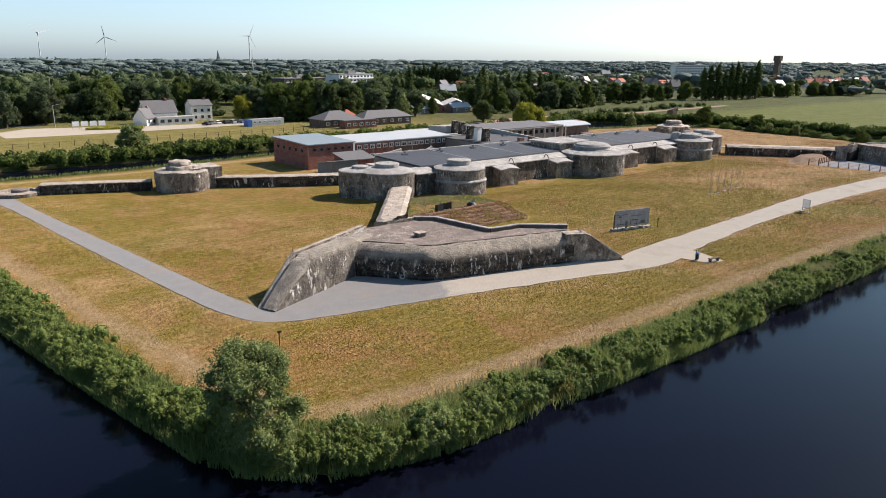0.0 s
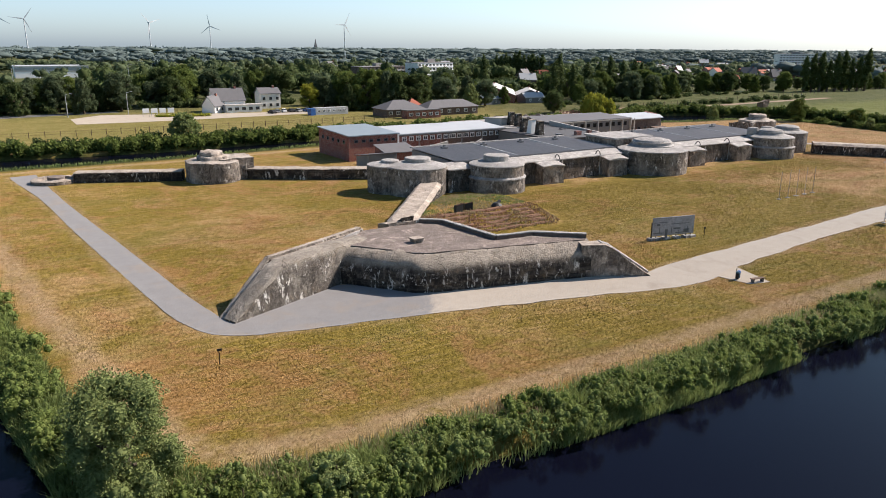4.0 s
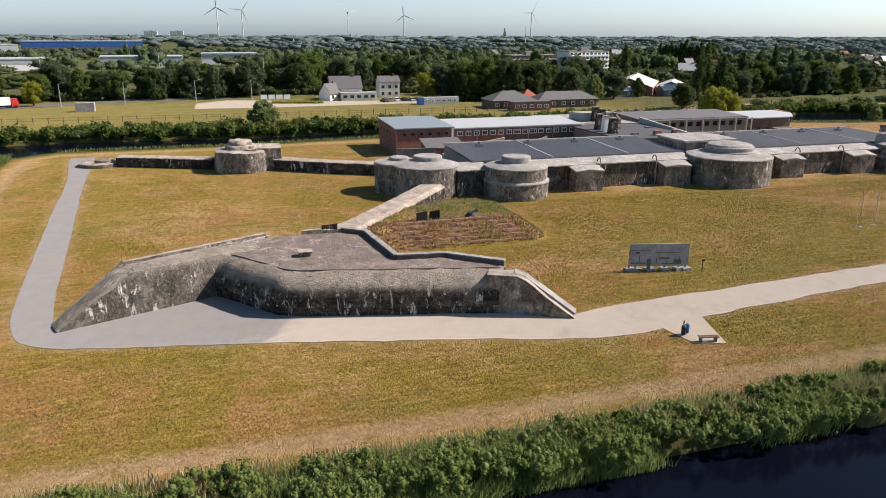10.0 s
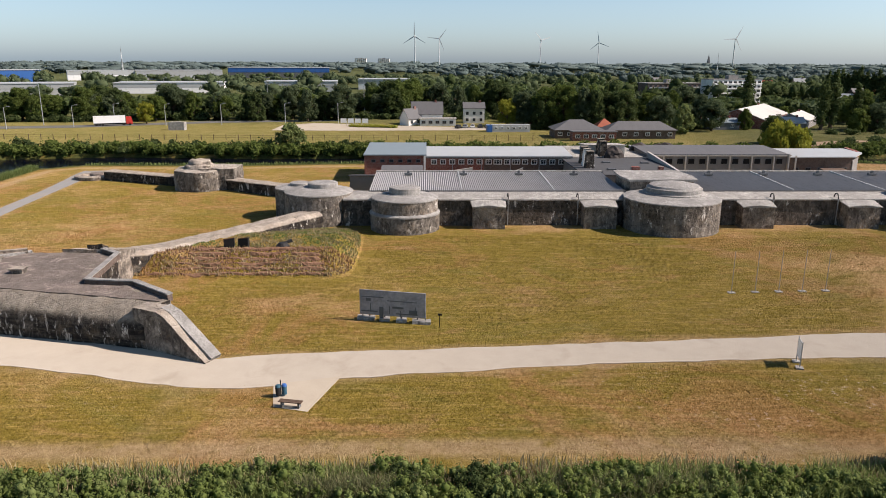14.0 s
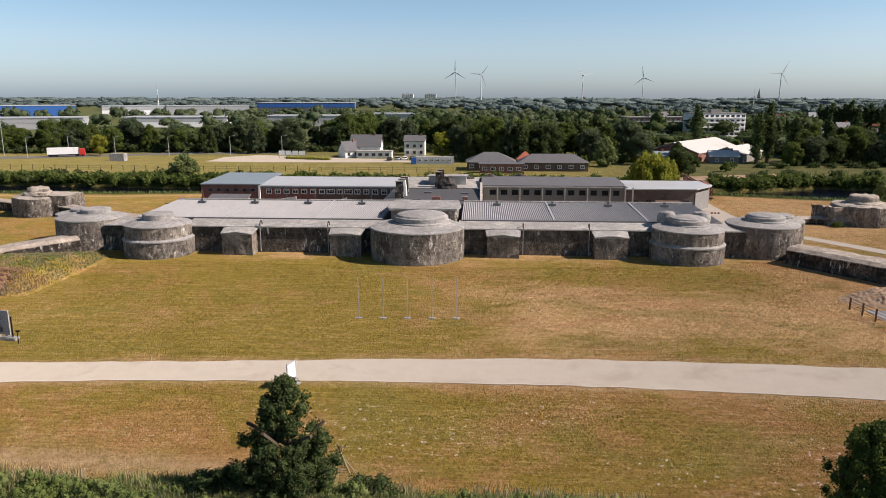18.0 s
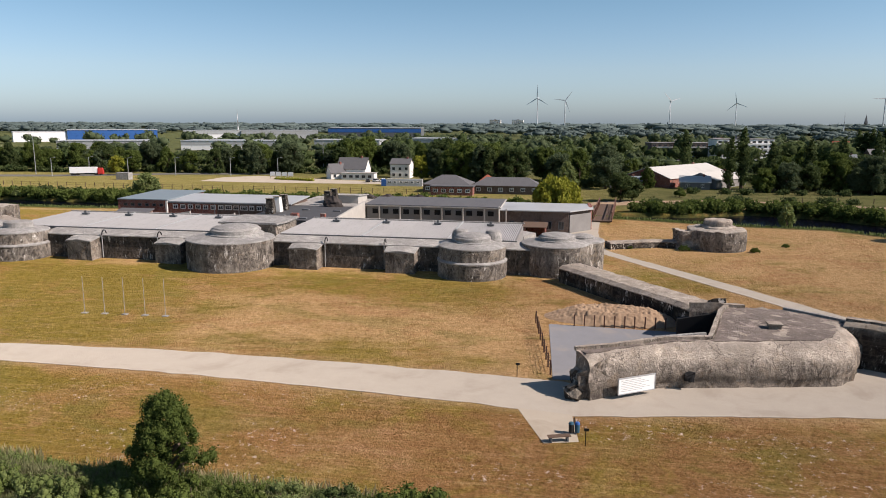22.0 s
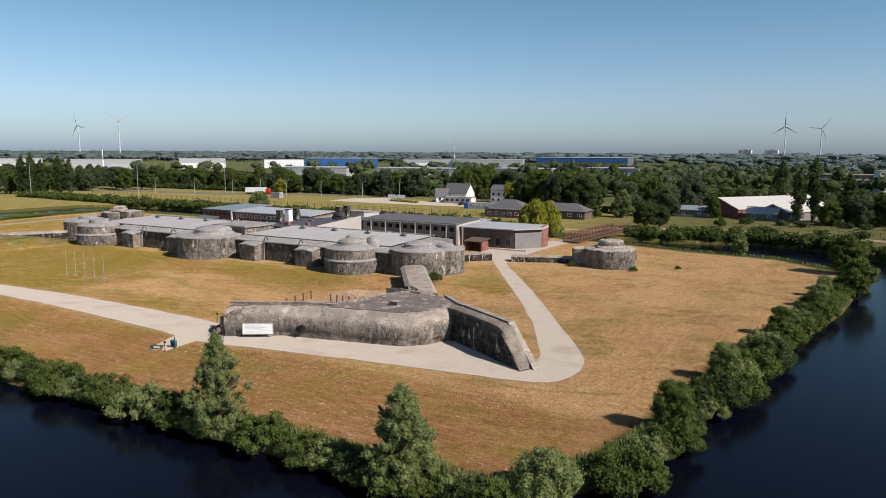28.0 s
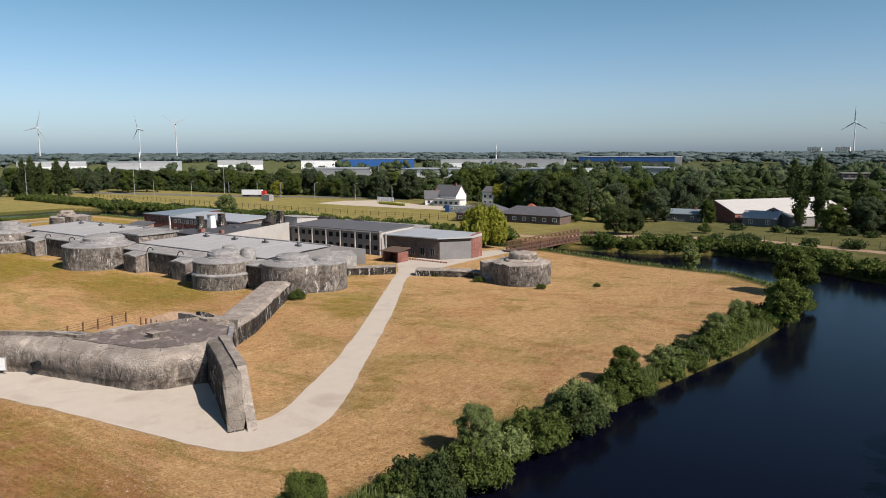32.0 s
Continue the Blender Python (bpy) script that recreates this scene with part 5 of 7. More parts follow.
gr = thing("guard_range", 0, 0, 0, "single-storey grey and brick range with a pale metal roof", "building")
poly = [(183.4, 161.2), (199.2, 161.8), (204.3, 168.0), (204.0, 172.5), (183.4, 172.5)]
part("wall", Shape().prism(poly, -0.2, [4.9, 4.9, 5.0, 5.3, 5.3]), BRICK_DARK, gr)
part("end_face", Shape().prism([(199.45, 161.95), (199.6, 161.8), (204.5, 167.9), (204.35, 168.05)], -0.1, 4.2), PLASTER_GREY, gr, "grey rendered end wall")
part("gable", Shape().prism([(203.9, 167.6), (204.7, 168.4), (204.4, 173), (203.6, 173)], -0.1, [5.4, 5.6, 6.0, 6.0]), BRICK, gr, "red brick gable")
part("roof", Shape().prism([(183.3, 160.5), (199.6, 161.0), (205.0, 167.6), (204.4, 173), (183.3, 173)], 5.0, [5.25, 5.25, 5.4, 5.75, 5.75]), ROOF_METAL, gr, "pale blue-grey metal roof")
for k in range(5):
    window(gr, 186 + k * 2.9, 161.18 + 0.04 * k * 2.9, 1.7, 1.3, 1.9, DARKGREY, 2.2, VOID if k % 2 else None, 1)
porch = thing("porch", 0, 0, 0, "small red porch with a dark sloping roof by the yard", "porch")
part("wall", Shape().box(189.6, 190.0, 152.6, 156.4, -0.1, 2.4).box(194.0, 194.4, 152.6, 156.4, -0.1, 2.4).box(190.02, 193.98, 156.0, 156.4, -0.1, 2.4), BRICK, porch)
part("roof", lean_roof(189.6, 194.4, 152.4, 156.6, 2.45, 3.0, 0.15), WOOD, porch)
ramp = thing("ramp_wall", 0, 0, 0, "grey sloping wall of a stair ramp on the roofs", "wall")
part("wall", Shape().prism([(180.5, 141.5), (181.0, 140.7), (189.0, 147.2), (188.5, 148.0)], -0.1, [4.7, 4.7, 3.4, 3.4]), PLASTER_GREY, ramp)
solo("roof_terrace", Shape().prism([(149.5, 134.55), (191, 134.55), (193, 140), (186, 146), (151, 146)], -0.2, 3.2), SCREED, "pale flat roof terrace behind the long roof", "roof")
solo("roof_terrace", Shape().prism([(92, 134.55), (130.4, 134.55), (130.4, 142), (92, 140)], -0.2, 3.0), SCREED, "pale flat roof terrace behind the long roof", "roof")
yard = thing("yard_kerbs", 0, 0, 0, "row of low dark bricks along a yard edge", "kerb")
for k in range(24):
    part("kerb", Shape().box(186.5 + k * 0.75, 186.85 + k * 0.75, 158.2, 158.5, -0.05, 0.35), BRICK, yard)

# ---- bridge over the back moat ----
br = thing("footbridge", 207.7, 183.2, 0, "rust-brown steel lattice footbridge over the moat", "bridge", turn=-4.3)
L = 37.6
part("deck", Shape().box(-2.3, 2.3, -1.5, L, 0.18, 0.42), WOOD, br, "grey plank deck")
for s in (-1, 1):
    t = Shape().beam((s * 2.4, -1, 0.3), (s * 2.4, L, 0.3), 0.25).beam((s * 2.4, 0, 2.5), (s * 2.4, L, 2.5), 0.22).beam((s * 2.4, -0.5, 1.2), (s * 2.4, L, 1.2), 0.14)
    part("girder", t, RUST, br, "rusty lattice side")
    for k in range(18):
        y = k * L / 17
        part("upright", Shape().beam((s * 2.4, y, 0.3), (s * 2.4, y, 2.5), 0.16), RUST, br)
        if k < 17:
            part("brace", Shape().beam((s * 2.44, y, 0.35), (s * 2.44, y + L / 17, 2.45), 0.13), RUST, br)
            part("brace", Shape().beam((s * 2.38, y, 2.45), (s * 2.38, y + L / 17, 0.35), 0.13), RUST, br)
for y in (6, 16, 26):
    part("pier", Shape().box(-1.6, 1.6, y - 0.3, y + 0.3, -2.8, 0.2), CONCRETE, br)
for k in range(11):
    part("plank", Shape().box(-2.0 + k * 0.4 - 0.17, -2.0 + k * 0.4 + 0.17, -1.5, L, 0.42, 0.46), WOOD, br)

# ---- small things on the lawn ----
board = thing("photo_board", 0, 0, 0, "large grey photo board on posts with concrete feet", "sign board")
b0, b1 = Vector((93.1, 69.0, 0)), Vector((100.0, 67.4, 0))
dirn = (b1 - b0).normalized()
part("panel", Shape().beam(b0 + Vector((0, 0, 2.0)), b1 + Vector((0, 0, 2.0)), 0.12, 2.7), PHOTO, board, "faded black and white photograph")
for k, f in enumerate((0.02, 0.13, 0.36, 0.62, 0.86, 0.98)):
    p = b0.lerp(b1, f) + Vector((0.1, 0.35, 0))
    part("post", Shape().beam(p, p + Vector((0, 0, 2.6)), 0.12), BLACK, board)
    q = p + Vector((0, -0.1, 0))
    part("foot", fine(Shape().box(q.x - 0.55, q.x + 0.55, q.y - 0.45, q.y + 0.45, -0.1, 0.32), 0.6, 0.06, 1.5, "foot", SLAB), None, board, "pale concrete foot")
for k, (f, w, h, zb) in enumerate(((0.3, 0.45, 1.4, 0.95), (0.1, 0.5, 0.35, 2.3), (0.62, 0.08, 0.9, 0.9), (0.75, 0.9, 0.5, 1.2), (0.5, 1.2, 0.25, 1.6), (0.03, 2.4, 0.1, 2.62), (0.42, 3.2, 0.1, 2.3), (0.16, 0.1, 1.0, 1.5), (0.45, 0.1, 0.9, 1.3), (0.84, 0.1, 0.9, 1.4), (0.55, 2.4, 0.12, 0.95), (0.02, 1.8, 0.14, 1.05))):
    p = b0.lerp(b1, f) + Vector((-0.02, -0.075, 0))
    part("dark_area", Shape().beam(p + Vector((0, 0, zb)), p + dirn * w + Vector((0, 0, zb)), 0.02, h * 0.9), DARKGREY, board)
mk = thing("marker_post", 101.4, 66.5, 0, "thin dark marker post with a small plate", "post", "marker posts")
part("post", Shape().beam((0, 0, -0.1), (0, 0, 1.5), 0.06), BLACK, mk)
part("plate", Shape().box(-0.15, 0.25, -0.04, 0.04, 1.3, 1.5), BLACK, mk)
for x, y in ((28.8, 59.5), (202.3, 49.2), (195.6, 63.9)):
    copy_thing(mk, pose(x, y, 0))


def bench(x, y, turn):
    ob = thing("park_bench", x, y, 0.08, "low backless wooden bench on a gravel bay", "bench", "benches", turn=turn)
    for k in range(4):
        part("slat", Shape().box(-0.95, 0.95, -0.27 + k * 0.14, -0.16 + k * 0.14, 0.42, 0.48), WOOD, ob)
    for s in (-0.7, 0.7):
        part("leg", Shape().box(s - 0.06, s + 0.06, -0.22, 0.24, -0.02, 0.42), DARKGREY, ob)


def bins(x, y, turn):
    ob = thing("litter_bin", x, y, 0.08, "pair of dark litter bins with blue lids on a post", "bin", "bins", turn=turn)
    for s, mat in ((-0.25, BLACK), (0.25, TEAL)):
        part("bin", Shape().turned(s, 0, [(0.2, 0.1), (0.22, 0.75), (0.18, 0.88)], 16), mat, ob, smooth=True)
        part("lid", Shape().turned(s, 0, [(0.24, 0.82), (0.17, 0.98), (0.05, 1.02)], 16), TEAL if s < 0 else BLUE, ob, smooth=True)
    part("post", Shape().beam((0, 0.2, -0.1), (0, 0.2, 1.3), 0.08), BLACK, ob)


bench(89.4, 49.3, -12)
bins(88.3, 51.2, 20)
bench(200.2, 49.6, 20)
bins(201.4, 51.3, 10)

sg = thing("info_sign", 133.5, 56.7, 0, "white information panel on two posts with concrete feet", "sign", turn=74)
for s in (-0.75, 0.75):
    part("post", Shape().beam((s, 0, -0.1), (s, 0, 2.5), 0.07), STEEL, sg)
    part("foot", fine(Shape().box(s - 0.3, s + 0.3, -0.3, 0.3, -0.1, 0.14), 0.4, 0.05, 2, "foot", SLAB), None, sg)
part("panel", Shape().box(-0.66, 0.66, -0.03, 0.03, 0.85, 2.3), WHITE, sg, "white printed panel")
part("frame", Shape().box(-0.72, 0.72, -0.045, 0.045, 2.3, 2.38).box(-0.72, 0.72, -0.045, 0.045, 0.77, 0.85), STEEL, sg)
bn = thing("wall_banner", 207.1, 60.75, 0, "white framed banner fixed to the bunker wall", "banner", turn=33)
part("panel", Shape().box(-2.05, 2.05, -0.06, 0.0, 0.55, 2.0), WHITE, bn)
part("frame", Shape().box(-2.12, 2.12, -0.09, 0.02, 0.47, 0.55).box(-2.12, 2.12, -0.09, 0.02, 2.0, 2.08).box(-2.12, -2.05, -0.09, 0.02, 0.55, 2.0).box(2.05, 2.12, -0.09, 0.02, 0.55, 2.0), STEEL, bn)
for k in range(7):
    part("text_bar", Shape().box(-1.8, -1.8 + 2.2 + (k * 37 % 11) * 0.12, -0.064, -0.06, 1.78 - k * 0.17, 1.82 - k * 0.17), STEEL, bn)

fp = thing("pole", 136.1, 77.4, 0, "thin white pole with a small concrete base slab", "pole", "row of five poles")
part("pole", Shape().turned(0, 0, [(0.036, 0), (0.03, 5.1)], 8), PLASTER_PALE, fp)
part("base", Shape().box(-0.4, 0.4, -0.3, 0.3, -0.05, 0.09), SLAB, fp)
for k in range(1, 5):
    copy_thing(fp, pose(136.1 + k * 2.9, 77.4 + k * 0.15, 0))

tp = thing("stick_teepee", 0, 0, 0, "small teepee of pale bare branches beside the alder", "branches")
tp.matrix_world = pose(140.8, 41.9, 0)
rt = random.Random(6)
for k in range(9):
    a = math.tau * k / 9 + rt.uniform(-0.2, 0.2)
    part("branch", Shape().beam((math.cos(a) * rt.uniform(0.8, 1.2), math.sin(a) * rt.uniform(0.8, 1.2), -0.1), (-math.cos(a) * 0.25, -math.sin(a) * 0.25, rt.uniform(1.7, 2.5)), 0.07), REED_DRY, tp)

for a, b, n, wires in (((196.3, 84.3), (198.9, 65.3), 9, True), ((201.2, 83.7), (212.4, 84.3), 10, False)):
    fe = thing("post_fence", 0, 0, 0, "row of dark brown fence posts" + (" with wire strands beside the yard" if wires else " before a sandy mound"), "fence")
    for k in range(n):
        x, y = a[0] + (b[0] - a[0]) * k / (n - 1), a[1] + (b[1] - a[1]) * k / (n - 1)
        part("post", Shape().beam((x, y, -0.2), (x + random.uniform(-0.05, 0.05), y, 1.55), 0.16), RUST, fe)
    if wires:
        for z in (0.4, 0.75, 1.1, 1.45):
            part("wire", Shape().beam((*a, z), (*b, z), 0.03), BLACK, fe)

# black armour plates and gun remains on the hillock
for x, y, t in ((73.9, 90.5, 6), (75.8, 90.7, -8)):
    ob = thing("armour_plate", x, y, 2.15, "black curved armour plate standing on the hillock", "armour plate", "armour plates", turn=t)
    part("plate", Shape().prism([(-0.68, -0.4), (0.68, -0.4), (0.68, 0.2), (0.45, 0.45), (-0.45, 0.45), (-0.68, 0.2)], -0.4, [1.3, 1.5, 1.4, 1.1, 1.0, 1.2]), BLACK, ob)
    part("rim", Shape().beam((-0.68, -0.42, 1.3), (0.68, -0.42, 1.5), 0.06, 0.1), RUST, ob, "rusty upper rim")
gunp = thing("gun_remains", 81.0, 90.2, 2.1, "black broken gun cupola on the hillock", "gun part", turn=20)
part("body", Shape().turned(0, 0, [(0.9, -0.2), (0.9, 0.5), (0.5, 0.9)], 12), BLACK, gunp)
part("barrel", Shape().beam((-0.3, 0, 0.6), (1.3, 0.3, 1.0), 0.35), BLACK, gunp)


# ---- hillock and sandy mound ----
def mound(name, x0, x1, y0, y1, fn, mat, label, step=0.5):
    xs, ys = np.arange(x0, x1 + step, step), np.arange(y0, y1 + step, step)
    X, Y = np.meshgrid(xs, ys)
    Z = np.vectorize(fn)(X, Y)
    idx = np.arange(X.size).reshape(X.shape)
    f = np.stack([idx[:-1, :-1], idx[:-1, 1:], idx[1:, 1:], idx[1:, :-1]], -1).reshape(-1, 4)
    me = raw_mesh(name, np.stack([X, Y, Z], -1).reshape(-1, 3), f, mat)
    me.shade_smooth()
    return tagged(new(name, me), label, "mound")


def hill(x, y):
    gx = 61.5 + (y - 85) * 0.8
    side = min(1, max(0, (x - gx) / 1.5)) * min(1, max(0, (91.0 - x) / 3.5))
    u = min(1, max(0, (y - 83.6 - 0.25 * math.sin(x * 0.9)) / 5.6))
    st = u * 5
    terr = (math.floor(st) + min(1, (st % 1) * 2.6)) / 5 if u < 1 else 1.0
    back = min(1, max(0, (112 - y) / 14))
    near = 2.4 * max(0, 1 - max(0, x - gx - 4.5) / 3.0) * min(1, max(0, (y - 84.5) / 3)) * min(1, max(0, (103 - y) / 5))
    terr = max(terr, near / 2.35)
    return -0.15 + 2.35 * terr * side * back + noise.noise(Vector((x * 1.1, y * 1.1, 0))) * 0.2 * side * min(1, u * 3)


def sand(x, y):
    d = 1 - min(1, math.hypot((x - 206.2) / 9.5, (y - 88.3) / 4.6))
    return -0.15 + min(1.5, d * 3.2) + (noise.noise(Vector((x * 1.3, y * 1.3, 3))) * 0.16 + noise.noise(Vector((x * 2.9, y * 2.9, 5))) * 0.24 + noise.noise(Vector((x * 6.5, y * 6.5, 8))) * 0.12) * min(1, d * 4)


mound("hillock", 59, 95, 81, 114, hill, GRASS, "grassy hillock against the covered passage", 0.4)


def ridge(x0, x1, y, z, seed):
    """A lumpy bank of dry bracken along x."""
    rr_ = random.Random(seed)
    rings = []
    n = int((x1 - x0) / 0.35)
    for k in range(n + 1):
        x = x0 + (x1 - x0) * k / n
        e = min(1, min(k, n - k) / 4)
        w = (0.3 + 0.16 * noise.noise(Vector((x * 0.8, y, seed)))) * (0.4 + 0.6 * e)
        oy = 0.22 * noise.noise(Vector((x * 0.5, seed, 1)))
        rings.append([(x, y + oy + w * math.cos(a) + rr_.uniform(-0.05, 0.05), z - 0.12 + (0.5 * e + 0.1) * max(-0.3, math.sin(a)) * (1.1 + 0.35 * noise.noise(Vector((x * 0.45, y, seed + 5))) + rr_.uniform(-0.1, 0.1))) for a in [math.pi * (i - 1) / 6 for i in range(9)]])
    return Shape().rings(rings, closed=False, top=False)


bed = thing("bracken_terraces", 0, 0, 0, "stepped rows of dry reddish bracken on the hillock", "planting")
for k in range(6):
    x0_, x1_ = 64.6 + k * 0.8, 88.5 - k * 0.4
    y_ = 84.5 + k * 0.95
    part("ridge", ridge(x0_, x1_, y_, 0.04 + k * 0.4, k), RED_DIRT, bed)
mound("sand_mound", 196, 217, 83, 94, sand, DIRT, "bare lumpy mound of sandy soil", 0.15)


# ---- turf ----
def turf(n, box, tall, seed):
    """Short tufts of mown grass, one leaning blade-shaped triangle each, clear of paths and walls."""
    r = np.random.RandomState(seed)
    x, y = r.uniform(box[0], box[1], n), r.uniform(box[2], box[3], n)
    inn = between(x, y, ISLAND)
    ok = inn > 1.5
    hard = [resample(near_edge, 44) + resample(far_edge, 44)[::-1], resample(le, 24) + resample(re_, 24)[::-1], [(87, 54), (88, 49), (91, 48.3), (93, 55)], [(196, 57), (199, 48.8), (202, 49.6), (201.5, 56)], [(197.8, 62), (222, 62), (222, 90), (197.8, 84.2)], [(46, 62), (83, 58), (76, 66), (66, 70), (65, 84), (47, 84), (31, 70)], [(201, 58), (232, 66), (248, 69), (232, 84), (212, 84), (201, 64)], [(74, 112), (100, 106), (140, 103.5), (184, 106), (208, 118), (200, 182), (84, 182)], [(26, 166), (26, 156), (90, 124), (90, 134)], [(206, 138), (236, 141), (236, 155), (206, 150)], [(60, 84), (66, 82), (92, 82), (94, 112), (80, 114), (58, 84)], [(213, 82), (222, 84), (203, 113), (197, 110)]]
    for poly in hard:
        ok &= between(x, y, poly) < 0.15
    x, y, inn = x[ok], y[ok], inn[ok]
    n = len(x)
    h = tall * (0.5 + r.rand(n))
    a, b = r.rand(n) * math.tau, r.rand(n) * math.tau
    w = 0.03 + 0.04 * r.rand(n)
    dx, dy = np.cos(a) * w, np.sin(a) * w
    z = np.full(n, -0.02)
    V = np.stack([np.stack([x - dx, y - dy, z], -1), np.stack([x + dx, y + dy, z], -1), np.stack([x + np.cos(b) * h * 0.6, y + np.sin(b) * h * 0.6, h], -1)], 1).reshape(-1, 3)
    me = raw_mesh("turf", V, np.arange(n * 3).reshape(-1, 3), GRASS)
    set_fields(me, {k: np.repeat(v, 3) for k, v in ground_fields(x, y, inn, np.full(n, 20.0)).items()})
    return tagged(new("turf", me), "short tufts of dry mown grass", "grass", kind="stuff")


turf(470000, (14, 266, 38, 110), 0.05, 141)
turf(90000, (200, 278, 64, 178), 0.05, 142)
turf(50000, (8, 92, 110, 165), 0.05, 143)

# ---- plants ----
def leaf_cloud(blobs, per_area, size, seed, droop=0.0, core=0.62):
    """Leaf quads on the skins of blobs (x, y, z, rx, ry, rz), with a lumpy core inside each."""
    r = np.random.RandomState(seed)
    V, F, k = [], [], 0
    for bx, by, bz, rx, ry, rz in blobs:
        n = max(12, int(per_area * 4 * math.pi * ((rx * ry + ry * rz + rx * rz) / 3)))
        d = r.normal(size=(n, 3))
        d /= np.linalg.norm(d, axis=1)[:, None]
        w1, w2 = r.normal(size=3) * 2.6, r.normal(size=3) * 4.0
        lump = 0.82 + 0.22 * np.sin(d @ w1 + r.rand() * 6) + 0.16 * np.sin(d @ w2 + r.rand() * 6)
        rad = (0.5 + 0.66 * r.rand(n, 1) ** 0.6) * lump[:, None] * 1.12
        c = d * rad * [rx, ry, rz] + [bx, by, bz]
        nrm = d + r.normal(size=(n, 3)) * 0.85
        nrm /= np.linalg.norm(nrm, axis=1)[:, None]
        a = np.cross(nrm, r.normal(size=(n, 3)))
        a /= np.linalg.norm(a, axis=1)[:, None] + 1e-9
        a[:, 2] -= droop
        b = np.cross(nrm, a)
        s = size * (0.6 + 0.8 * r.rand(n, 1))
        q = np.stack([c - a * s, c + b * s * 0.55, c + a * s, c - b * s * 0.55], 1)
        V.append(q.reshape(-1, 3))
        F.append(np.arange(n * 4).reshape(-1, 4) + k)
        k += n * 4
        if core:
            m, l = 7, 5
            th = np.arange(m) * math.tau / m
            pts = []
            for j in range(l + 1):
                ph = math.pi * j / l
                for t in th:
                    pts.append((math.sin(ph) * math.cos(t), math.sin(ph) * math.sin(t), math.cos(ph)))
            pts = np.array(pts) * (core * (0.85 + 0.3 * r.rand((l + 1) * m, 1))) * [rx, ry, rz] + [bx, by, bz]
            V.append(pts)
            ff = [[j * m + i, (j + 1) * m + i, (j + 1) * m + (i + 1) % m, j * m + (i + 1) % m] for j in range(l) for i in range(m)]
            F.append(np.array(ff) + k)
            k += len(pts)
    return np.concatenate(V), np.concatenate(F)


def crown_blobs(kind, h, w, seed):
    r = random.Random(seed)
    out = []
    if kind == "poplar":
        for k in range(16):
            f = (k + 0.5) / 16
            z = h * (0.1 + 0.88 * f)
            rad = w * 0.5 * (math.sin(math.pi * (0.12 + 0.83 * f)) ** 0.7) * r.uniform(0.75, 1.05)
            a = r.uniform(0, math.tau)
            out.append((math.cos(a) * rad * 0.35, math.sin(a) * rad * 0.35, z, rad * 0.75, rad * 0.75, h * 0.07))
    elif kind == "weeping":
        for k in range(26):
            a, q = r.uniform(0, math.tau), r.random() ** 0.5
            x, y = math.cos(a) * q * w * 0.42, math.sin(a) * q * w * 0.42
            top = h * (0.95 - 0.35 * q * q)
            out.append((x, y, top - h * (0.1 + 0.16 * q), w * 0.13, w * 0.13, h * (0.14 + 0.17 * q)))
    elif kind == "bush":
        for k in range(80):
            a, q = r.uniform(0, math.tau), r.random() ** 0.5
            s = r.uniform(0.045, 0.12)
            out.append((math.cos(a) * q * w * 0.46, math.sin(a) * q * w * 0.46, h * (0.2 + 0.58 * (1 - q * q) * r.random()), w * s, w * s, h * s * 1.3))
    elif kind == "cone":
        for k in range(230):
            f = r.random()
            a, q = r.uniform(0, math.tau), r.random() ** 0.5
            rad = w * 0.5 * min(1.0, 0.6 + f * 2.4) * (1 - f) ** 0.7 * r.uniform(0.75, 1.15)
            s = r.uniform(0.035, 0.08) * (1.1 - 0.35 * f)
            out.append((math.cos(a) * q * rad, math.sin(a) * q * rad, h * (0.04 + 0.92 * f), w * s, w * s, h * s * 0.8))
    elif kind == "column":
        for k in range(150):
            f = r.random() ** 0.9
            a, q = r.uniform(0, math.tau), r.random() ** 0.5
            rad = w * 0.5 * min(1.0, 0.55 + f * 2.2) * (1 - f) ** 0.55 * 1.2 * r.uniform(0.8, 1.15)
            s = r.uniform(0.045, 0.085)
            out.append((math.cos(a) * q * rad * 0.92, math.sin(a) * q * rad * 0.92, h * (0.05 + 0.88 * f), w * s, w * s, h * s * 1.05))
    else:
        for k in range(84):
            a, f = r.uniform(0, math.tau), r.random()
            q = r.random() ** 0.45 * math.sin(math.pi * (0.2 + 0.7 * f)) ** 0.8
            s = r.uniform(0.08, 0.15)
            out.append((math.cos(a) * q * w * 0.47, math.sin(a) * q * w * 0.47, h * (0.16 + 0.76 * f), w * s, w * s, h * s * 0.62))
    return out


def trunk_shape(h, w, kind, seed):
    r = random.Random(seed)
    s = Shape()
    r0 = 0.022 * h + 0.05
    rings = []
    for k in range(6):
        f = k / 5
        rad = r0 * (1.35 - 1.1 * f) if k else r0 * 1.6
        ox, oy = r.uniform(-0.03, 0.03) * h * f, r.uniform(-0.03, 0.03) * h * f
        rings.append([(ox + rad * math.cos(math.tau * i / 8), oy + rad * math.sin(math.tau * i / 8), -0.3 + f * h * 0.72) for i in range(8)])
    s.rings(rings)
    if kind not in ("bush", "poplar"):
        for k in range(6):
            a, z0 = r.uniform(0, math.tau), h * r.uniform(0.22, 0.5)
            s.beam((0, 0, z0), (math.cos(a) * w * 0.3, math.sin(a) * w * 0.3, z0 + h * r.uniform(0.14, 0.28)), r0 * 0.7)
    return s


TREES = {}


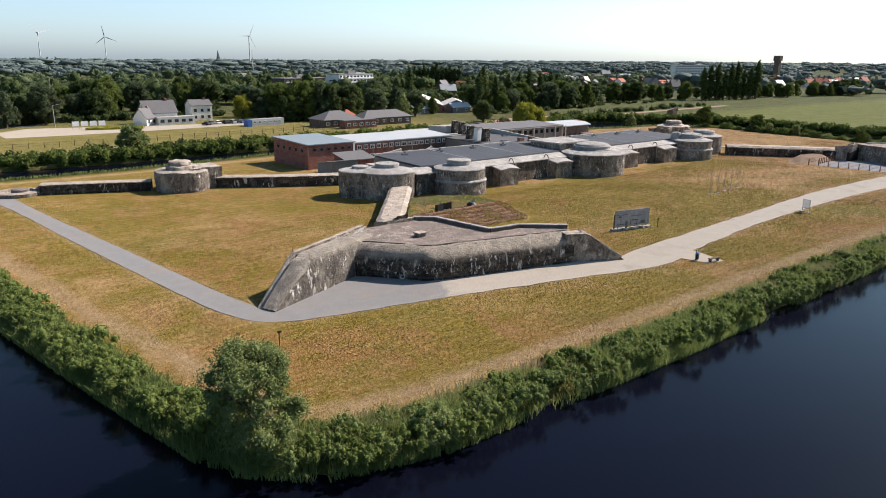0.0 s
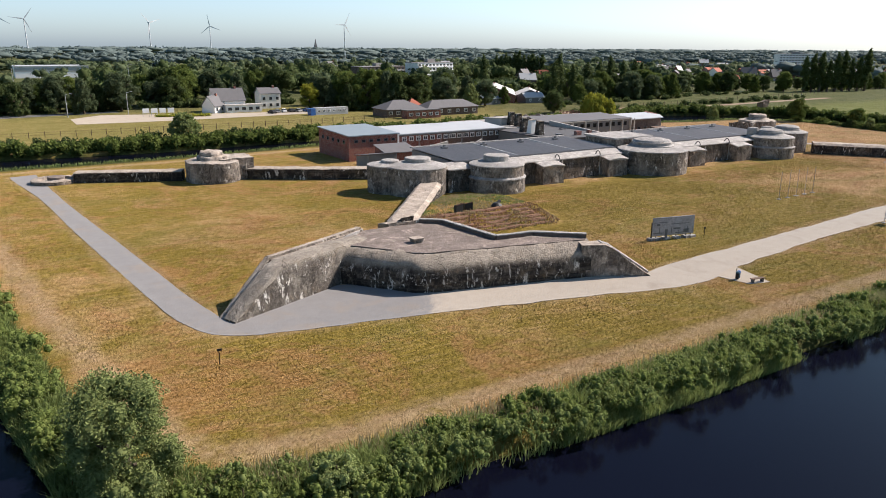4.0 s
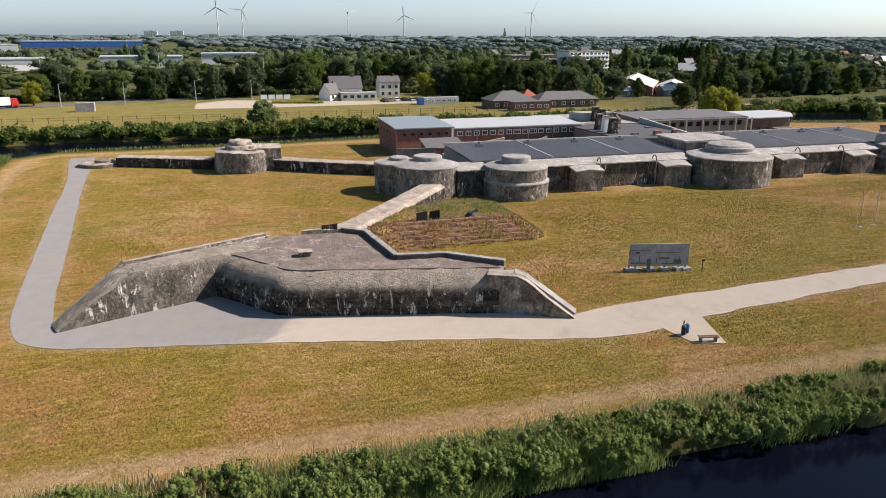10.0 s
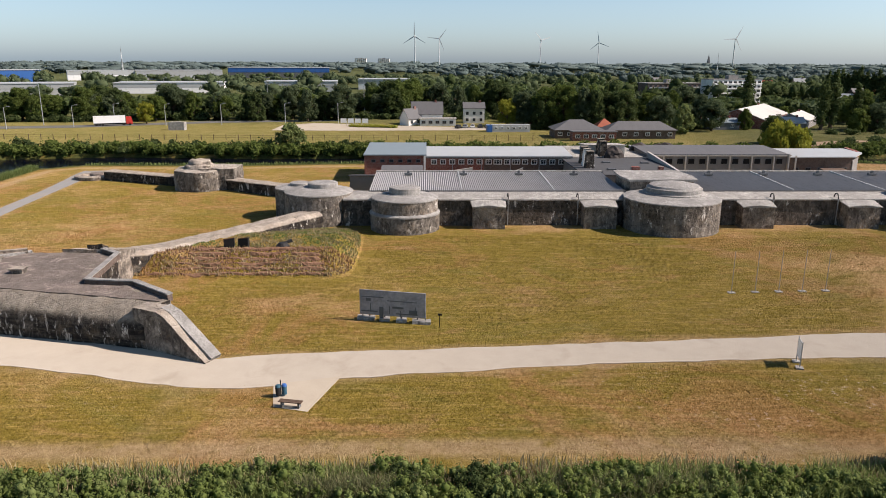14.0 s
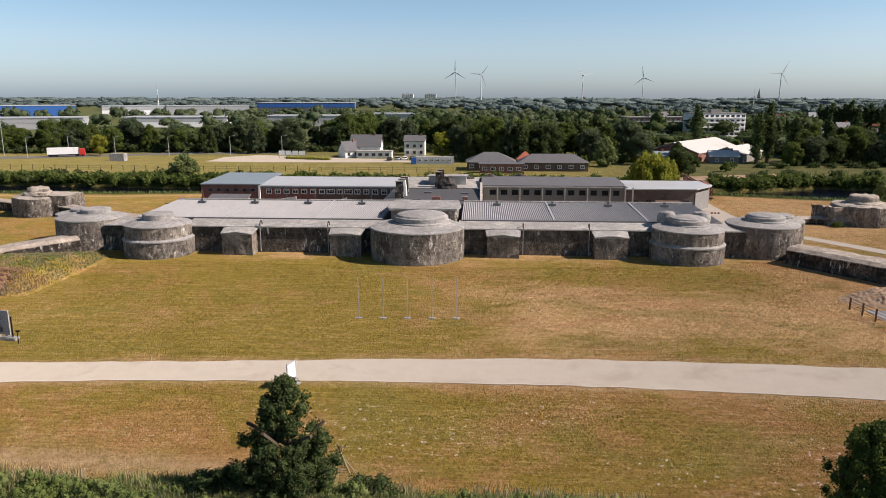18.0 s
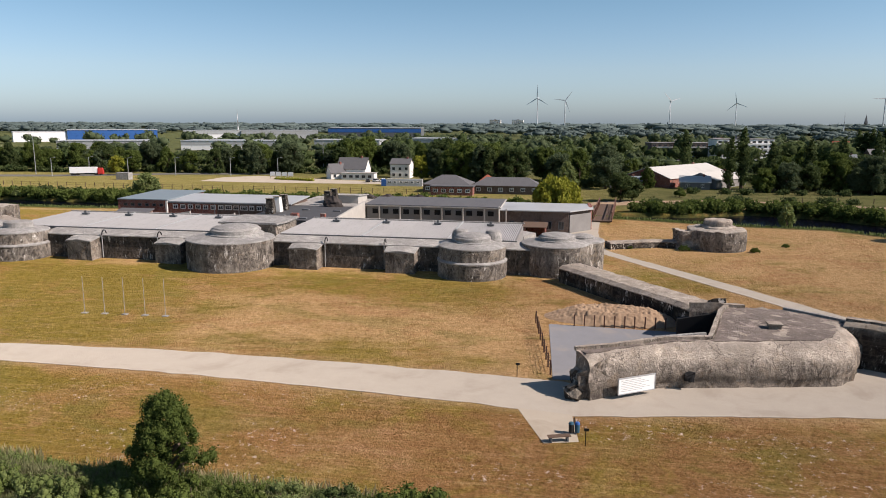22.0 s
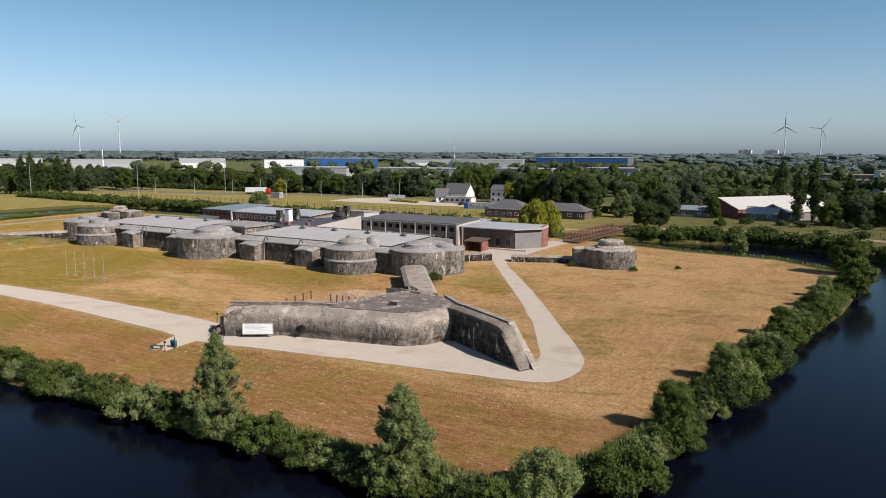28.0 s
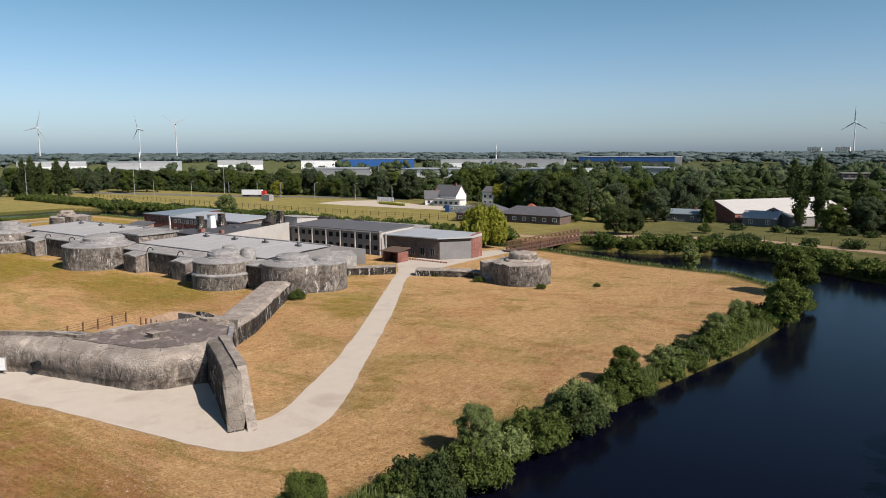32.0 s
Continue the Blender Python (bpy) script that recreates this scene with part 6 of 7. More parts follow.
def tree_meshes(kind, mat, h, w, detail, size, seed):
    key = (kind, mat.name, h, w, detail, seed)
    if key not in TREES:
        v, f = leaf_cloud(crown_blobs(kind, h, w, seed), detail, size, seed, 0.8 if kind == "weeping" else 0.1)
        TREES[key] = (trunk_shape(h, w, kind, seed).mesh("trunk", BARK), raw_mesh("crown", v, f, mat))
    return TREES[key]


def tree(name, x, y, kind, mat, h, w, label, category="tree", group="", detail=14, size=0.22, seed=1, scale=1.0, z=0.0):
    ob = thing(name, x, y, z, label, category, group)
    ob.matrix_world = Matrix.LocRotScale((x, y, z), Euler((0, 0, (x * 7.3 + y * 3.1) % math.tau)), (scale, scale, scale * (0.92 + 0.16 * ((x * 13.7 + y * 5.9) % 1))))
    t, c = tree_meshes(kind, mat, h, w, detail, size, seed)
    part("trunk", t, None, ob)
    part("crown", c, None, ob)
    return ob


# trees on the banks of the island
NEAR = dict(detail=72, size=0.088)
tree("willow_tree", 18.9, 43.6, "round", LEAF_SILVER, 9.0, 6.6, "slender grey-green willow on the moat bank", seed=3, z=-1.3, detail=85, size=0.085, scale=1.1)
tree("willow_bush", 30.2, 37.6, "bush", LEAF_SILVER, 3.6, 4.6, "round grey-green shrub on the moat bank", "shrub", seed=5, z=-0.7, **NEAR)
tree("alder_bush", 24.6, 39.0, "bush", LEAF, 3.0, 4.8, "dark green shrub on the moat bank", "shrub", seed=6, z=-0.7, **NEAR)
tree("alder_tree", 138.0, 38.8, "cone", LEAF_DARK, 9.0, 8.2, "dense dark green alder on the moat bank", seed=7, detail=85, size=0.085, z=-0.4)
tree("alder_bush", 133.6, 38.4, "bush", LEAF_DARK, 3.2, 5.4, "dark green shrub on the moat bank", "shrub", seed=14, z=-0.5, **NEAR)
tree("alder_bush", 143.5, 38.2, "bush", LEAF_DARK, 3.0, 5.2, "dark green shrub on the moat bank", "shrub", seed=6, z=-0.5, **NEAR)
tree("alder_tree", 173.8, 36.3, "column", LEAF, 8.4, 6.4, "upright green alder on the moat bank", seed=8, detail=85, size=0.085, z=-0.4)
tree("willow_tree", 227.0, 35.6, "cone", LEAF_SILVER, 9.0, 7.4, "slender grey-green willow on the moat bank", seed=9, z=-0.6, detail=85, size=0.085)
tree("willow_tree", 248.0, 35.2, "cone", LEAF_SILVER, 8.8, 7.8, "slender grey-green willow on the moat bank", seed=10, z=-0.6, detail=85, size=0.085)
tree("willow_tree", 258.6, 39.4, "bush", LEAF_SILVER, 5.2, 6.0, "broad grey-green willow shrub on the moat corner", seed=4, z=-0.6, **NEAR)
tree("willow_tree", 278.5, 141.5, "round", LEAF, 7.6, 6.4, "broad green willow leaning over the moat", seed=12, z=-0.6, detail=20, size=0.2)
tree("willow_tree", 276.2, 163.0, "round", LEAF, 9.3, 7.0, "broad green willow leaning over the moat", seed=12, z=-0.6, detail=20, size=0.2)
tree("weeping_willow", 195.8, 187.5, "weeping", LEAF_YELLOW, 11.0, 13.0, "bright yellow-green weeping willow behind the fort", seed=13, detail=16, size=0.3)
r = random.Random(5)
for k in range(84):
    f = k / 83
    x = 262.8 + 14.5 * f + r.uniform(-1.1, 1.1)
    y = 44 + 112 * f + r.uniform(-1.2, 1.2)
    tree("bank_shrub", x, y, "bush", (LEAF, LEAF_OLIVE, LEAF_DARK, LEAF, LEAF_SILVER)[k % 5], 3.0, 4.4, "green leafy shrub on the moat bank", "shrub", "shrubs on the bank", seed=(6, 14, 15)[k % 3], scale=r.choice((0.5, 0.65, 0.8, 0.95, 1.2, 1.45)), z=-0.7, **NEAR)
    if k in (9, 22, 41, 58, 66):
        tree("bank_willow", x - 0.4, y + 1.0, "round", (LEAF_SILVER, LEAF)[k % 2], 9.0, 6.6, "young grey-green willow rising from the bank shrubs", seed=3, z=-0.6, scale=r.uniform(0.45, 0.6), detail=85, size=0.085)
for k in range(36):
    x = 176 + k * 2.3 + r.uniform(-0.7, 0.7)
    tree("bank_shrub", x, 35.2 + r.uniform(-0.8, 0.8), "bush", (LEAF, LEAF_OLIVE, LEAF, LEAF_SILVER, LEAF_DARK)[k % 5], 3.0, 4.4, "green leafy shrub on the moat bank", "shrub", "shrubs on the bank", seed=(6, 14, 15)[k % 3], scale=r.uniform(0.65, 1.4), z=-0.6, **NEAR)
for x, s in ((98.6, 0.8), (103.2, 0.85), (86.0, 0.7), (122, 0.5), (131, 0.75)):
    tree("bank_shrub", x, 38.2, "bush", LEAF_DARK, 3.0, 4.4, "dark green shrub among the reeds", "shrub", "shrubs on the bank", seed=14, scale=s, z=-0.4, **NEAR)
for x, y, s in ((205.4, 111.0, 0.75), (236.2, 143.2, 0.45), (222.6, 142.8, 0.55), (243.9, 151, 0.35), (212, 143.2, 0.3)):
    tree("wall_shrub", x, y, "bush", LEAF, 3.0, 4.4, "green weeds growing against the concrete", "shrub", "weeds", seed=14, scale=s, **NEAR)


def blades(name, pts, h0, h1, mat, label, w=0.05, seed=1, lean=0.35, parts=2):
    """Reeds and tall grass: tapered bent blades standing at pts (x, y, z)."""
    r = np.random.RandomState(seed)
    n = len(pts)
    h = h0 + (h1 - h0) * r.rand(n, 1)
    a = r.rand(n) * math.tau
    side = np.stack([np.cos(a), np.sin(a), 0 * a], 1) * w
    b = r.rand(n) * math.tau
    out = np.stack([np.cos(b), np.sin(b), 0 * b], 1) * h * lean * r.rand(n, 1)
    up = np.array([[0, 0, 1.0]])
    p0, p1, p2 = pts, pts + out * 0.35 + up * h * 0.6, pts + out + up * h
    V = np.stack([p0 - side, p0 + side, p1 - side, p1 + side, p2 - side * 0.2, p2 + side * 0.2], 1).reshape(-1, 3)
    k = np.arange(n)[:, None] * 6
    F = np.concatenate([k + [[0, 1, 3, 2]], k + [[2, 3, 5, 4]]])
    return tagged(new(name, raw_mesh(name, V, F, mat)), label, "reeds", kind="stuff")


def scatter(poly_line, w0, w1, n, seed, zfn):
    """Points spread beside a line of corners, between two distances from it (to its left)."""
    r = np.random.RandomState(seed)
    P = np.array(poly_line, float)
    seg = np.diff(P, axis=0)
    ln = np.hypot(seg[:, 0], seg[:, 1])
    i = r.choice(len(seg), n, p=ln / ln.sum())
    t = r.rand(n, 1)
    nrm = np.stack([-seg[:, 1], seg[:, 0]], 1) / ln[:, None]
    q = P[i] + seg[i] * t + nrm[i] * (w0 + (w1 - w0) * r.rand(n, 1))
    return np.column_stack([q, zfn(q[:, 0], q[:, 1])])


def bank_z(x, y):
    wet = np.minimum(-between(x, y, ISLAND), between(x, y, OUTER))
    return np.maximum(np.where(wet > 0, -np.minimum(1, wet / 2.2) * 2.6, 0), -1.1) - 0.1


front = [(18, 44), (22, 39.8), (30, 37.6), (60, 36.6), (90, 36.8), (112, 36.8), (150, 35.8), (188, 34.5)]
left = [(2, 176), (3, 150), (7, 114), (11, 80), (14.5, 59), (17, 46), (22, 40.5)]
clump = np.random.RandomState(2)


def patchy(p, scale, lo):
    keep = np.array([noise.noise(Vector((a * scale, b * scale, 0.5))) for a, b, _ in p]) > lo - 0.35 * clump.rand(len(p))
    return p[keep]


blades("reeds", patchy(scatter(front, -2.1, 3.0, 90000, 1, bank_z), 0.12, -0.1), 0.6, 1.3, REED, "tall green reeds along the moat bank", 0.028, 3, 0.9)
blades("reeds", patchy(scatter([(92, 36.8), (112, 36.8), (150, 35.8), (188, 34.5)], -2.0, 1.3, 56000, 21, bank_z), 0.09, -0.05), 0.8, 1.55, REED_PALE, "tall pale-tipped reeds along the moat bank", 0.026, 22, 0.6)
blades("dry_reeds", patchy(scatter(front, 0.8, 3.9, 22000, 4, bank_z), 0.2, 0.05), 0.5, 1.15, REED_DRY, "straw-coloured tall grass along the moat bank", 0.045, 5)
blades("reeds", scatter(left, -1.8, 2.4, 34000, 6, bank_z), 0.7, 1.5, REED, "tall green reeds along the moat bank", 0.045, 7, 0.8)
blades("reeds", scatter([(188, 34.5), (208, 35.5), (239, 36), (256, 36.5), (262, 47), (264, 58), (266, 80), (269.5, 95), (275.5, 125), (278, 150), (277, 166)], -0.6, 1.6, 12000, 8, bank_z), 0.6, 1.3, REED, "green reeds along the moat bank", 0.06, 9)
blades("reeds", scatter([(277, 166), (262, 180), (240, 183), (214, 191), (195, 193), (150, 193), (90, 189), (50, 184), (12, 184)], -0.9, 0.8, 6000, 10, bank_z), 0.3, 0.9, REED, "green reeds along the back moat", 0.12, 11)
q = np.random.RandomState(12)
wx, wy = q.uniform(63, 91, 26000), q.uniform(83.5, 112, 26000)
wz = np.array([hill(a, b) for a, b in zip(wx, wy)])
ok = wz > 0.2
top = np.column_stack([wx, wy, wz - 0.05])[ok & (wy > 90.8)]
blades("weeds", patchy(top, 0.3, 0.0), 0.08, 0.32, REED, "green weeds on the hillock", 0.05, 14)
blades("weeds", patchy(top, 0.45, 0.1), 0.1, 0.4, REED_DRY, "dry weeds on the hillock", 0.04, 16)
blades("dry_weeds", np.column_stack([wx, wy, wz - 0.05])[ok & (wy <= 90.6)], 0.12, 0.42, BRACKEN, "dry reddish weeds on the hillock", 0.05, 15)
blades("weeds", patchy(np.column_stack([wx, wy, wz - 0.05])[ok & (wy <= 90.6)], 0.35, 0.15), 0.15, 0.5, REED_DRY, "straw-coloured weeds on the hillock", 0.04, 17)
del q

# hedges on the far banks, as one mass of shrubs
def shrub_mass(name, spots, mat, label, category, detail, size, seed, lumps=4):
    blobs = []
    rr = random.Random(seed)
    for x, y, h, w in spots:
        if lumps > 4:
            for k in range(lumps):
                a, q = rr.uniform(0, math.tau), rr.random() ** 0.5
                s = rr.uniform(0.11, 0.2)
                blobs.append((x + math.cos(a) * w * 0.48 * q, y + math.sin(a) * w * 0.48 * q, h * (0.3 + 0.5 * (1 - 0.7 * q * q) * rr.random()), w * s, w * s, h * s * 1.5))
            continue
        for k in range(4):
            a = rr.uniform(0, math.tau)
            blobs.append((x + math.cos(a) * w * 0.25, y + math.sin(a) * w * 0.25, h * rr.uniform(0.2, 0.62), w * 0.33, w * 0.33, h * 0.42))
    v, f = leaf_cloud(blobs, detail, size, seed)
    return tagged(new(name, raw_mesh(name, v, f, mat)), label, category, kind="stuff")


def line_spots(pts, step, h, w, seed, jitter=1.0):
    rr = random.Random(seed)
    out = []
    for a, b in zip(pts, pts[1:]):
        d = math.hypot(b[0] - a[0], b[1] - a[1])
        for k in range(int(d / step)):
            t = (k + rr.random()) * step / d
            s = rr.uniform(0.7, 1.25)
            out.append((a[0] + (b[0] - a[0]) * t + rr.uniform(-jitter, jitter), a[1] + (b[1] - a[1]) * t + rr.uniform(-jitter, jitter), h * s, w * s))
    return out


shrub_mass("bank_hedge", line_spots([(-120, 211), (-36, 208), (-16, 204), (10, 209), (54, 205), (97, 208), (150, 207), (196, 204)], 1.2, 3.1, 4.0, 41, 1.5), LEAF, "green shrubs along the far moat bank", "hedge", 4.5, 0.42, 42)
shrub_mass("bank_hedge", line_spots([(-120, 218), (-36, 215), (10, 214), (97, 213)], 3.2, 2.8, 4.2, 43), LEAF_DARK, "dark green shrubs along the far moat bank", "hedge", 4.5, 0.42, 44)
shrub_mass("bank_hedge", line_spots([(219, 207), (232, 207.5), (250, 215), (268, 209.5), (284, 195.5), (298.5, 188), (299.5, 120), (301.5, 60)], 1.1, 3.0, 4.4, 45, 1.6), LEAF, "green shrubs along the outer moat bank", "hedge", 4.5, 0.4, 46)
shrub_mass("undergrowth", line_spots([(-260, 300), (-150, 312), (-60, 316), (10, 330), (66, 336), (140, 333)], 3.0, 3.5, 6.0, 47, 3) + line_spots([(140, 285), (212, 285)], 4.0, 3.2, 5.0, 48, 4) + line_spots([(205, 330), (330, 330), (420, 300)], 3.5, 3.5, 6.0, 49, 4), LEAF_DARK, "dark undergrowth below the belt of trees", "undergrowth", 1.2, 0.7, 50)
herbs = line_spots([(20.5, 41.0), (30, 37.6), (62, 36.8), (90, 36.9), (112, 36.7), (150, 35.7), (176, 35.0)], 0.4, 1.55, 2.0, 101, 2.3)
shrub_mass("bank_herbs", herbs[::2], HERB, "leafy green herbs and nettles on the moat bank", "herbs", 24, 0.09, 102, 12)
shrub_mass("bank_herbs", herbs[1::2], REED, "bright green herbs and reeds on the moat bank", "herbs", 24, 0.09, 112, 12)
herbs = line_spots([(5, 150), (8.2, 114), (12, 80), (15.2, 59), (17.8, 47)], 0.6, 1.8, 2.7, 103, 1.6)
shrub_mass("bank_herbs", herbs, HERB, "leafy green herbs and nettles on the moat bank", "herbs", 18, 0.11, 104, 12)
shrub_mass("meadow_shrubs", line_spots([(226, 228), (262, 241), (300, 236), (410, 242)], 6.0, 2.3, 4.2, 121, 3.0) + line_spots([(240, 262), (330, 276), (420, 282)], 9.0, 2.2, 4.5, 122, 5.0), LEAF_DARK, "scattered dark green shrubs on the meadow", "shrubs", 4.5, 0.36, 123)
tree("bank_willow", 60.5, 209, "round", LEAF_SILVER, 8.2, 8.2, "round grey-green willow on the far moat bank", seed=4, detail=8, size=0.34)
tree("bank_willow", 252.3, 182.5, "column", LEAF_SILVER, 6.2, 4.6, "pale green willow on the far moat bank", seed=10, detail=8, size=0.34)
tree("bank_willow", 13, 208, "bush", LEAF_SILVER, 4.0, 5.0, "grey-green shrub on the far moat bank", "shrub", seed=4, detail=8, size=0.34)

# ---- land beyond the moat ----
FAR = dict(detail=20.0, size=0.21)
r = random.Random(11)


def belt(n, x0, x1, y0, y1, hmin, hmax, seed, label, mats=(LEAF_DARK, LEAF, LEAF_MID, LEAF_OLIVE, LEAF_DARK, LEAF, LEAF_MID), kinds=("round", "round", "column")):
    rr = random.Random(seed)
    for k in range(n):
        x, y = rr.uniform(x0, x1), rr.uniform(y0, y1)
        h = rr.uniform(hmin, hmax)
        tree("broadleaf_tree", x, y, kinds[k % len(kinds)], mats[(k * 7 + k // 3) % len(mats)], 14.0, 11.0, label, "tree", "belt of trees", seed=51 + k % 6, scale=h / 14, **FAR)


belt(40, 266, 345, 274, 300, 9, 15, 69, "dark green broadleaf tree beside the meadow")
belt(60, -150, 66, 318, 345, 10, 16, 61, "dark green broadleaf tree in a belt beyond the road")
belt(26, 66, 140, 335, 372, 11, 18, 62, "green broadleaf tree beyond the white house")
belt(30, 140, 215, 276, 320, 11, 17, 63, "green broadleaf tree in the park")
belt(34, 200, 330, 330, 390, 4.5, 7.5, 64, "dark green broadleaf tree behind the barn")
belt(22, 275, 420, 288, 330, 9, 15, 65, "dark green broadleaf tree beside the meadow")
belt(20, -300, -140, 260, 330, 10, 15, 66, "dark green broadleaf tree beyond the road")
for x, y, h in ((258, 283, 17), (263, 285, 19), (274, 287, 16), (289, 293, 17), (302, 297, 16), (316, 303, 17), (331, 308, 15), (345, 312, 17), (248, 330, 18), (360, 320, 16)):
    tree("poplar_tree", x, y, "poplar", LEAF_DARK, 17.0, 5.2, "tall slim dark poplar beyond the moat", "tree", "poplars", seed=71, scale=h / 14, detail=8, size=0.36)
for x, y, h, w, m, kd in ((134, 300, 11, 1, LEAF_YELLOW, "round"), (-18, 306, 9, 1, LEAF_YELLOW, "round"), (150, 296, 17, 1, LEAF, "round"), (215, 233, 10.5, 1, LEAF_DARK, "round"), (219, 237, 8, 1, LEAF_DARK, "round"), (188, 262, 6, 1, LEAF, "bush"), (236, 252, 5, 1, LEAF, "bush"), (197, 268, 12, 1, LEAF_SILVER, "column"), (228, 285, 9, 1, LEAF, "column"), (145, 305, 12, 1, LEAF_RUST, "poplar")):
    tree("park_tree", x, y, kd, m, 14.0, 11.0, {"bush": "green shrub near the visitor building", "poplar": "tall brown withered tree"}.get(kd, "green park tree beyond the moat"), "tree", "park trees", seed=51, scale=h / 14, **FAR)


for k in range(11):
    tree("poplar_tree", 376 + k * 2.9, 493 - k * 2.3, "poplar", LEAF_DARK, 17.0, 5.2, "tall slim poplar in a distant row", "tree", "poplars", seed=71, scale=1.15 + 0.1 * (k % 3), detail=4, size=0.5)

def far_woods(name, spots, mat, label, seed):
    """Far trees as one mass: lumpy crowns of many facets."""
    rr = np.random.RandomState(seed)
    V, F, k = [], [], 0
    m, l = 6, 4
    th = np.arange(m) * math.tau / m
    unit = np.array([(math.sin(math.pi * j / l) * math.cos(t), math.sin(math.pi * j / l) * math.sin(t), math.cos(math.pi * j / l)) for j in range(l + 1) for t in th])
    quad = np.array([[j * m + i, (j + 1) * m + i, (j + 1) * m + (i + 1) % m, j * m + (i + 1) % m] for j in range(l) for i in range(m)])
    for x, y, h, w in spots:
        for c in range(3):
            o = rr.normal(size=3) * [w * 0.22, w * 0.22, h * 0.1]
            size3 = np.array([w * 0.4, w * 0.4, h * 0.34])
            p = unit * (0.62 + 0.5 * rr.rand(len(unit), 1)) * size3 + o + [x, y, h * 0.6]
            V.append(p)
            F.append(quad + k)
            k += len(p)
            n = 36 if w < 16 else 12
            q = 0.05 if w < 40 else 0.022
            d = rr.normal(size=(n, 3))
            d /= np.linalg.norm(d, axis=1)[:, None]
            ctr = d * (0.85 + 0.35 * rr.rand(n, 1)) * size3 + o + [x, y, h * 0.6]
            a = rr.normal(size=(n, 3)) * w * q
            b = rr.normal(size=(n, 3)) * w * q
            V.append(np.stack([ctr - a, ctr - b, ctr + a, ctr + b], 1).reshape(-1, 3))
            F.append(np.arange(n * 4).reshape(-1, 4) + k)
            k += n * 4
    return tagged(new(name, raw_mesh(name, np.concatenate(V), np.concatenate(F), mat)), label, "woods", kind="stuff")


rr = np.random.RandomState(77)


def wood_spots(n, x0, x1, y0, y1, h0, h1, w=11):
    out = []
    for _ in range(n):
        x, y, h, ww = rr.uniform(x0, x1), rr.uniform(y0, y1), rr.uniform(h0, h1), w * rr.uniform(0.7, 1.5)
        out.append((x, y, min(h, 5.5) if 190 < x < 350 and 335 < y < 466 else h, ww))  # low gardens before the flats
    return out


rb = random.Random(131)
for k in range(64):
    t = k / 63
    x, y = 345 + 330 * t + rb.uniform(-6, 6), 309 - 85 * t + 20 * t * t + rb.uniform(-2, 14)
    tree("broadleaf_tree", x, y, ("round", "column")[k % 3 == 0], (LEAF, LEAF_DARK, LEAF_OLIVE)[k % 3], 14.0, 11.0, "green broadleaf tree in the line beyond the meadow", "tree", "belt of trees", seed=51 + k % 6, scale=rb.uniform(8, 13) / 14, **FAR)
for k in range(9):
    tree("poplar_tree", 462 + k * 6.0, 276 - k * 1.6, "poplar", LEAF_DARK, 17.0, 5.2, "tall slim dark poplar beyond the moat", "tree", "poplars", seed=71, scale=1.25 + 0.12 * (k % 3), detail=8, size=0.36)
belt(46, -330, -118, 262, 350, 10, 15, 67, "dark green broadleaf tree beyond the road")
for x, y, h in ((-137, 222, 21), (-131, 224, 22), (-127, 227, 20), (-118, 232, 23), (-113, 235, 21)):
    tree("poplar_tree", x, y, "poplar", LEAF_DARK, 17.0, 5.2, "tall slim dark poplar beyond the moat", "tree", "poplars", seed=71, scale=h / 17, detail=8, size=0.36)
belt(12, -175, -118, 214, 244, 7, 11, 68, "dark green broadleaf tree near the moat")
far_woods("far_woods", wood_spots(170, 70, 420, 370, 560, 8, 14) + wood_spots(90, -300, 80, 348, 470, 4, 8) + wood_spots(170, 300, 1000, 330, 700, 4, 9), LEAF_DARK, "dark green woods and gardens in the distance", 81)
far_woods("far_woods", wood_spots(260, 90, 760, 380, 900, 7, 13, 11) + wood_spots(60, -500, 90, 480, 900, 8, 14, 11) + wood_spots(110, -260, 170, 540, 1150, 5, 9, 13), LEAF_MID, "green woods in the distance", 82)
far_woods("far_woods", wood_spots(420, 100, 1900, 850, 1700, 8, 13, 22) + wood_spots(170, -1600, 100, 1250, 1700, 10, 16, 30), LEAF_FAR, "distant woods in hazy blue-green", 83)
far_woods("far_woods", wood_spots(900, -3600, 3900, 1700, 3600, 12, 20, 70), LEAF_FAR, "distant woods in hazy blue-green", 84)
far_woods("far_woods", wood_spots(220, -1900, -900, 200, 1700, 9, 16, 26), LEAF_FAR, "distant woods in hazy blue-green", 85)
far_woods("far_woods", wood_spots(420, 620, 2600, -100, 1300, 8, 15, 26), LEAF_FAR, "distant woods in hazy blue-green", 86)
far_woods("far_woods", wood_spots(500, -4200, -1200, 300, 3000, 12, 20, 60) + wood_spots(500, 1800, 4500, -300, 3000, 12, 20, 60), LEAF_FAR, "distant woods in hazy blue-green", 87)

# road, car park and yards
solo("main_road", Shape().prism([(-600, 170), (-40, 288), (10, 312), (60, 322), (60, 330), (8, 322), (-44, 299), (-604, 182)], -0.1, 0.06), ROADMAT, "grey road beyond the lawn", "road", "structure")
solo("car_park", Shape().prism([(40, 279), (60, 277.5), (84, 278), (140, 282), (140, 291), (97, 297), (72, 306), (52, 312), (40, 300)], -0.1, 0.05), GRAVEL, "pale gravel car park", "pavement", "structure")
solo("towpath", Shape().prism([(-120, 222), (10, 219), (97, 217), (200, 213), (214, 222), (250, 240), (300, 226), (420, 232), (420, 237), (300, 231), (250, 245), (208, 232), (200, 217), (97, 221), (10, 223), (-120, 226)], -0.1, 0.05), DIRT, "bare earth path along the moat", "path", "structure")
fe = thing("field_fence", 0, 0, 0, "long thin post and wire fence beyond the moat", "fence")
prev = None
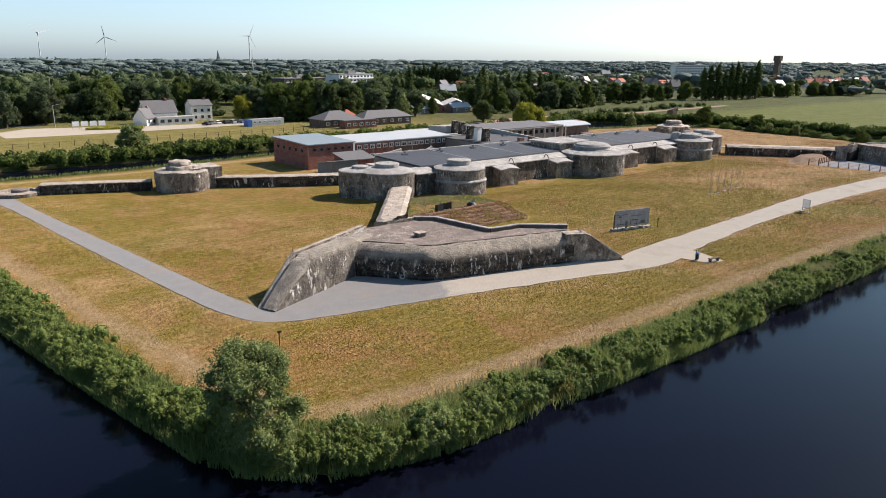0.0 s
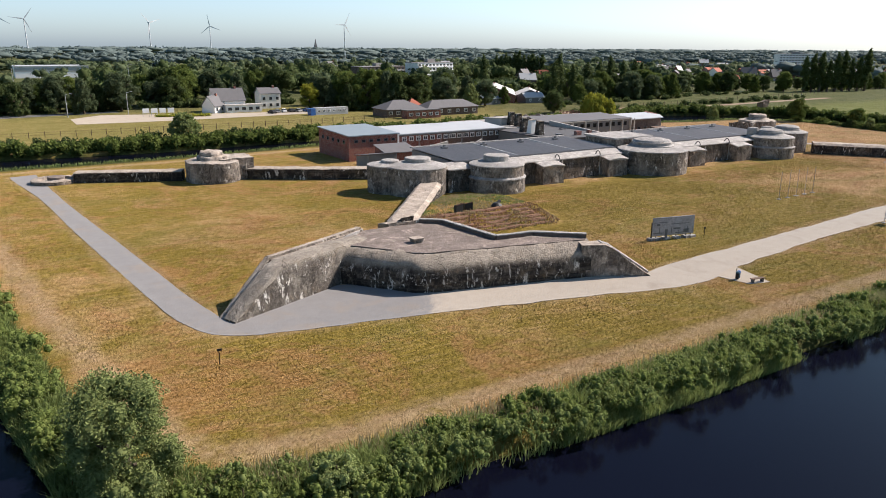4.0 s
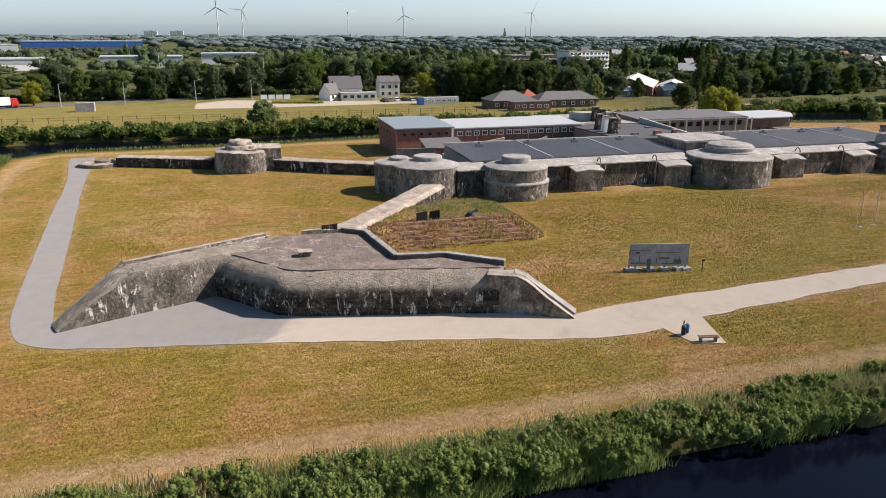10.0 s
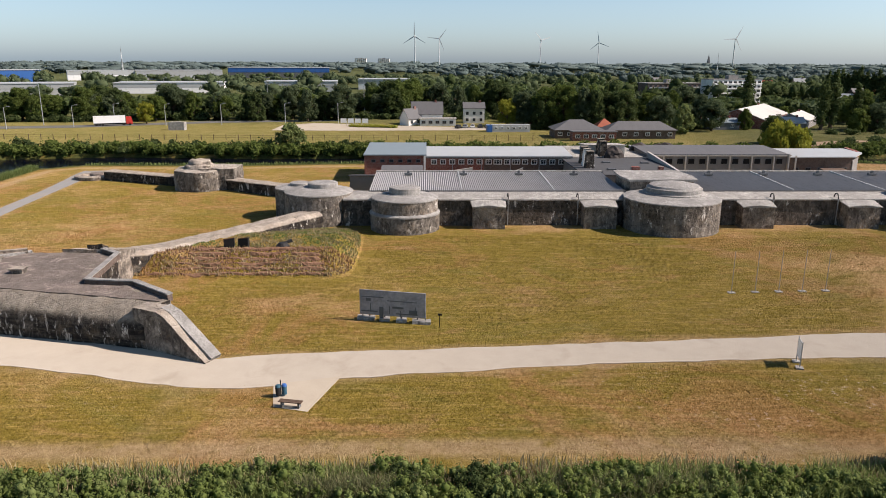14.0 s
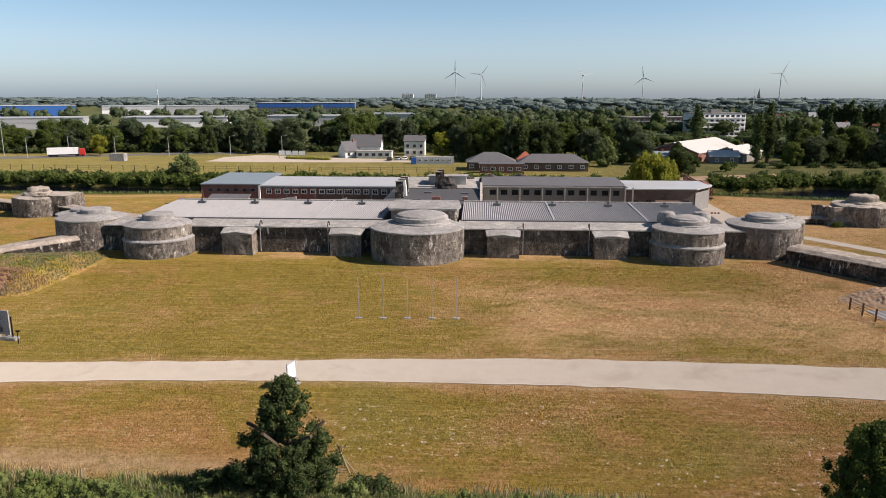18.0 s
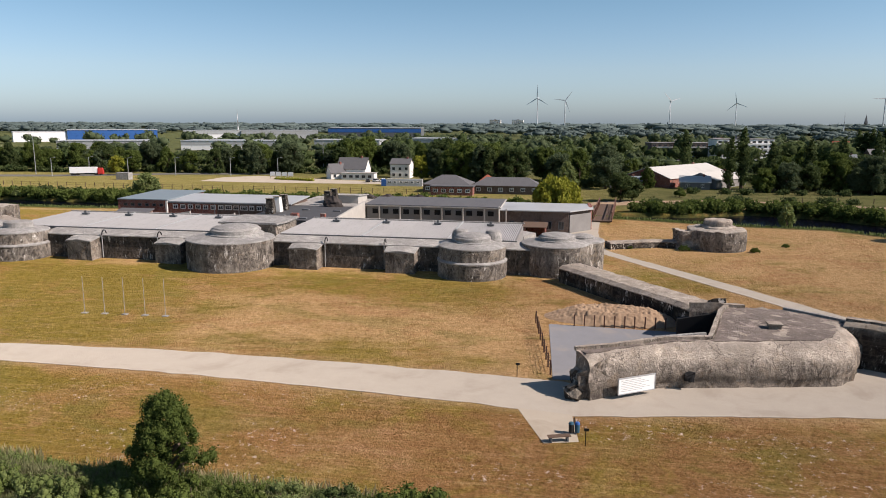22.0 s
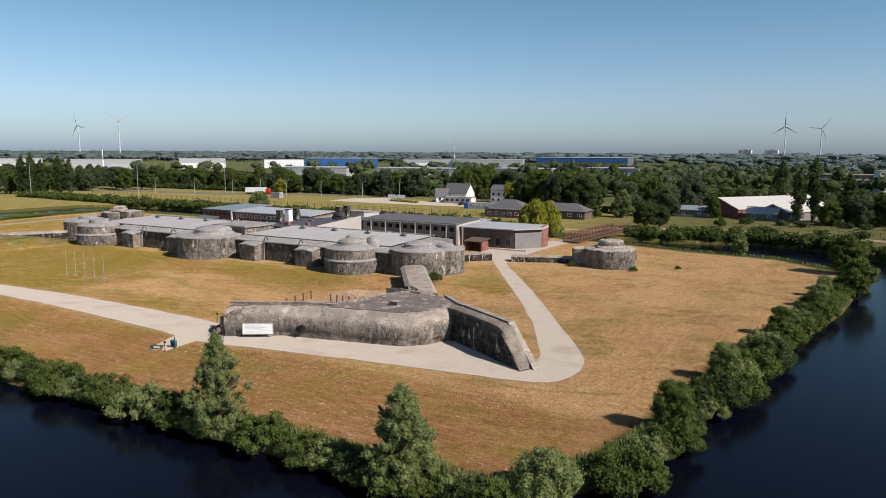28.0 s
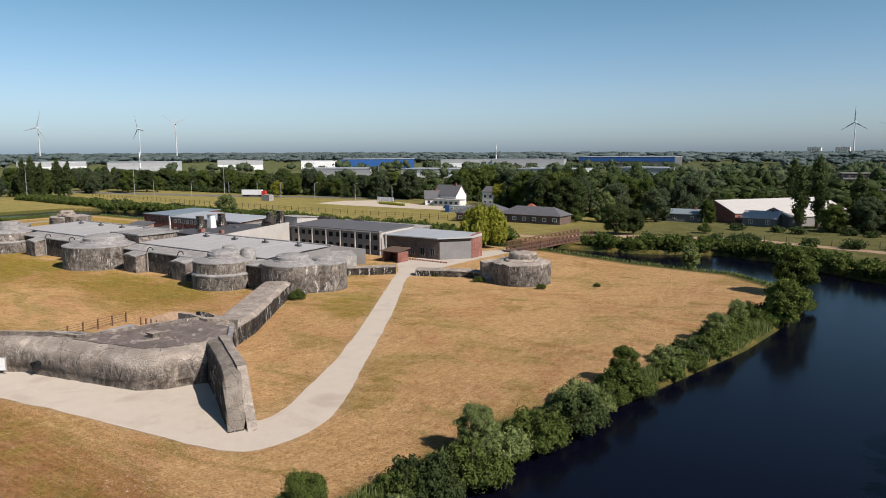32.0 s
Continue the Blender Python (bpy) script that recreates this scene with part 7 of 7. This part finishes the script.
for k in range(62):
    t = k / 61
    x, y = -110 + 255 * t, 247 - 4 * math.sin(t * 2)
    part("post", Shape().beam((x, y, -0.1), (x, y, 1.9), 0.17), WOOD, fe)
    if prev:
        part("wire", Shape().beam((*prev, 1.6), (x, y, 1.6), 0.05), WOOD, fe)
        part("wire", Shape().beam((*prev, 0.9), (x, y, 0.9), 0.05), WOOD, fe)
    prev = (x, y)
fe = thing("field_fence", 0, 0, 0, "thin post fence along the meadow", "fence")
for k in range(50):
    x, y = 245 + k * 5.5, 238 + k * 0.6
    part("post", Shape().beam((x, y, -0.1), (x, y, 1.7), 0.17), WOOD, fe)


def gable_house(name, x, y, w, d, eave, ridge, wall_mat, roof_mat, label, turn=0.0, wins=3, axis="x", group=""):
    ob = thing(name, x, y, 0, label, "house", group, turn=turn)
    hw, hd = w / 2, d / 2
    body = Shape()
    if axis == "x":
        body.add([(-hw, -hd, -0.1), (hw, -hd, -0.1), (hw, hd, -0.1), (-hw, hd, -0.1), (-hw, -hd, eave), (hw, -hd, eave), (hw, hd, eave), (-hw, hd, eave), (-hw, 0, ridge), (hw, 0, ridge)], [(3, 2, 1, 0), (0, 1, 5, 4), (2, 3, 7, 6), (1, 2, 6, 9, 5), (3, 0, 4, 8, 7), (4, 5, 9, 8), (6, 7, 8, 9)])
        rf = Shape()
        o = 0.4
        for s in (-1, 1):
            k = (ridge - eave) / hd
            rf.add([(-hw - o, s * (hd + o), eave - o * k + 0.06), (hw + o, s * (hd + o), eave - o * k + 0.06), (hw + o, 0, ridge + 0.06), (-hw - o, 0, ridge + 0.06), (-hw - o, s * (hd + o), eave - o * k + 0.28), (hw + o, s * (hd + o), eave - o * k + 0.28), (hw + o, 0, ridge + 0.28), (-hw - o, 0, ridge + 0.28)], [(3, 2, 1, 0), (4, 5, 6, 7), (0, 1, 5, 4), (1, 2, 6, 5), (2, 3, 7, 6), (3, 0, 4, 7)])
    part("wall", body, wall_mat, ob)
    part("roof", rf, roof_mat, ob)
    storeys = max(1, int(eave / 2.7))
    for st in range(storeys):
        for k in range(wins):
            window(ob, -hw + w * (k + 0.5) / wins, -hd - 0.02, 1.5 + st * 2.8, 1.2, 1.3, WHITE if wall_mat is not PLASTER_WHITE else DARKGREY, 0, None, 1)
    part("chimney", Shape().box(hw * 0.5, hw * 0.5 + 0.8, -0.4, 0.4, ridge - 1, ridge + 1.0), BRICK, ob)
    return ob


def hip_house(name, x, y, w, d, eave, ridge, wall_mat, roof_mat, label, turn=0.0, wins=4):
    ob = thing(name, x, y, 0, label, "house", turn=turn)
    hw, hd = w / 2, d / 2
    part("wall", Shape().box(-hw, hw, -hd, hd, -0.1, eave), wall_mat, ob)
    o, e = 0.6, max(0.2, hw - hd)
    part("roof", Shape().add([(-hw - o, -hd - o, eave), (hw + o, -hd - o, eave), (hw + o, hd + o, eave), (-hw - o, hd + o, eave), (-e, 0, ridge), (e, 0, ridge)], [(3, 2, 1, 0), (0, 1, 5, 4), (1, 2, 5), (2, 3, 4, 5), (3, 0, 4)]), roof_mat, ob)
    for k in range(wins):
        window(ob, -hw + w * (k + 0.5) / wins, -hd - 0.02, 1.6, 1.6, 1.3, WHITE, 0, None, 1)
    return ob


gable_house("white_house", 100.5, 309, 13, 9, 4.6, 9.2, PLASTER_WHITE, ROOF_SLATE, "white rendered house with a steep dark slate roof", 0, 4)
gable_house("white_house", 93.5, 304, 7, 6, 3.0, 6.6, PLASTER_WHITE, ROOF_SLATE, "small white house wing with a dark roof", 40, 2)
ann = thing("white_annex", 106.5, 302, 0, "flat-roofed white annex before the house", "annex")
part("wall", Shape().box(-9, 6, -2.5, 2.5, -0.1, 2.9), PLASTER_WHITE, ann)
part("roof", Shape().box(-9.3, 6.3, -2.8, 2.8, 2.9, 3.1), SCREED, ann)
for k in range(5):
    window(ann, -7.5 + k * 2.9, -2.52, 1.5, 1.6, 1.2, DARKGREY, 0, None, 1)
gable_house("white_house", 121, 317, 9, 8, 6.4, 8.6, PLASTER_WHITE, ROOF_SLATE, "two-storey white house with a low dark roof", 0, 3)
ct = thing("container_office", 131.5, 274.5, 0, "long pale container office with a row of windows", "container", turn=3)
part("body", Shape().box(-6.2, 8.4, -1.5, 1.5, 0, 2.8), ROOF_METAL, ct)
part("end", Shape().box(-8.2, -6.22, -1.7, 1.6, 0, 2.6), BLUE, ct, "blue container end")
for k in range(6):
    window(ct, -4.8 + k * 2.3, -1.52, 1.6, 1.2, 0.9, WHITE, 0, None, 1)
hip_house("visitor_building", 154, 256, 17, 12, 3.0, 6.2, BRICK_DARK, ROOF_SLATE, "low brick visitor building with a grey hipped roof", 0, 5)
hip_house("visitor_building", 176, 254, 24, 9, 3.0, 5.8, BRICK_DARK, ROOF_SLATE, "low dark building with a long slate hipped roof", 0, 6)
tb = thing("ticket_building", 158, 244, 0, "low red brick building with white windows", "building")
part("wall", Shape().box(-8, 7, -2.2, 2.2, -0.1, 3.0), BRICK, tb)
part("roof", Shape().box(-8.4, 7.4, -2.6, 2.6, 3.0, 3.3), ROOF_SLATE, tb)
for k in range(5):
    window(tb, -6.3 + k * 2.9, -2.22, 1.6, 1.7, 1.2, WHITE, 0, None, 1)
hip_house("cottage", 167, 268, 6, 6, 2.8, 5.6, BRICK, ROOF_TILE, "small brick cottage with red tiles", 0, 2)

bl = thing("stone_block", 3.8, 279.5, 0, "plain grey stone block monument on the lawn", "monument")
part("block", fine(Shape().prism([(-3, -1.6), (3, -1.6), (3, 1.6), (-3, 1.6)], -0.1, 3.1), 1.5, 0.06, 0.8, "block", SLAB), None, bl)
hd = thing("clipped_hedge", 78, 291.5, 0, "low clipped green hedge round the car park", "hedge", turn=-14)
hb = [(-9 + k * 1.0, math.sin(k) * 0.2, 0.55, 0.9, 1.2, 0.75) for k in range(20)]
v, f = leaf_cloud(hb, 9, 0.22, 90)
part("foliage", raw_mesh("foliage", v, f, LEAF_YELLOW), None, hd)
for k in range(4):
    ob = thing("notice_board", 66 + k * 3.0, 297 - k * 0.4, 0, "white notice board on two posts at the car park", "sign", "notice boards")
    part("panel", Shape().box(-1.2, 1.2, -0.05, 0.05, 1.4, 3.2), WHITE, ob)
    for s in (-1.1, 1.1):
        part("post", Shape().beam((s, 0.1, -0.1), (s, 0.1, 3.2), 0.12), STEEL, ob)


def lamp(x, y, h, double=False, arm=1.6):
    ob = thing("street_lamp", x, y, 0, "tall grey street lamp beside the road", "street lamp", "street lamps")
    part("pole", Shape().turned(0, 0, [(0.16, -0.1), (0.09, h)], 8), STEEL, ob)
    part("arm", Shape().beam((0, 0, h - 0.1), (arm, 0, h + 0.3), 0.1), STEEL, ob)
    part("head", Shape().box(arm - 0.2, arm + 0.7, -0.18, 0.18, h + 0.22, h + 0.42), STEEL, ob)


for x, y, h in ((-41, 290, 8.5), (-29, 300.5, 8.5), (-7.5, 299, 8.5), (14, 304, 8.5), (40, 308, 8.5), (62, 312, 8.5), (-62, 280, 8.5), (-84, 270, 8.5)):
    lamp(x, y, h)
for x, y, h in ((-108, 210, 18), (-81, 256, 18), (-58, 300, 18), (-20, 336, 18), (25, 345, 18), (70, 352, 18)):
    lamp(x, y, h, True, 0.9)


def car(x, y, mat, label, turn=0.0, scale=1.0, group="parked cars"):
    ob = thing("car", x, y, 0.05, label, "car", group)
    ob.matrix_world = Matrix.LocRotScale((x, y, 0.05), Euler((0, 0, radians(turn))), (scale,) * 3)
    part("body", Shape().rings([[(sx * a, sy * b, z) for sx, sy in ((-1, -1), (1, -1), (1, 1), (-1, 1))] for a, b, z in ((2.1, 0.85, 0.25), (2.15, 0.88, 0.55), (2.05, 0.86, 0.85))]), mat, ob)
    part("cabin", Shape().rings([[(sx * a - 0.2, sy * b, z) for sx, sy in ((-1, -1), (1, -1), (1, 1), (-1, 1))] for a, b, z in ((1.45, 0.8, 0.85), (1.0, 0.7, 1.38))]), GLASS, ob, "dark glazed cabin")
    part("roof", Shape().box(-1.2, 0.8, -0.7, 0.7, 1.38, 1.44), mat, ob)
    for sx in (-1.3, 1.3):
        for sy in (-0.86, 0.86):
            w = Shape()
            w.rings([[(sx + 0.32 * math.cos(math.tau * i / 12), sy + dy, 0.32 + 0.32 * math.sin(math.tau * i / 12)) for i in range(12)] for dy in (-0.1, 0.1)], bottom=True)
            part("wheel", w, TYRE, ob)


for k, (x, y, m) in enumerate(((116, 291, STEEL), (119, 291.4, WHITE), (122, 291, BLACK), (125, 290.5, STEEL), (128.5, 290, BLUE), (113, 288.5, BLACK), (133, 287, WHITE))):
    car(x, y, m, {"grey_galvanised_steel": "silver", "white_paint": "white", "black_steel": "black", "blue_paint": "blue"}[m.name] + " car parked beside the white house", 80 + k * 5)
car(238, 296, WHITE, "white van parked before the barn", 15, 1.3)


def truck(x, y, turn, cab, box, label):
    ob = thing("lorry", x, y, 0.05, label, "lorry", turn=turn)
    part("trailer", Shape().box(-7, 5, -1.25, 1.25, 1.1, 3.9), box, ob)
    part("cab", Shape().rings([[(5.3 + (sx + 1) * a, sy * 1.2, z) for sx, sy in ((-1, -1), (1, -1), (1, 1), (-1, 1))] for a, z in ((1.2, 0.5), (1.2, 1.6), (1.0, 3.4))]), cab, ob)
    part("chassis", Shape().box(-6.8, 7.2, -0.9, 0.9, 0.6, 1.1), BLACK, ob)
    for sx in (-6, -4.8, -3.6, 4.2, 6.6):
        for sy in (-1.05, 1.05):
            part("wheel", Shape().rings([[(sx + 0.5 * math.cos(math.tau * i / 12), sy + dy, 0.5 + 0.5 * math.sin(math.tau * i / 12)) for i in range(12)] for dy in (-0.15, 0.15)], bottom=True), TYRE, ob)


truck(-29, 298, 24, RED, WHITE, "white lorry with a red cab on the road")

# barn with the white roof
gable_house("barn", 243.0, 313.5, 50, 21, 3.6, 7.4, BRICK, BARN_SHEET, "large brick barn with a wide white sheet roof", 54, 3)
gable_house("barn", 256.5, 301, 26, 13, 3.2, 5.8, PLASTER_GREY, BARN_SHEET, "smaller grey barn with a white sheet roof", 54, 3)
gable_house("grey_shed", 246, 286, 11, 7, 2.8, 4.8, DARKGREY, ROOF_METAL, "small grey shed with a pale roof before the barn", -6, 2)
gable_house("grey_shed", 219.5, 288, 12, 8, 2.8, 4.2, DARKGREY, ROOF_BLUE, "low dark open shed beside the barn", 5, 2)

# apartment blocks and town
def apartments(x, y, w, d, floors, cols, mat, label, turn=0.0):
    ob = thing("apartment_building", x, y, 0, label, "apartment building", turn=turn)
    h = floors * 2.9 + 0.5
    part("wall", Shape().box(-w / 2, w / 2, -d / 2, d / 2, -0.1, h), mat, ob)
    part("roof", Shape().box(-w / 2 - 0.3, w / 2 + 0.3, -d / 2 - 0.3, d / 2 + 0.3, h, h + 0.4).box(-w * 0.1, w * 0.1, -2, 2, h + 0.4, h + 2.6), PLASTER_GREY, ob)
    for fl in range(floors):
        part("balcony", Shape().box(-w / 2 + 0.5, w / 2 - 0.5, -d / 2 - 1.2, -d / 2 - 0.01, fl * 2.9 + 0.4, fl * 2.9 + 1.2), WHITE if mat is PLASTER_WHITE else STEEL, ob)
        for c in range(cols):
            window(ob, -w / 2 + w * (c + 0.5) / cols, -d / 2 - 0.02, fl * 2.9 + 1.9, w / cols * 0.6, 1.3, DARKGREY, 0, None, 1)


apartments(302, 478, 36, 14, 5, 10, PLASTER_WHITE, "five-storey white apartment building with balconies", 12)
apartments(266, 492, 40, 14, 4, 11, BRICK_DARK, "long brown apartment building with balconies", 12)

apartments(841, 525, 44, 15, 7, 12, PLASTER_WHITE, "seven-storey white apartment building in the town", -32)
tw = thing("water_tower", 1042, 510, 0, "tall square dark brown tower in the distance", "tower")
part("shaft", Shape().box(-3.5, 3.5, -3.5, 3.5, -0.1, 27), BRICK_DARK, tw)
part("head", Shape().box(-4.5, 4.5, -4.5, 4.5, 27, 34), BRICK_DARK, tw)
apartments(-240, 3850, 60, 30, 12, 6, PLASTER_WHITE, "tall white tower block in the distance", 0)
apartments(-120, 3850, 60, 30, 12, 6, PLASTER_WHITE, "tall white tower block in the distance", 0)


def hall(x, y, w, d, h, mat, stripe, label, turn=0.0):
    ob = thing("warehouse", x, y, 0, label, "warehouse", "warehouses", turn=turn)
    part("wall", Shape().box(-w / 2, w / 2, -d / 2, d / 2, -0.1, h), mat, ob)
    part("roof", Shape().box(-w / 2 - 0.5, w / 2 + 0.5, -d / 2 - 0.5, d / 2 + 0.5, h, h + 0.6), ROOF_METAL, ob)
    part("band", Shape().box(-w / 2 - 0.1, w / 2 + 0.1, -d / 2 - 0.12, -d / 2 - 0.01, h * 0.55, h * 0.95), stripe, ob)


for x, y, w, d, h, m, st, tn, lb in ((-678, 505, 80, 40, 13, WHITE, ROOF_METAL, 62, "large white warehouse in the distance"), (-619, 603, 94, 40, 12, ROOF_METAL, STEEL, 56, "long grey warehouse in the distance"), (-542, 705, 62, 40, 13, WHITE, ROOF_METAL, 49, "large white warehouse in the distance"), (-462, 790, 60, 40, 12, WHITE, WHITE, 43, "large white warehouse in the distance"), (-400, 845, 105, 50, 14, BLUE, BLUE, 38, "large blue warehouse in the distance"), (-330, 979, 80, 40, 12, WHITE, ROOF_METAL, 27, "large white warehouse in the distance"), (-240, 1018, 110, 50, 12, ROOF_METAL, STEEL, 21, "long grey warehouse in the distance"), (-127, 1150, 150, 70, 15, DARKGREY, BLUE, 8, "dark glass hall with an overhanging white roof"), (-205, 560, 70, 36, 8.5, ROOF_METAL, STEEL, 22, "long grey warehouse beyond the belt of trees"), (-110, 610, 84, 40, 8, WHITE, ROOF_METAL, 12, "low white warehouse beyond the belt of trees"), (-8, 640, 60, 36, 8.5, ROOF_METAL, STEEL, 6, "low grey warehouse beyond the belt of trees"), (64, 700, 54, 36, 9, WHITE, STEEL, 0, "low white warehouse beyond the belt of trees")):
    hall(x, y, w, d, h, m, st, lb, tn)
rr2 = random.Random(9)
for k in range(96):
    x, y = (rr2.uniform(330, 1000), rr2.uniform(330, 760)) if k < 46 else (rr2.uniform(580, 980), rr2.uniform(310, 560))
    gable_house("town_house", x, y, rr2.uniform(9, 14), 8, rr2.uniform(3.5, 6), rr2.uniform(8, 10.5), (BRICK, PLASTER_WHITE, BRICK_DARK)[k % 3], (ROOF_TILE, ROOF_SLATE, ROOF_METAL, ROOF_SLATE)[k % 4], ("red brick", "white rendered", "brown brick")[k % 3] + " house in the town with a " + ("red tiled", "dark slate", "pale metal", "dark slate")[k % 4] + " roof", rr2.uniform(-40, 40), 3, "x", "town houses")
ch = thing("church", 1431, 3444, 0, "distant church with a pointed grey spire", "church")
part("tower", Shape().box(-5, 5, -5, 5, -0.1, 22), BRICK_DARK, ch)
part("spire", Shape().add([(-6, -6, 22), (6, -6, 22), (6, 6, 22), (-6, 6, 22), (0, 0, 62)], [(0, 1, 4), (1, 2, 4), (2, 3, 4), (3, 0, 4)]), ROOF_SLATE, ch)
part("nave", Shape().box(-8, 8, 5.01, 40, -0.1, 16), BRICK_DARK, ch)


def turbine(x, y, h, spin, turn):
    ob = thing("wind_turbine", x, y, 0, "white three-bladed wind turbine on the horizon", "wind turbine", "wind turbines", turn=turn)
    part("mast", Shape().turned(0, 0, [(2.2, -0.1), (1.2, h)], 16), MAST_WHITE, ob, smooth=True)
    part("nacelle", Shape().box(-1.6, 1.6, -4.2, 5, h - 1.2, h + 2.2), MAST_WHITE, ob)
    part("hub", Shape().turned(0, 0, [(1.6, 0), (1.2, 1.2), (0.2, 2.0)], 12).mesh("hub", MAST_WHITE), None, ob).matrix_basis = pose(0, -4.2, h + 0.5, 90, 0, 0)
    bl_ = Shape().rings([[(sx * a, sy * b - 4.8, z) for sx, sy in ((-1, -1), (1, -1), (1, 1), (-1, 1))] for a, b, z in ((0.7, 0.6, 0.5), (1.8, 0.4, 8), (1.1, 0.25, 24), (0.3, 0.1, 44))]).mesh("blade", MAST_WHITE)
    for k in range(3):
        b = part("blade", bl_, None, ob)
        b.matrix_basis = pose(0, 0, h + 0.5) @ pose(0, 0, 0, 0, spin + 120 * k, 0)


for k, (x, y, h) in enumerate(((64, 2410, 102), (148, 2684, 102), (518, 2689, 99), (800, 2986, 98), (1089, 2352, 96), (-1582, 1313, 107), (-1840, 1356, 99), (-1617, 937, 88), (-1900, 900, 88))):
    turbine(x, y, h, k * 37, k * 23 % 60 - 20)
for x, y, h in ((-506, 524, 32), (-350, 1100, 45), (700, 1500, 45)):
    m = thing("radio_mast", x, y, 0, "thin red and white lattice mast in the distance", "mast")
    for k in range(5):
        part("section", Shape().rings([[(sx * a, sy * a, z) for sx, sy in ((-1, -1), (1, -1), (1, 1), (-1, 1))] for a, z in ((1.1 - k * 0.2, h * k / 5), (0.9 - k * 0.2, h * (k + 1) / 5))]), WHITE if k % 2 else STEEL, m)
# stone bases and the bunker on the far meadow
md = thing("meadow_hut", 306, 198, 0, "dark brick ruin on the green meadow", "ruin")
part("wall", fine(Shape().prism([(-2, -1.5), (2, -1.5), (2, 1.5), (-2, 1.5)], -0.1, [4.2, 5.2, 4.6, 3.6]), 1.0, 0.3, 0.9, "wall", BRICK_DARK), None, md)
